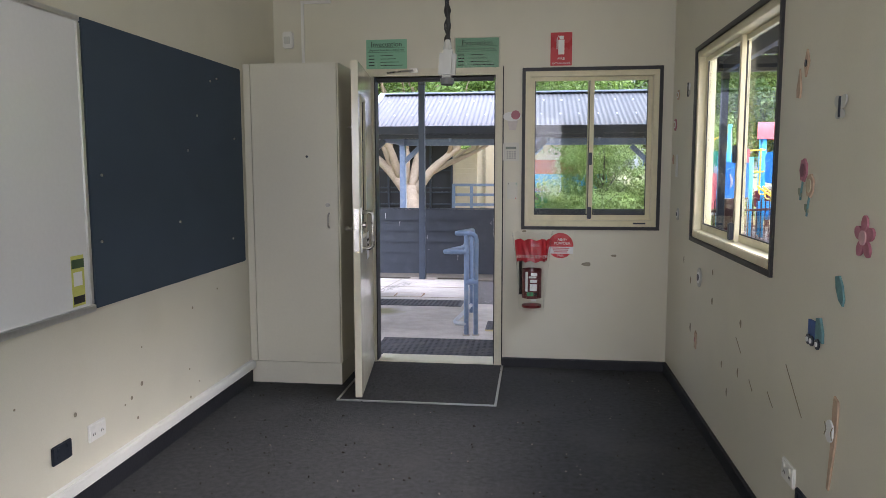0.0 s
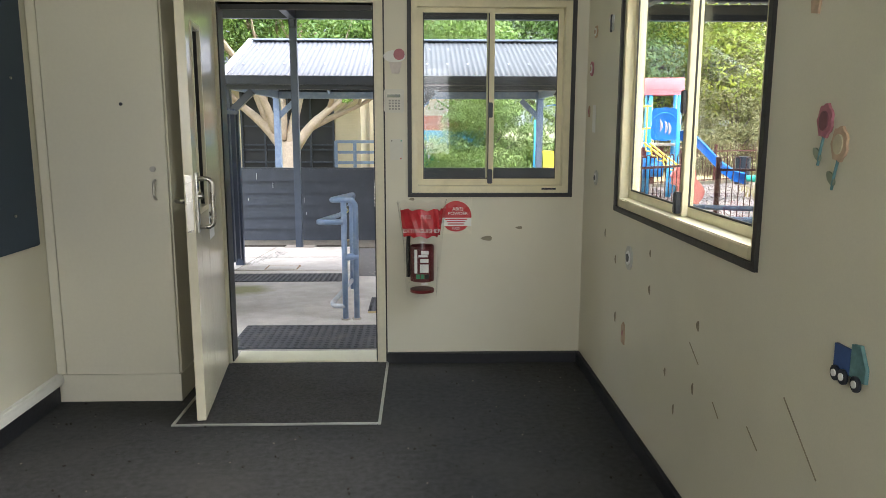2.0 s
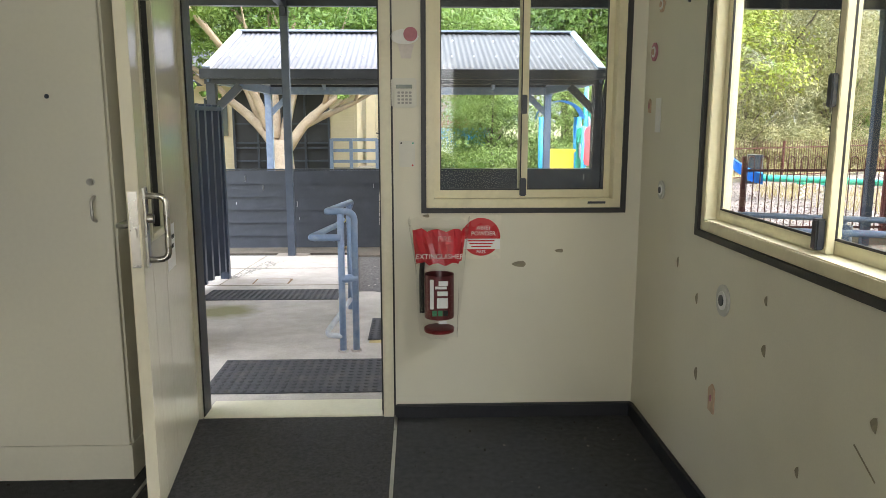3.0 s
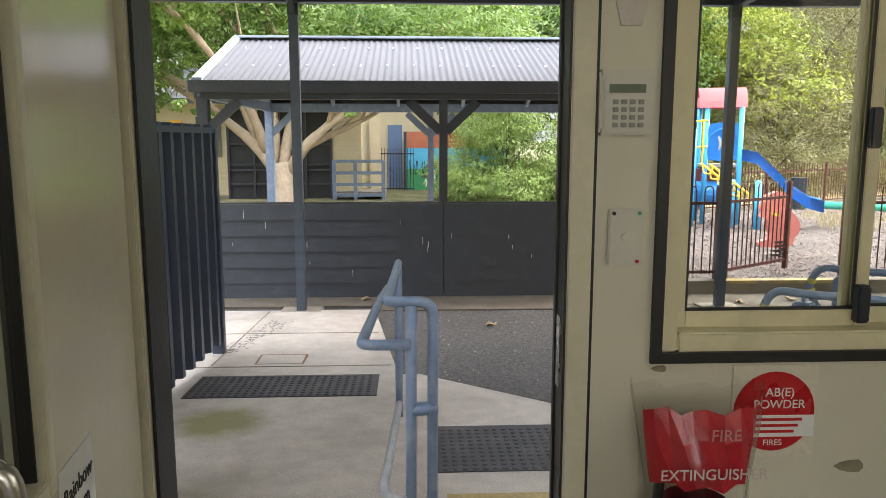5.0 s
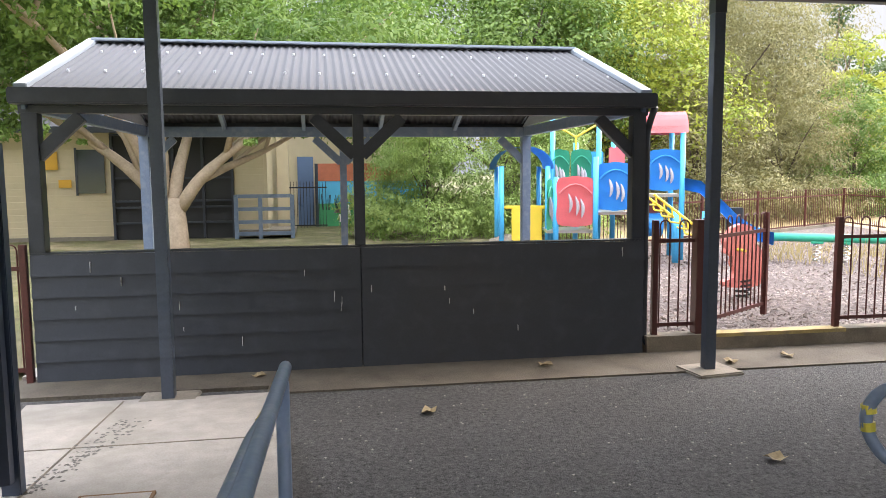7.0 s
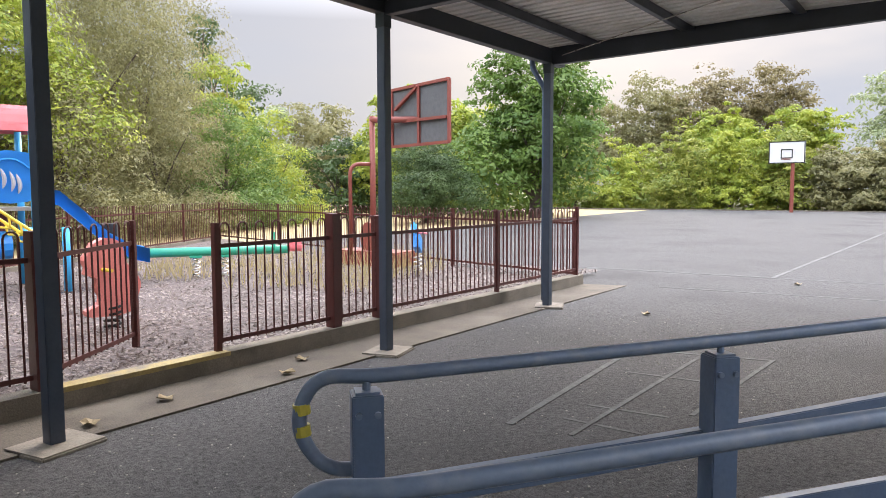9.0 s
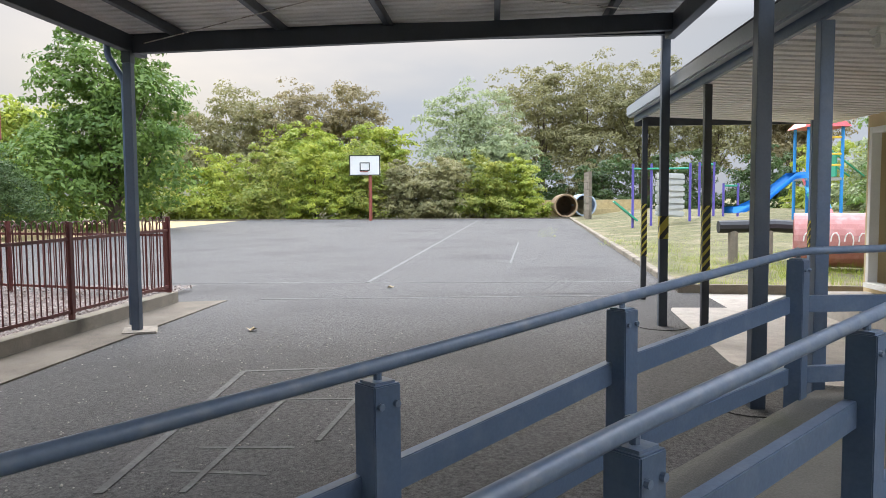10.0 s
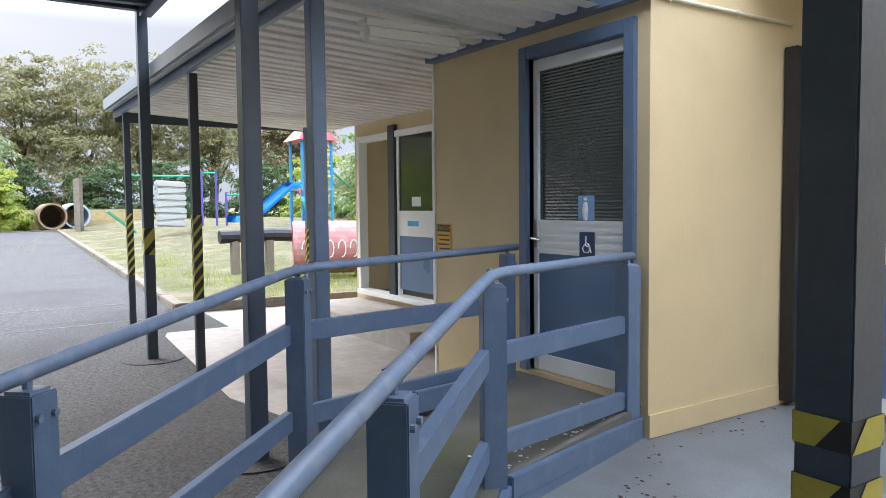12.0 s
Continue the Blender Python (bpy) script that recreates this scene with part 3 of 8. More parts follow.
# the leaf runs along its own +x from the hinge
part("leaf", B(0, 0.48, -0.02, 0.02, 0, 1.965, 0.002), DOORPAINT, dl)
part("leaf", B(0.69, 0.82, -0.02, 0.02, 0, 1.965, 0.002), DOORPAINT, dl)
part("leaf", B(0.48, 0.69, -0.02, 0.02, 0, 0.95), DOORPAINT, dl)
part("leaf", B(0.48, 0.69, -0.02, 0.02, 1.77, 1.965), DOORPAINT, dl)
part("vision_glass", B(0.48, 0.69, -0.003, 0.003, 0.95, 1.77), GLASS, dl).visible_shadow = False
for bm in (B(0.465, 0.492, -0.026, 0.026, 0.935, 1.785, 0.003), B(0.678, 0.705, -0.026, 0.026, 0.935, 1.785, 0.003), B(0.492, 0.678, -0.026, 0.026, 0.935, 0.962, 0.003), B(0.492, 0.678, -0.026, 0.026, 1.758, 1.785, 0.003)):
    part("bead", bm, CREAM, dl)
for x in (0.494, 0.672):
    part("glazing_seal", B(x, x + 0.004, -0.012, 0.012, 0.962, 1.758), BLACKTRIM, dl)
plate = part("lock_plate", B(0.735, 0.785, 0.0205, 0.029, 0.86, 1.13, 0.004), STEEL, dl, "satin steel lock plate")
part("pull_handle", tube(rounded([(0.76, 0.026, 1.1), (0.76, 0.09, 1.1), (0.76, 0.09, 0.885), (0.76, 0.026, 0.885)], 0.035), 0.0105, 12), STEEL, plate, "", True)
part("snib", tube([(0.76, 0.026, 1.025), (0.76, 0.048, 1.025)], 0.016, 14), STEEL, plate)
part("latch_plate", B(0.8202, 0.8225, -0.014, 0.014, 0.87, 1.12), STEEL, dl, "steel latch plate on the edge")
part("latch", B(0.8225, 0.834, -0.008, 0.008, 0.97, 1.0, 0.002), STEEL, dl)
part("lever", tube(rounded([(0.76, -0.02, 1.0), (0.76, -0.07, 1.0), (0.65, -0.07, 1.0)], 0.02), 0.009, 8), STEEL, dl)
note = part("paper_note", B(0.3, 0.45, 0.0205, 0.0215, 0.78, 0.95), WHITEPAINT, dl, "white paper note reading Rainbow Room")
lettering("writing", "Rainbow\nRoom", Matrix(((-1, 0, 0, 0.375), (0, 0, 1, 0.0222), (0, 1, 0, 0.885), (0, 0, 0, 1))), 0.036, INK, note)
cl = thing("door_closer_arm", -0.78, DY - 0.02, DH + 0.02, "steel door closer arm on the frame head", "door closer")
part("arm", tube([(-0.15, -0.03, 0.0), (0.03, -0.02, 0.015)], 0.006, 8), STEEL, cl)
part("bracket", B(0.0, 0.06, -0.02, 0.001, 0.0, 0.03, 0.003), STEEL, cl)


def slider_window(name, m, w, h, label, black=True):
    """A two-pane sliding window; x along the wall, z up, y outward through the wall from its inner face."""
    t = new(name)
    t.matrix_world = m
    tagged(t, label, "window", "", "structure")
    if black:
        for bm in (B(-0.022, 0.0, -0.012, 0.004, -0.022, h + 0.022), B(w, w + 0.022, -0.012, 0.004, -0.022, h + 0.022), B(0, w, -0.012, 0.004, -0.022, 0), B(0, w, -0.012, 0.004, h, h + 0.022)):
            part("reveal_trim", bm, BLACKTRIM, t, "black edging strip")
    f = 0.035
    for bm in (B(0.0, f, 0.0, 0.09, 0, h, 0.003), B(w - f, w, 0.0, 0.09, 0, h, 0.003), B(f, w - f, 0.0, 0.09, h - f, h, 0.003)):
        part("window_frame", bm, CREAMWIN, t)
    part("window_sill", B(f, w - f, -0.004, 0.09, 0, 0.04, 0.004), CREAMWIN, t, "cream sill with dirt in its track")
    for k, (a, b, y) in enumerate(((f, w / 2 + 0.02, 0.04), (w / 2 - 0.02, w - f, 0.064))):
        s = part("sash", B(a, a + 0.028, y, y + 0.022, 0.04, h - f, 0.002), CREAMWIN, t)
        for bm in (B(b - 0.028, b, y, y + 0.022, 0.04, h - f, 0.002), B(a + 0.028, b - 0.028, y, y + 0.022, 0.04, 0.075, 0.002), B(a + 0.028, b - 0.028, y, y + 0.022, h - f - 0.025, h - f, 0.002)):
            part("sash_rail", bm, CREAMWIN, s)
        p = part("pane", B(a + 0.028, b - 0.028, y + 0.009, y + 0.013, 0.075, h - f - 0.025), GLASS, s)
        p.visible_shadow = False
        for bm in (B(a + 0.028, b - 0.028, y + 0.002, y + 0.008, 0.075, 0.082), B(a + 0.028, a + 0.033, y + 0.002, y + 0.008, 0.082, h - f - 0.025), B(b - 0.033, b - 0.028, y + 0.002, y + 0.008, 0.082, h - f - 0.025)):
            part("gasket", bm, BLACKTRIM, s, "black rubber gasket")
    part("latch", B(w / 2 - 0.012, w / 2 + 0.012, 0.024, 0.041, h * 0.4, h * 0.48, 0.003), DARKPLASTIC, t, "black latch")
    part("sash_lock", B(w / 2 - 0.015, w / 2 + 0.013, 0.016, 0.041, 0.05, 0.13, 0.004), DARKPLASTIC, t, "black keyed sash lock")
    return t


w1 = slider_window("window_1", pose(W1[0], DY, W1[2]), W1[1] - W1[0], W1[3] - W1[2], "cream aluminium sliding window edged with black trim")
part("maker_label", B(0.72, 0.8, -0.0055, -0.0045, 0.018, 0.028), DARKPLASTIC, w1)
slider_window("window_2", pose(RX, W2[1], W2[2], 0, 0, -90), W2[1] - W2[0], W2[3] - W2[2], "cream aluminium sliding window in the side wall")
slider_window("window_3", pose(RX, W3[1], W3[2], 0, 0, -90), W3[1] - W3[0], W3[3] - W3[2], "cream aluminium window in the side wall", False)

# ---- ground ----
def gz(x):
    return -0.33 + 0.006 * min(max(x - 10, 0), 60)


def sheet(name, outline, dz, material, label, category, cut=(10, 70)):
    """A ground sheet over the outline that follows the slope of the ground."""
    bm = bmesh.new()
    bm.faces.new([bm.verts.new((x, y, 0)) for x, y in outline])
    for c in cut:
        bmesh.ops.bisect_plane(bm, geom=bm.verts[:] + bm.edges[:] + bm.faces[:], plane_co=(c, 0, 0), plane_no=(1, 0, 0))
    for v in bm.verts:
        v.co.z = gz(v.co.x) + dz
    return structure(name, bm, material, label, category)


sheet("ground", [(-900, -900), (900, -900), (900, 900), (-900, 900)], -0.06, GROUNDM, "rough dry ground with sparse grass", "ground")
sheet("asphalt", [(-0.9, 4.0), (9.3, 4.0), (46.5, 2.3), (46.5, 22.5), (13.9, 22.5), (11.2, 13.0), (11.2, 11.0), (-3.4, 11.0), (-3.4, 9.2), (-0.9, 9.2)], 0.0, ASPHALT, "worn dark asphalt yard with faded court lines", "road")
sheet("mulch", [(2.4, 11.6), (11.0, 11.6), (11.9, 14.3), (14.4, 24.4), (10.3, 22.2), (3.5, 18.8), (1.2, 18.5), (2.6, 14.2)], 0.06, MULCH, "grey-brown bark mulch under the playground", "ground")
sheet("lawn_back", [(-30, 11.9), (2.5, 11.9), (2.5, 14.4), (3.5, 18.8), (6.5, 26), (6.5, 40), (-30, 40)], 0.03, LAWN, "patchy dry lawn behind the shelter", "ground")
sheet("lawn_far", [(14.6, 24.6), (13.7, 22.0), (46, 22.0), (46, 60), (6.6, 60), (6.6, 26), (6.2, 20.3)], -0.03, DRYGRASS, "straw-coloured dry grass beyond the fence", "ground")
bm = bmesh.new()
bmesh.ops.create_grid(bm, x_segments=40, y_segments=30, size=0.5)
for v in bm.verts:
    x = 12.3 + (v.co.x + 0.5) * 36
    edge = 4.05 - 1.75 * (x - 12.3) / 34
    y = edge - (0.5 - v.co.y) * 20
    s = min(1.0, max(0.0, (edge - y) / 5.0))
    v.co = (x, y, gz(x) + 0.04 + 0.028 * max(0, min(x, 32) - 15) * s * s * (3 - 2 * s) + 0.05 * noise.noise((x * 0.5, y * 0.5, 0)) * s)
structure("lawn_east", bm, LAWN, "patchy green lawn with bare mulch beside the yard", "ground")

# ---- entry landing, ramp, step ----
structure("landing", prism([(-1.66, OY), (1.2, OY), (1.2, 6.42), (-1.66, 6.42)], -0.5, -0.085), CONCRETE, "pale concrete landing outside the door", "pavement")
bm = bmesh.new()
rz0, rz1, rz2 = -0.085, -0.178, -0.31
vs = [bm.verts.new(p) for p in ((-2.2, 6.42, rz0), (-0.46, 6.42, rz0), (-0.62, 8.55, rz1), (-2.2, 8.55, rz1), (-0.87, 10.85, rz2), (-2.6, 10.85, rz2))]
bm.faces.new((vs[0], vs[1], vs[2], vs[3]))
bm.faces.new((vs[3], vs[2], vs[4], vs[5]))
r = bmesh.ops.extrude_face_region(bm, geom=bm.faces[:])
bmesh.ops.translate(bm, verts=[e for e in r["geom"] if isinstance(e, bmesh.types.BMVert)], vec=(0, 0, -0.4))
structure("ramp", bm, RAMPCONC, "pale concrete ramp running down to the shelter", "ramp")
structure("lower_slab", prism([(-0.46, 6.42), (1.6, 6.42), (1.25, 7.1), (0.38, 7.92), (-0.45, 8.55), (-0.62, 8.55)], -0.6, -0.245), CONCRETE, "pale concrete slab below the step", "pavement")
structure("step_nosing", B(-0.36, 0.75, 6.36, 6.425, -0.08, -0.0815 + 0.002), YELLOWPAINT, "worn yellow painted step edge", "trim")
structure("porch_slab", prism([(1.12, -1), (1.2, OY), (1.2, 6.3), (3.1, 6.0), (4.9, 4.35), (5.2, 3.4), (5.2, -1)], -0.6, -0.235), PORCHGREY, "grey painted concrete porch between the buildings", "pavement")
bm = bmesh.new()
structure("kerb_strip", prism([(-3.4, 11.05), (-0.9, 11.05), (-0.9, 10.85), (11.35, 10.75), (11.15, 11.38), (2.4, 11.48), (2.4, 11.58), (-3.4, 11.58)], -0.6, -0.315), DIRTSTRIP, "dirty concrete strip along the shelter and kerb", "pavement")
kb = structure("kerb", prism([(2.45, 11.48), (11.15, 11.38), (11.17, 11.55), (2.45, 11.66)], -0.5, -0.17), CONCDARK, "weathered concrete kerb under the fence", "kerb")
structure("kerb_paint", prism([(3.05, 11.469), (4.45, 11.453), (4.45, 11.58), (3.05, 11.6)], -0.2, -0.165), YELLOWPAINT, "worn yellow paint on the gate kerb", "trim")
for x, y, n in ((-1.61, 10.83, 0), (2.7, 10.83, 1), (5.72, 10.83, 2), (8.92, 10.83, 3)):
    structure("footing", boxm(pose(x, y, -0.33, 0, 0, 8 * n), 0.42, 0.36, 0.05, 0.01), FOOTCONC, "square concrete footing under a post", "footing")
# slab joints cut as thin dark fillets
for a, b in (((-2.2, 8.55), (-0.65, 8.55)), ((-1.92, 10.8), (-1.92, 8.6)), ((-2.3, 9.7), (-0.78, 9.7))):
    za, zb = (rz1 + (p[1] - 8.55) / 2.3 * (rz2 - rz1) + 0.001 for p in (a, b))
    structure("slab_joint", beam((*a, za), (*b, zb), 0.012, 0.004), CONCDARK, "dark joint between concrete slabs", "trim")
cov = thing("pit_cover", -1.45, 8.74, -0.189, "square concrete pit cover in a rusty steel frame", "pit cover")
part("lid", B(-0.16, 0.16, -0.11, 0.11, -0.01, 0.008, 0.002), CONCRETE, cov)
for bm in (B(-0.175, 0.175, -0.125, -0.11, -0.01, 0.007), B(-0.175, 0.175, 0.11, 0.125, -0.01, 0.007), B(-0.175, -0.16, -0.11, 0.11, -0.01, 0.007), B(0.16, 0.175, -0.11, 0.11, -0.01, 0.007)):
    part("rim", bm, mat("rusty_steel", (0.2, 0.11, 0.05), 0.8), cov)


def tactile(x0, x1, y0, y1, z, slope=0.0):
    w, d = x1 - x0, y1 - y0
    t = thing("tactile_mat", (x0 + x1) / 2, (y0 + y1) / 2, z, "dark rubber tactile mat with raised domes on concrete", "tactile mat", "tactile mats")
    t.rotation_euler[0] = math.atan(slope)
    part("base_sheet", B(-w / 2, w / 2, -d / 2, d / 2, 0.0, 0.006, 0.001), TACTILE, t)
    bm = bmesh.new()
    p = 0.05
    for i in range(int(w / p)):
        for j in range(int(d / p)):
            bmesh.ops.create_cone(bm, cap_ends=True, segments=7, radius1=0.017, radius2=0.011, depth=0.006, matrix=Matrix.Translation((-w / 2 + p * (i + 0.5), -d / 2 + p * (j + 0.5), 0.009)))
    part("raised_pattern", bm, TACTILE, t)["kind"] = "stuff"


tactile(-1.2, -0.22, 5.47, 6.03, -0.084)
tactile(-1.9, -0.72, 7.83, 8.3, -0.156, -0.0436)
tactile(-0.41, 0.6, 6.97, 7.56, -0.244)
structure("wing_wall", B(-1.68, -1.57, 5.98, 6.5, -0.3, 2.7), CREAM, "cream clad pier beside the landing", "wall")

# corrugated fence panel
cf = thing("corrugated_fence", -2.1, 6.5, -0.12, "dark slate-blue corrugated steel fence panel", "fence", rz=-2.8)
M = Matrix(((0, 0, 1, 0), (1, 0, 0, 0), (0, 1, 0, 0), (0, 0, 0, 1)))
part("sheet", corrugated(M, 1.63, 2.5, 0.19, 0.045, True), CORRBLUE, cf)
part("top_rail", B(-0.02, 0.055, -0.01, 2.5, 1.57, 1.61, 0.004), CORRBLUE, cf)
part("bottom_rail", B(-0.035, -0.004, -0.01, 2.5, 0.02, 0.08, 0.004), SLATE, cf)
part("end_post", B(-0.03, 0.06, 2.47, 2.53, -0.1, 1.61, 0.004), CORRBLUE, cf)

# double handrail between ramp and step
hr = thing("handrail", -0.5, 6.4, -0.09, "looped pale blue tubular steel handrail beside the ramp", "handrail")
R = 0.021


def rel(points, o=(-0.5, 6.4, -0.09)):
    return [tuple(a - b for a, b in zip(p, o)) for p in points]


part("rail", tube(rounded(rel([(-0.51, 6.14, 0.655), (-0.695, 6.15, 0.653), (-0.67, 7.45, 0.55), (-0.62, 7.66, 0.58), (-0.58, 7.75, 0.69), (-0.575, 7.62, 0.715), (-0.595, 6.16, 0.812), (-0.425, 6.17, 0.812), (-0.43, 6.21, -0.2)]), 0.06), R, 12), RAILPALE, hr, smooth=True)
part("post", tube(rel([(-0.507, 6.15, 0.8), (-0.512, 6.2, -0.1)]), R, 12), RAILPALE, hr, smooth=True)
part("post", tube(rel([(-0.575, 7.45, 0.72), (-0.575, 7.45, -0.25)]), R, 12), RAILPALE, hr, smooth=True)
part("coupling", tube(rel([(-0.51, 6.175, 0.39), (-0.41, 6.19, 0.395)]), 0.026, 12), RAILPALE, hr, smooth=True)
part("foot_rail", tube(rounded(rel([(-0.575, 7.44, -0.05), (-0.62, 6.3, 0.02), (-0.6, 6.2, 0.02), (-0.512, 6.19, 0.02)]), 0.05), 0.019, 10), WORNRAIL, hr, "scuffed pale grey foot rail", True)
part("tape_band", tube(rel([(-0.648, 7.555, 0.561), (-0.635, 7.6, 0.57)]), R + 0.002, 12), TAPEYELLOW, hr)
part("tape_band", tube(rel([(-0.635, 7.6, 0.57), (-0.618, 7.65, 0.588)]), R + 0.002, 12), TAPEBLACK, hr)
for x, y, z in ((-0.512, 6.2, -0.085), (-0.43, 6.21, -0.085), (-0.575, 7.45, -0.15)):
    part("foot_collar", tube(rel([(x, y, z - 0.06), (x, y, z + 0.012)]), 0.034, 12), CONCRETE, hr, "mortar collar")

# ---- covered way over the yard ----
RY0, RY1, RXA, RXB = 5.0, 11.0, -4.0, 9.25


def roof_z(y):
    return 2.92 - 0.02 * (y - RY0)


cr = tagged(new("covered_way_roof"), "steel-framed covered way roof with corrugated sheeting", "roof", "", "structure")
M = Matrix(((1, 0, 0, RXA), (0, 1, 0, RY0 - 0.1), (0, -0.02, 1, roof_z(RY0) + 0.17), (0, 0, 0, 1)))
part("roof_sheeting", corrugated(M, RY1 - RY0 + 0.25, RXB - RXA + 0.15, 0.15, 0.03, True), ZINCUNDER, cr)
part("front_beam", B(RXA, RXB, RY1 - 0.2, RY1 - 0.1, 2.7, 2.88, 0.004), SLATE, cr)
part("back_beam", B(1.0, RXB, RY0 + 0.02, RY0 + 0.12, 2.78, 2.98, 0.004), SLATE, cr)
for x in (-1.61, 2.7, 5.72, 8.93):
    part("rafter", beam((x, RY0 + 0.12, roof_z(RY0) - 0.03), (x, RY1 - 0.2, roof_z(RY1) - 0.03), 0.09, 0.17, 0.004), SLATE, cr)
for k in range(5):
    y = RY0 + 0.75 + 1.15 * k
    part("purlin", B(RXA, RXB, y - 0.03, y + 0.03, roof_z(y) + 0.055, roof_z(y) + 0.15, 0.003), SLATE, cr)
part("end_channel", B(RXB, RXB + 0.09, RY0, RY1 + 0.05, 2.84, 3.02, 0.004), SLATE, cr)
part("gutter", B(RXA, RXB + 0.1, RY1 + 0.08, RY1 + 0.2, 2.83, 2.95, 0.01), SLATE, cr)
for (a, b) in (((8.9, 10.7, 2.78), (5.75, 5.2, 2.98)), ((5.75, 10.7, 2.78), (8.9, 5.2, 2.98)), ((5.6, 10.7, 2.78), (2.8, 5.2, 2.98))):
    part("brace_rod", tube([a, b], 0.006, 6), STEEL, cr)


def steel_post(x, y, z0, z1, w=0.09, label="square slate-painted steel post of the covered way", material=POSTSLATE, group="covered way posts"):
    t = thing("steel_post", x, y, z0, label, "post", group)
    part("shaft", B(-w / 2, w / 2, -w / 2, w / 2, 0, z1 - z0, 0.004), material, t)
    return t


for x in (-1.61, 2.7, 5.72, 8.9):
    p = steel_post(x, 10.85, -0.32, 2.7)
    part("knee_plate", B(-0.05, 0.05, -0.05, 0.05, 2.9, 3.02), SLATE, p)
    if x < 0:
        part("brace", beam((0, -0.02, 2.93), (0, -0.28, 3.14), 0.05, 0.06), SLATE, p)
dp = thing("downpipe", 8.92, 10.97, -0.3, "slate-blue steel downpipe against the post", "downpipe")
part("pipe", tube(rounded([(0, 0.12, 3.1), (0, 0.12, 2.98), (0.0, -0.06, 2.7), (0.0, -0.06, 0.05)], 0.06), 0.035, 10), BLUEPOST, dp, smooth=True)


def hazard_bands(t, w, z0, z1, step=0.15, share=0.6):
    """Yellow and black tape wound round a square post."""
    part("tape_ground", B(-w / 2 - 0.0015, w / 2 + 0.0015, -w / 2 - 0.0015, w / 2 + 0.0015, z0, z1), TAPEBLACK, t, "black tape")
    e, h = w / 2 + 0.003, z1 - z0
    # slanting stripes that run on round the four faces
    for k in range(-int(h / step) - 1, int(4 * w / step) + 1):
        bm = bmesh.new()
        for face in range(4):
            u = k * step - face * w
            g = bmesh.new()
            g.faces.new([g.verts.new(p) for p in ((u, z0, 0), (u + step * share, z0, 0), (u + step * share + h * 0.8, z1, 0), (u + h * 0.8, z1, 0))])
            for c, d in ((0, -1), (w, 1)):
                bmesh.ops.bisect_plane(g, geom=g.verts[:] + g.edges[:] + g.faces[:], plane_co=(c, 0, 0), plane_no=(d, 0, 0), clear_outer=True)
            for f in g.faces:
                bm.faces.new([bm.verts.new(pose(0, 0, 0, 0, 0, 90 * face) @ Vector((v.co.x - w / 2, -e, v.co.y))) for v in f.verts])
            g.free()
        if bm.faces:
            part("tape_stripe", bm, TAPEYELLOW, t, "yellow tape stripe")
        else:
            bm.free()


p = steel_post(9.43, 5.07, -0.35, 2.98)
hazard_bands(p, 0.09, 1.0, 1.25)
p = steel_post(6.19, 5.17, -0.34, 2.8, 0.1)
p = steel_post(2.915, 5.235, -0.235, 2.8, 0.1, "slate steel post wound with yellow and black hazard tape", POSTSLATE)
hazard_bands(p, 0.1, 0.9, 0.955)
hazard_bands(p, 0.1, 0.785, 0.845)
for x, y in ((9.43, 5.07), (6.25, 5.17)):
    structure("post_patch", tube([(x, y, -0.36), (x, y, -0.322)], 0.28, 18), ASPHALT, "round patch of newer asphalt round a post", "footing")

# ---- picnic shelter ----
SY0, SY1, SX0, SX1 = 11.58, 15.3, -2.7, 2.36
sh = tagged(new("picnic_shelter"), "dark timber shelter with grey corrugated gable roof and lined half wall", "shelter")
posts = [(SX0, SY0), ((SX0 + SX1) / 2 + 0.03, SY0), (SX1, SY0), (SX0, SY1), ((SX0 + SX1) / 2, SY1), (SX1, SY1)]
for k, (x, y) in enumerate(posts):
    w = 0.045 if k in (1, 4) else 0.06
    # rear posts and braces get a lighter blue, as if lit from behind
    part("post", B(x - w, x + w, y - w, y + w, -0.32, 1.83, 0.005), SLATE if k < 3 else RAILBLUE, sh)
    for s in (-1, 1):
        if SX0 - 0.1 < x + 0.4 * s < SX1 + 0.1:
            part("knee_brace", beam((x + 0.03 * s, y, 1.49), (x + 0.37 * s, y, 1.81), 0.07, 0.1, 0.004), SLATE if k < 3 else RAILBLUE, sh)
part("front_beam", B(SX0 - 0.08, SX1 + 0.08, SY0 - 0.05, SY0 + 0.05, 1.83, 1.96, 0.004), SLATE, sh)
# rear beam lightened in colour like the rear posts, for light on that side
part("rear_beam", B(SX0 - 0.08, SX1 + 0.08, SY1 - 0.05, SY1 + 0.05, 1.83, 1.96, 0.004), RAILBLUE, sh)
part("gutter", B(SX0 - 0.1, SX1 + 0.1, SY0 - 0.2, SY0 - 0.08, 1.89, 2.015, 0.01), SLATE, sh, "dark gutter along the eave")
part("rear_gutter", B(SX0 - 0.1, SX1 + 0.1, SY1 + 0.08, SY1 + 0.2, 1.89, 2.015, 0.01), SLATE, sh)
RMY, RMZ = 13.44, 2.7
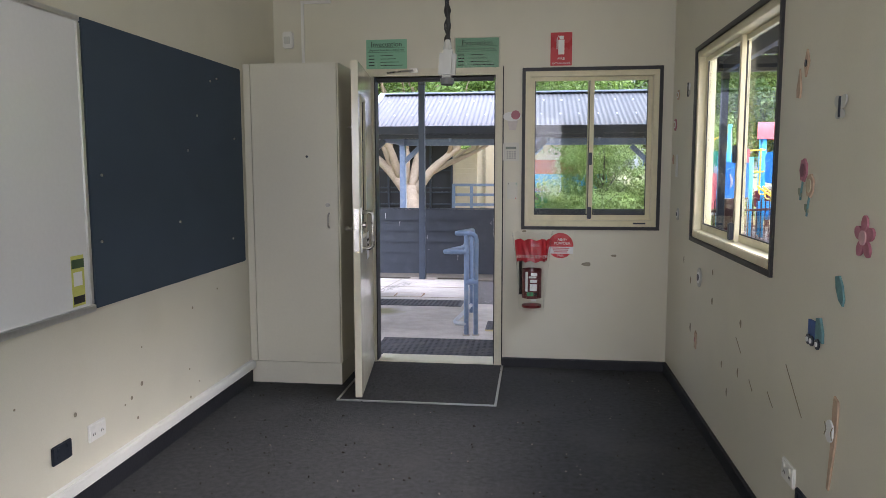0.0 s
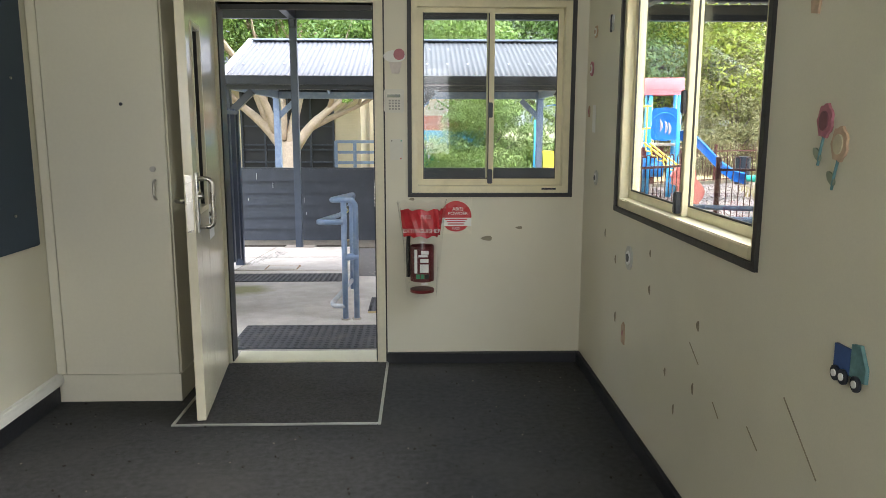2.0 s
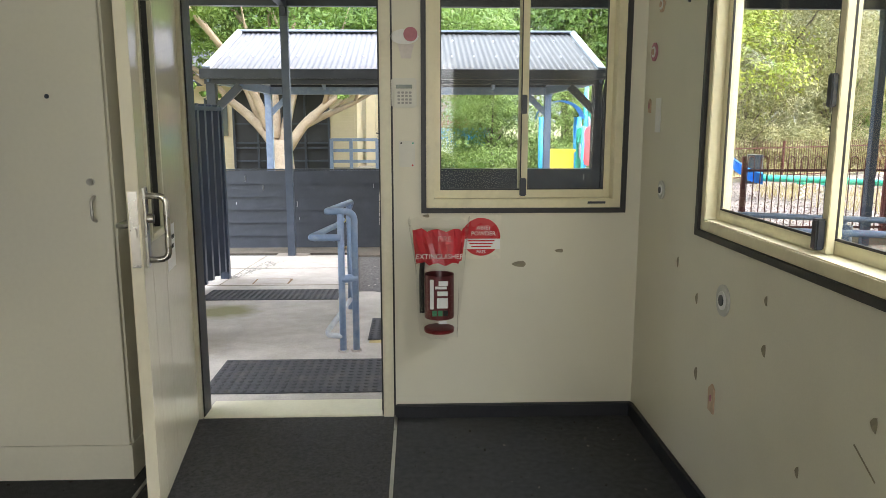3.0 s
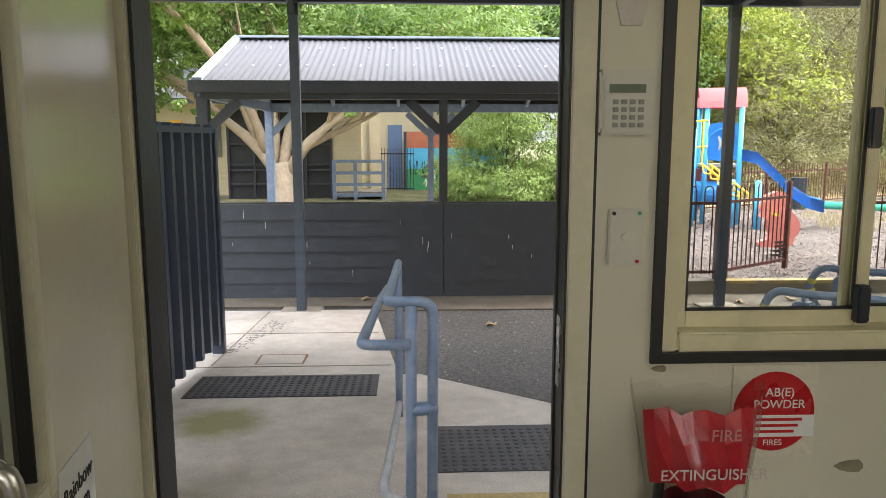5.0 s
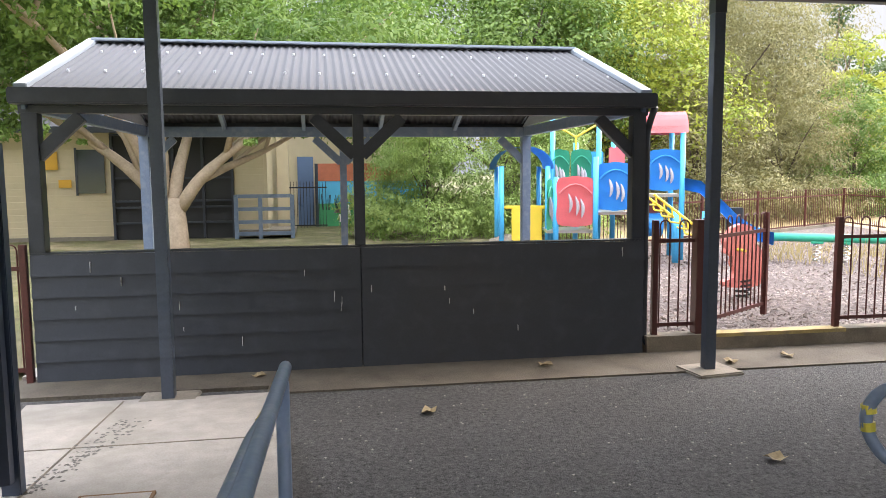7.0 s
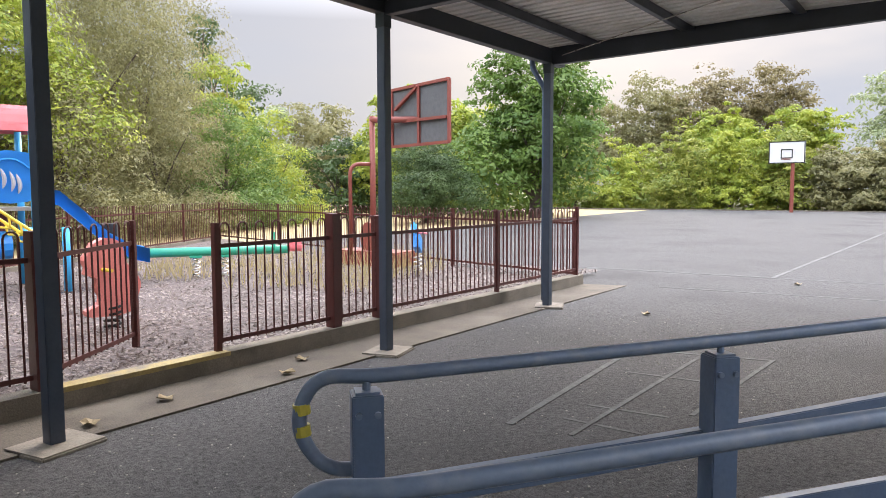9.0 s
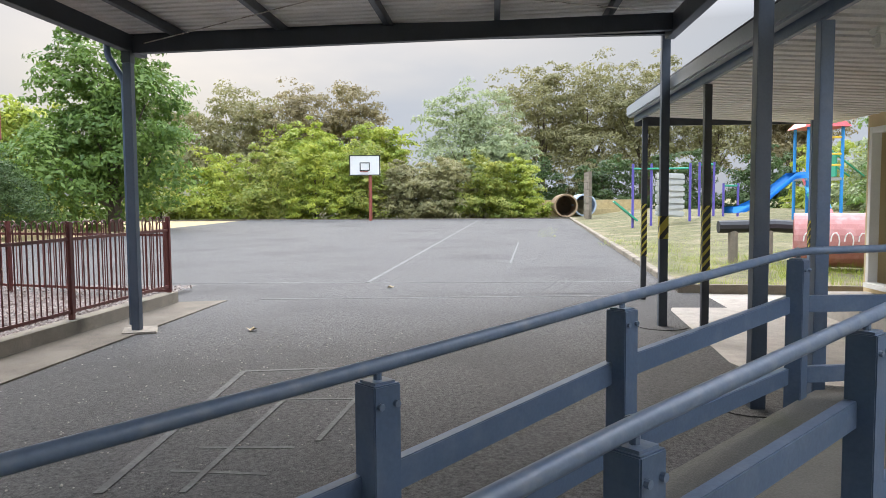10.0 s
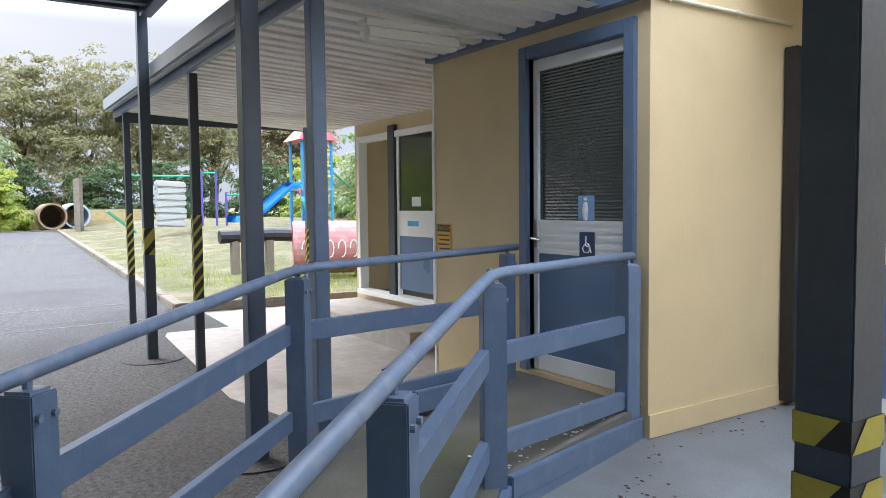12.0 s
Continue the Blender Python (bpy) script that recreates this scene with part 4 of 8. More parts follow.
for s, y0 in ((1, SY0 - 0.14), (-1, SY1 + 0.14)):
    L = math.hypot(RMY - y0, RMZ - 2.005)
    d = Vector((0, RMY - y0, RMZ - 2.005)).normalized()
    nrm = Vector((1, 0, 0)).cross(d)
    M = Matrix(((1, d.x, nrm.x, SX0 - 0.05), (0, d.y, nrm.y, y0), (0, d.z, nrm.z, 2.005), (0, 0, 0, 1)))
    # extra sheet below the roof, paler so the underside looks lit
    part("roof_underside", corrugated(M @ Matrix.Translation((0.05, 0.05, -0.02)), L - 0.08, SX1 - SX0, 0.1, 0.022), LINERLIT, sh, "added blue-grey under-sheet, lightened for sky light below the roof")
    part("roof_sheet", corrugated(M, L, SX1 - SX0 + 0.1, 0.076, 0.018), ZINC, sh, "grey corrugated roof sheets")
for k in range(2):
    for i in range(17):
        x, u = SX0 + 0.15 + 0.3 * i + 0.05 * (k % 2), 0.3 + 0.42 * k
        y, z = SY0 - 0.14 + (RMY - SY0 + 0.14) * u, 2.005 + (RMZ - 2.005) * u
        part("roof_screw", tube([(x, y, z + 0.008), (x, y - 0.006, z + 0.026)], 0.011, 6), WHITEMETAL, sh, "pale screw cap")
part("ridge_cap", beam((SX0 - 0.02, RMY, RMZ + 0.012), (SX1 + 0.02, RMY, RMZ + 0.012), 0.26, 0.03, 0.008), CAPMETAL, sh, "pale ridge capping")
for x in (SX0 - 0.02, SX1 + 0.02):
    for y0 in (SY0 - 0.14, SY1 + 0.14):
        part("barge_cap", beam((x, y0, 2.025), (x, RMY, RMZ + 0.02), 0.1, 0.045, 0.006), CAPMETAL, sh, "pale barge capping")
    part("barge_board", beam((x, SY0 - 0.12, 1.935), (x, RMY, RMZ - 0.09), 0.03, 0.17), BLUEPOST, sh)
    part("barge_board", beam((x, SY1 + 0.12, 1.935), (x, RMY, RMZ - 0.09), 0.03, 0.17), BLUEPOST, sh)
for k in range(6):
    x = SX0 + (SX1 - SX0) * k / 5
    # front rafters dark slate, rear ones lighter: the light is in the colour
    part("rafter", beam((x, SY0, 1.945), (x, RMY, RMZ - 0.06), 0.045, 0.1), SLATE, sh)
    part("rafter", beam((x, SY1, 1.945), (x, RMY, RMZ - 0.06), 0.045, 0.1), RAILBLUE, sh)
for x in (SX0, SX1):
    # ties take the lightened rear colour as well
    part("tie_beam", B(x - 0.04, x + 0.04, SY0 + 0.05, SY1 - 0.05, 1.84, 1.96, 0.004), RAILBLUE, sh)
for x in (SX0 + 0.045, SX1 - 0.06):
    bm = bmesh.new()
    tri = ((SY0 + 0.06, 1.965), (SY1 - 0.06, 1.965), (RMY, RMZ - 0.12))
    va, vb = [bm.verts.new((x, *p)) for p in tri], [bm.verts.new((x + 0.015, *p)) for p in tri]
    bm.faces.new(va[::-1])
    bm.faces.new(vb)
    for j in range(3):
        bm.faces.new((va[j], va[(j + 1) % 3], vb[(j + 1) % 3], vb[j]))
    part("gable_lining", bm, GABLE, sh, "pale grey gable lining")
# lapped board wall, one board at a time
for i, (a, b) in enumerate(((SX0 - 0.05, -0.145), (-0.135, SX1 + 0.05))):
    for k in range(6):
        z = -0.33 + k * 0.174
        bm = bmesh.new()
        y = SY0 - 0.068
        prof = [(y - 0.03, z), (y - 0.002, z + 0.172), (y + 0.006, z + 0.172), (y + 0.006, z)]
        va = [bm.verts.new((a, *p)) for p in prof]
        vb = [bm.verts.new((b, *p)) for p in prof]
        for j in range(4):
            bm.faces.new((va[j], va[(j + 1) % 4], vb[(j + 1) % 4], vb[j]))
        bm.faces.new(va[::-1])
        bm.faces.new(vb)
        part("wall_board", bm, SLATE, sh)
    part("wall_cap", B(a + 0.002, b - 0.002, SY0 - 0.075, SY0 + 0.03, 0.714, 0.73, 0.004), SLATE, sh)
rng = random.Random(11)
for i in range(16):
    x, z, h = rng.uniform(SX0 + 0.2, SX1 - 0.15), rng.uniform(-0.1, 0.62), rng.uniform(0.03, 0.09)
    y = SY0 - 0.098
    part("dropping", B(x - 0.0015, x + 0.0015, y, y + 0.028, z - h / 2, z + h / 2), WHITEPAINT, sh, "white bird dropping")
part("downpipe", tube(rounded([(SX1 + 0.1, SY0 - 0.14, 1.9), (SX1 + 0.095, SY0 + 0.0, 1.7), (SX1 + 0.095, SY0 + 0.0, -0.2), (SX1 + 0.13, SY0 - 0.07, -0.28)], 0.06), 0.03, 12), SLATE, sh, smooth=True)
structure("shelter_slab", prism([(SX0 - 0.2, SY0 + 0.001), (2.44, SY0 + 0.001), (2.44, SY1 + 0.2), (SX0 - 0.2, SY1 + 0.2)], -0.5, -0.29), CONCRETE, "concrete slab under the picnic shelter", "pavement")


# ---- red bar fences ----
def fence_panel(a, b, z0a, z0b, height, label, post_a=True, post_b=False, thick=False, pitch=0.092, group="red bar fence panels"):
    """Hoop-topped bar fence from a to b."""
    va, vb = Vector((*a, z0a)), Vector((*b, z0b))
    d = vb - va
    L = d.length
    t = new("fence_panel")
    t.matrix_world = Matrix.Translation(va) @ pose(0, 0, 0, 0, 0, math.degrees(math.atan2(d.y, d.x)))
    tagged(t, label, "fence", group)
    rise = d.z / L
    n = max(2, int(L / pitch / 2) * 2)
    p = L / n
    for zz in (0.09, height - 0.19):
        part("rail", beam((0, 0, zz), (L, 0, zz + d.z), 0.02, 0.035), REDFENCE, t)
    for i in range(0, n - 1, 2):
        x0, x1 = (i + 0.5) * p, (i + 1.5) * p
        zt, r = height - p / 2 + rise * x0, p / 2
        pts = [(x0, 0, 0.06 + rise * x0), (x0, 0, zt)]
        pts += [(x0 + r - r * math.cos(k * math.pi / 5), 0, zt + r * math.sin(k * math.pi / 5)) for k in range(1, 5)]
        pts += [(x1, 0, zt), (x1, 0, 0.06 + rise * x1)]
        part("hoop", tube(pts, 0.008, 5), REDFENCE, t)
    w = 0.055 if thick else 0.026
    for on, x in ((post_a, 0), (post_b, L)):
        if on:
            part("post", B(x - w, x + w, -w, w, -0.03, height + 0.0 + rise * x, 0.003), REDFENCE, t)
    return t


KY = lambda x: 11.57 - 0.012 * (x - 2.6)
FH = 1.06
fence_panel((2.55, KY(2.55)), (2.93, KY(2.93)), -0.17, -0.17, FH, "short oxblood hoop-topped fence panel by the shelter", True, False)
gp = thing("gate_post", 2.99, KY(2.99), -0.17, "thick oxblood steel gate post on the kerb", "gate post")
part("shaft", B(-0.055, 0.055, -0.055, 0.055, 0, FH, 0.004), REDFENCE, gp)
fence_panel((3.08, KY(3.1) + 0.05), (4.17, 12.36), -0.16, -0.16, FH, "oxblood hoop-topped gate standing open over mulch", True, True, group="")
fence_panel((4.4, KY(4.4)), (5.69, KY(5.69)), -0.17, -0.17, FH, "oxblood hoop-topped fence panel on the kerb", True, False)
gp = thing("gate_post", 5.75, KY(5.75), -0.17, "thick oxblood steel fence post on the kerb", "gate post")
part("shaft", B(-0.055, 0.055, -0.055, 0.055, 0, FH + 0.04, 0.004), REDFENCE, gp)
fence_panel((5.81, KY(5.81)), (6.42, KY(6.42)), -0.17, -0.17, FH, "oxblood hoop-topped fence panel on the kerb", False, True, True)
fence_panel((6.46, KY(6.46)), (8.74, KY(8.74)), -0.17, -0.17, FH, "oxblood hoop-topped fence panel on the kerb", False, True)
fence_panel((8.76, KY(8.76)), (11.08, KY(11.08)), -0.17, -0.17, FH, "oxblood hoop-topped fence panel on the kerb", False, True)
side = [(11.1, 11.5), (11.8, 14.3), (12.7, 17.6), (13.6, 21), (14.4, 24.4)]
for a, b in zip(side, side[1:]):
    fence_panel(a, b, -0.24, -0.24, FH, "oxblood hoop-topped fence panel round the playground", True, False, pitch=0.1)
back = [(14.4, 24.4), (12.4, 23.3), (10.3, 22.2), (8.2, 21.1), (6.1, 20.0), (4.0, 18.9)]
for a, b in zip(back, back[1:]):
    fence_panel(a, b, -0.24, -0.24, FH, "oxblood hoop-topped fence panel behind the playground", True, False, pitch=0.1)
    structure("edging", beam((*a, -0.25), (*b, -0.25), 0.12, 0.14), CONCDARK, "concrete edging under the far fence", "kerb")
fence_panel((-2.98, 11.5), (-2.8, 11.5), -0.3, -0.3, 1.1, "narrow oxblood hooped fence piece beside the shelter", True, True, group="")

# ---- toilet block ----
FY, CX0, CX1, RY2 = 3.34, 5.0, 7.19, 2.11                 # facade, corner, its far edge, recessed wall
VZ = 2.2                                                 # veranda ceiling at the wall
TD0, TD1, TDH = 5.17, 6.02, 2.03
bm = B(CX0, TD0, FY - 0.12, FY, -0.5, 2.75)
box(bm, TD0, TD1, FY - 0.12, FY, -0.5, -0.03)
box(bm, TD0, TD1, FY - 0.12, FY, TDH, 2.75)
box(bm, TD1, CX1, FY - 0.12, FY, -0.5, 2.75)
structure("wall_toilet_front", bm, YELLOWWALL, "cream-yellow panel wall of the toilet block round its door", "wall")
structure("wall_toilet_end", B(CX0, CX0 + 0.12, -1.5, FY - 0.12, -0.5, 2.75), YELLOWWALL, "cream-yellow end wall of the toilet block", "wall")
structure("wall_toilet_return", B(CX1 - 0.12, CX1, RY2, FY - 0.12, -0.5, 2.75), YELLOWWALL, "cream-yellow return wall of the toilet block", "wall")
structure("wall_panel_joint", B(CX1 - 0.012, CX1 + 0.012, FY, FY + 0.012, -0.3, 2.2), WHITEPAINT, "pale cover strip at the wall end", "trim")
structure("wall_base_trim", B(CX0 - 0.012, CX0, 1.2, FY, -0.23, -0.1), YELLOWWALL, "cream base board along the wall", "trim")
# recessed wall with sliding doors
E0, E1 = 7.19, 11.0
bm = B(E0, 9.0, RY2 - 0.12, RY2, -0.5, 2.75)
box(bm, 9.0, E1, RY2 - 0.12, RY2, 1.98, 2.75)
box(bm, 9.0, E1, RY2 - 0.12, RY2, -0.5, -0.05)
structure("wall_recess", bm, YELLOWWALL, "cream-yellow wall above the sliding doors", "wall")
structure("wall_recess_end", B(E1, E1 + 0.1, -1.5, RY2, -0.5, 2.75), YELLOWWALL, "cream-yellow end wall of the block", "wall")
structure("room_beyond", B(9.0, E1, -1.5, -1.4, -0.1, 2.6), ROOMSHADE, "cream wall inside the open doorway, coloured darker for indoor shade", "wall")
structure("room_beyond_floor", B(9.0, E1, -1.4, RY2 - 0.12, -0.2, -0.05), RAMPFLOOR, "dim floor inside the open doorway", "floor")
structure("room_beyond_ceiling", B(CX0, E1 + 0.1, -1.5, FY - 0.12, 2.75, 2.85), CEILPAINT, "flat roof deck over the toilet block", "ceiling")
structure("roof_beam", B(CX0 - 0.05, CX1, FY + 0.001, FY + 0.08, 2.19, 2.33), BLUEPOST, "slate-painted fixing beam along the wall head", "trim")

cdt = thing("wall_conduit", CX0 - 0.015, 2.9, 2.2, "cream plastic conduit along the top of the end wall", "conduit")
part("run", tube([(0, 0.42, 0), (0, -0.85, 0)], 0.012, 8), CREAM, cdt, smooth=True)
for y in (0.3, -0.3):
    part("saddle", boxm(pose(0.004, y, 0), 0.022, 0.02, 0.04, 0.004), CREAM, cdt)

# toilet door
td = tagged(new("door_2"), "closed toilet door with slate frame and dark ribbed glass", "door", "", "structure")
for bm in (B(TD0 - 0.08, TD0, FY - 0.06, FY + 0.03, -0.03, TDH + 0.08, 0.004), B(TD1, TD1 + 0.08, FY - 0.06, FY + 0.03, -0.03, TDH + 0.08, 0.004), B(TD0, TD1, FY - 0.06, FY + 0.03, TDH, TDH + 0.08, 0.004)):
    part("jamb", bm, BLUEPOST, td, "slate-blue timber jamb")
y0, y1 = FY - 0.07, FY - 0.03
for bm in (B(TD0 + 0.004, TD0 + 0.05, y0, y1, -0.02, TDH - 0.004, 0.003), B(TD1 - 0.05, TD1 - 0.004, y0, y1, -0.02, TDH - 0.004, 0.003), B(TD0 + 0.05, TD1 - 0.05, y0, y1, TDH - 0.08, TDH - 0.004, 0.003), B(TD0 + 0.05, TD1 - 0.05, y0, y1, -0.02, 0.09, 0.003)):
    part("stile", bm, WHITEPAINT, td, "white aluminium stile")
bm = bmesh.new()
for k in range(9):
    box(bm, TD0 + 0.05, TD1 - 0.05, y0 + 0.004, y1 - 0.002 - 0.004 * (k % 2), 0.76 + 0.024 * k, 0.76 + 0.024 * (k + 1))
part("ribbed_panel", bm, WHITEPAINT, td, "white ribbed aluminium mid panel")
part("lower_panel", B(TD0 + 0.05, TD1 - 0.05, y0 + 0.01, y1 - 0.01, 0.09, 0.758), DOORBLUE, td, "blue lower panel")
bm = bmesh.new()
gw, gz0, gz1 = TD1 - TD0 - 0.1, 0.98, TDH - 0.08
n = 46 * 6
rows_ = []
for k in range(n + 1):
    z = gz0 + (gz1 - gz0) * k / n
    yy = y0 + 0.02 + 0.0016 * math.sin(2 * math.pi * k / 6)
    rows_.append([bm.verts.new((x, yy, z)) for x in (TD0 + 0.05, TD1 - 0.05)])
for a, b in zip(rows_, rows_[1:]):
    bm.faces.new((a[0], a[1], b[1], b[0]))
part("glass_pane", bm, TINTGLASS, td, "dark ribbed privacy glass", True)
part("lever", tube(rounded([(TD1 - 0.028, y1, 0.86), (TD1 - 0.028, y1 + 0.05, 0.86), (TD1 - 0.13, y1 + 0.05, 0.85)], 0.02), 0.008, 8), STEEL, td, "steel lever")
part("lock", B(TD1 - 0.045, TD1 - 0.012, y1, y1 + 0.012, 0.8, 0.98, 0.003), STEEL, td, "steel lock plate")
sg = thing("access_sign", 5.51, FY - 0.028, 0.83, "navy square wheelchair access sign on the door", "sign")
part("plate", B(-0.065, 0.065, -0.001, 0.004, -0.08, 0.08, 0.002), DARKBLUE, sg)
part("figure", tube([(0.0, 0.006, 0.02), (0.035, 0.006, -0.02), (0.02, 0.006, -0.045), (-0.02, 0.006, -0.045), (-0.03, 0.006, -0.01), (-0.01, 0.006, 0.01)], 0.004, 6), WHITEPAINT, sg)
part("figure", tube([(0.005, 0.006, 0.055), (0.005, 0.006, -0.005), (-0.025, 0.006, -0.01), (-0.04, 0.006, -0.045)], 0.005, 6), WHITEPAINT, sg)
sg = thing("toilet_sign", 5.54, FY - 0.028, 1.04, "pale blue toilet sign with a white figure", "sign")
part("plate", B(-0.07, 0.07, -0.03, -0.018, -0.095, 0.095, 0.003), mat("pale_blue_sign", (0.2, 0.35, 0.55), 0.4), sg)
part("figure", tube([(0, -0.015, 0.05), (0, -0.015, 0.0), (0, -0.015, -0.06)], [0.012, 0.022, 0.014], 8), WHITEPAINT, sg)
part("figure", tube([(0, -0.015, 0.062), (0, -0.015, 0.08)], 0.011, 8), WHITEPAINT, sg)
cs = thing("caution_sign", 7.06, FY + 0.004, 0.82, "orange caution sign with black heading on the wall", "sign")
part("plate", B(-0.1, 0.1, -0.004, 0.002, -0.12, 0.12, 0.002), EMBER, cs)
part("heading", B(-0.09, 0.09, 0.002, 0.004, 0.055, 0.11), TAPEBLACK, cs)
FACE = Matrix(((-1, 0, 0, 0), (0, 0, 1, 0), (0, 1, 0, 0), (0, 0, 0, 1)))
lettering("writing", "CAUTION", Matrix.Translation((0, 0.005, 0.083)) @ FACE, 0.04, EMBER, cs)
for k in range(4):
    part("text_bar", B(-0.08, 0.08 - 0.02 * (k % 2), 0.002, 0.0035, 0.02 - 0.035 * k, 0.032 - 0.035 * k), TAPEBLACK, cs)

# sliding doors in the recess: one open way, one white door
sd = tagged(new("door_3"), "white sliding doors, one half standing open", "door", "", "structure")
for bm in (B(E1 - 0.09, E1 - 0.02, RY2 - 0.08, RY2 + 0.04, -0.05, 1.98, 0.003), B(9.02, E1 - 0.09, RY2 - 0.08, RY2 + 0.04, 1.9, 1.975, 0.003), B(9.02, E1 - 0.09, RY2 - 0.08, RY2 + 0.1, -0.06, 0.0, 0.003), B(9.02, 9.09, RY2 - 0.08, RY2 + 0.04, 0.0, 1.9, 0.003)):
    part("frame", bm, WHITEPAINT, sd, "white aluminium frame")
part("stack", B(9.96, 10.12, RY2 - 0.06, RY2 + 0.05, 0, 2.05, 0.004), SLATE, sd, "dark folded door stack")
part("stile", B(9.1, 9.15, RY2 - 0.02, RY2 + 0.02, 0, 1.9), WHITEPAINT, sd)
part("stile", B(9.9, 9.955, RY2 - 0.02, RY2 + 0.02, 0, 1.9), WHITEPAINT, sd)
part("mid_rail", B(9.15, 9.9, RY2 - 0.02, RY2 + 0.02, 0.72, 1.02), WHITEPAINT, sd)
part("glass_pane", B(9.15, 9.9, RY2 - 0.005, RY2 + 0.005, 1.02, 1.9), TINTGLASS, sd)
part("lower_panel", B(9.15, 9.9, RY2 - 0.012, RY2 + 0.012, 0.08, 0.72), DOORBLUE, sd)
part("sticker", B(9.45, 9.7, RY2 + 0.0215, RY2 + 0.023, 0.84, 0.9), PLAYSKY, sd, "blue name strip")
part("sticker", B(9.42, 9.62, RY2 + 0.006, RY2 + 0.008, 1.07, 1.18), WHITEPAINT, sd, "white sticker")
structure("porch_step", prism([(8.2, RY2), (11.0, RY2), (11.0, 3.0), (8.2, 3.0)], -0.5, -0.13), CONCRETE, "low concrete step before the sliding doors", "pavement")
structure("concrete_path", prism([(6.6, FY), (8.2, RY2), (12.2, RY2), (12.3, 4.2), (10.6, 4.7), (7.6, 4.9), (6.9, 4.75)], -0.7, -0.325), CONCRETE, "pale concrete path under the veranda", "pavement")
structure("garden_edging", beam((12.35, 4.2, -0.26), (12.1, 1.6, -0.26), 0.1, 0.14, 0.01), TIMBER, "timber sleeper edging at the garden", "kerb")

# dark door in the porch recess
pd = tagged(new("door_4"), "dark-edged white door in the porch recess", "door", "", "structure")
part("edge", B(4.9, 4.99, 2.0, 2.12, -0.2, 2.05, 0.004), BLACKTRIM, pd, "black door edge")
structure("wall_porch_end", B(1.12, 4.97, 1.7, 1.85, -0.4, 2.75), YELLOWWALL, "cream-yellow wall at the back of the porch", "wall")
structure("porch_ceiling", B(3.4, 5.0, 1.85, 2.5, 2.45, 2.53), CREAM, "cream lined ceiling over the porch recess", "ceiling")
part("leaf", B(4.0, 4.9, 1.87, 1.92, -0.2, 2.0, 0.003), WHITEPAINT, pd)
part("glass_pane", B(4.1, 4.8, 1.921, 1.93, 0.95, 1.9), TINTGLASS, pd)
part("lower_panel", B(4.1, 4.8, 1.921, 1.93, -0.1, 0.7), DOORBLUE, pd)

# veranda
ve = tagged(new("veranda_roof"), "low veranda roof with ribbed grey underside", "roof", "", "structure")
VE = 4.86
M = Matrix(((1, 0, 0, 5.3), (0, 1, 0, RY2), (0, 0.055, 1, 2.14), (0, 0, 0, 1)))
part("sheeting", corrugated(M, VE - RY2 + 0.05, 7.0, 0.19, 0.04, True), ZINCUNDER, ve, "ribbed grey roof sheeting")
part("fascia", B(5.2, 12.1, VE, VE + 0.05, 2.2, 2.4, 0.006), BLUEPOST, ve, "slate-blue fascia")
part("gutter", B(5.2, 12.15, VE + 0.05, VE + 0.15, 2.27, 2.43, 0.02), mat("grey_gutter", (0.3, 0.33, 0.36), 0.4), ve, "pale grey gutter")
part("end_fascia", B(12.25, 12.3, RY2, VE, 2.16, 2.3, 0.004), SLATE, ve)
structure("veranda_cover", B(5.2, 12.3, 1.6, VE, 2.5, 2.54), ZINC, "flat sheeting above the veranda", "roof")
for x in (6.02, 8.58, 11.6):
    p = steel_post(x, VE - 0.01, -0.33, 2.2, 0.07 if x > 7 else 0.085, "slim slate-painted steel veranda post", SLATE if x > 7 else BLUEPOST, "veranda posts")
    if x > 7:
        hazard_bands(p, 0.07, 0.62, 1.35, 0.085, 0.38)
p = steel_post(11.8, 2.5, -0.33, 2.2, 0.07, "slim slate-painted steel veranda post", BLUEPOST, "veranda posts")
hazard_bands(p, 0.07, 0.62, 1.1, 0.085, 0.38)
li = thing("veranda_light", 6.25, 4.1, 2.175, "white fluorescent batten light with clear cover", "light")
part("body", B(-0.06, 0.06, -0.35, 0.35, -0.015, 0.03, 0.01), WHITEPLASTIC, li)
part("diffuser", B(-0.055, 0.055, -0.34, 0.34, -0.1, -0.0155, 0.02), WHITEPLASTIC, li, "clouded plastic diffuser")
part("cable", tube(rounded([(0, -0.35, 0.0), (0, -0.5, 0.02), (-0.05, -0.7, 0.02)], 0.05), 0.012, 8), WHITEPLASTIC, li)

# ramp up to the toilet door
OUT = [(2.3, 8.25, -0.33), (5.85, 4.93, -0.08)]
bm = bmesh.new()
f = [bm.verts.new(p) for p in ((1.55, 7.55, -0.325), (2.4, 8.2, -0.325), (5.8, 4.95, -0.1), (4.7, 4.6, -0.1))]
g = [bm.verts.new(p) for p in ((6.15, FY, -0.06), (5.05, FY, -0.06))]
bm.faces.new(f)
bm.faces.new((f[3], f[2], g[0], g[1]))
r = bmesh.ops.extrude_face_region(bm, geom=bm.faces[:])
bmesh.ops.translate(bm, verts=[e for e in r["geom"] if isinstance(e, bmesh.types.BMVert)], vec=(0, 0, -0.35))
structure("toilet_ramp", bm, RAMPFLOOR, "damp mossy concrete ramp to the toilet door", "ramp")


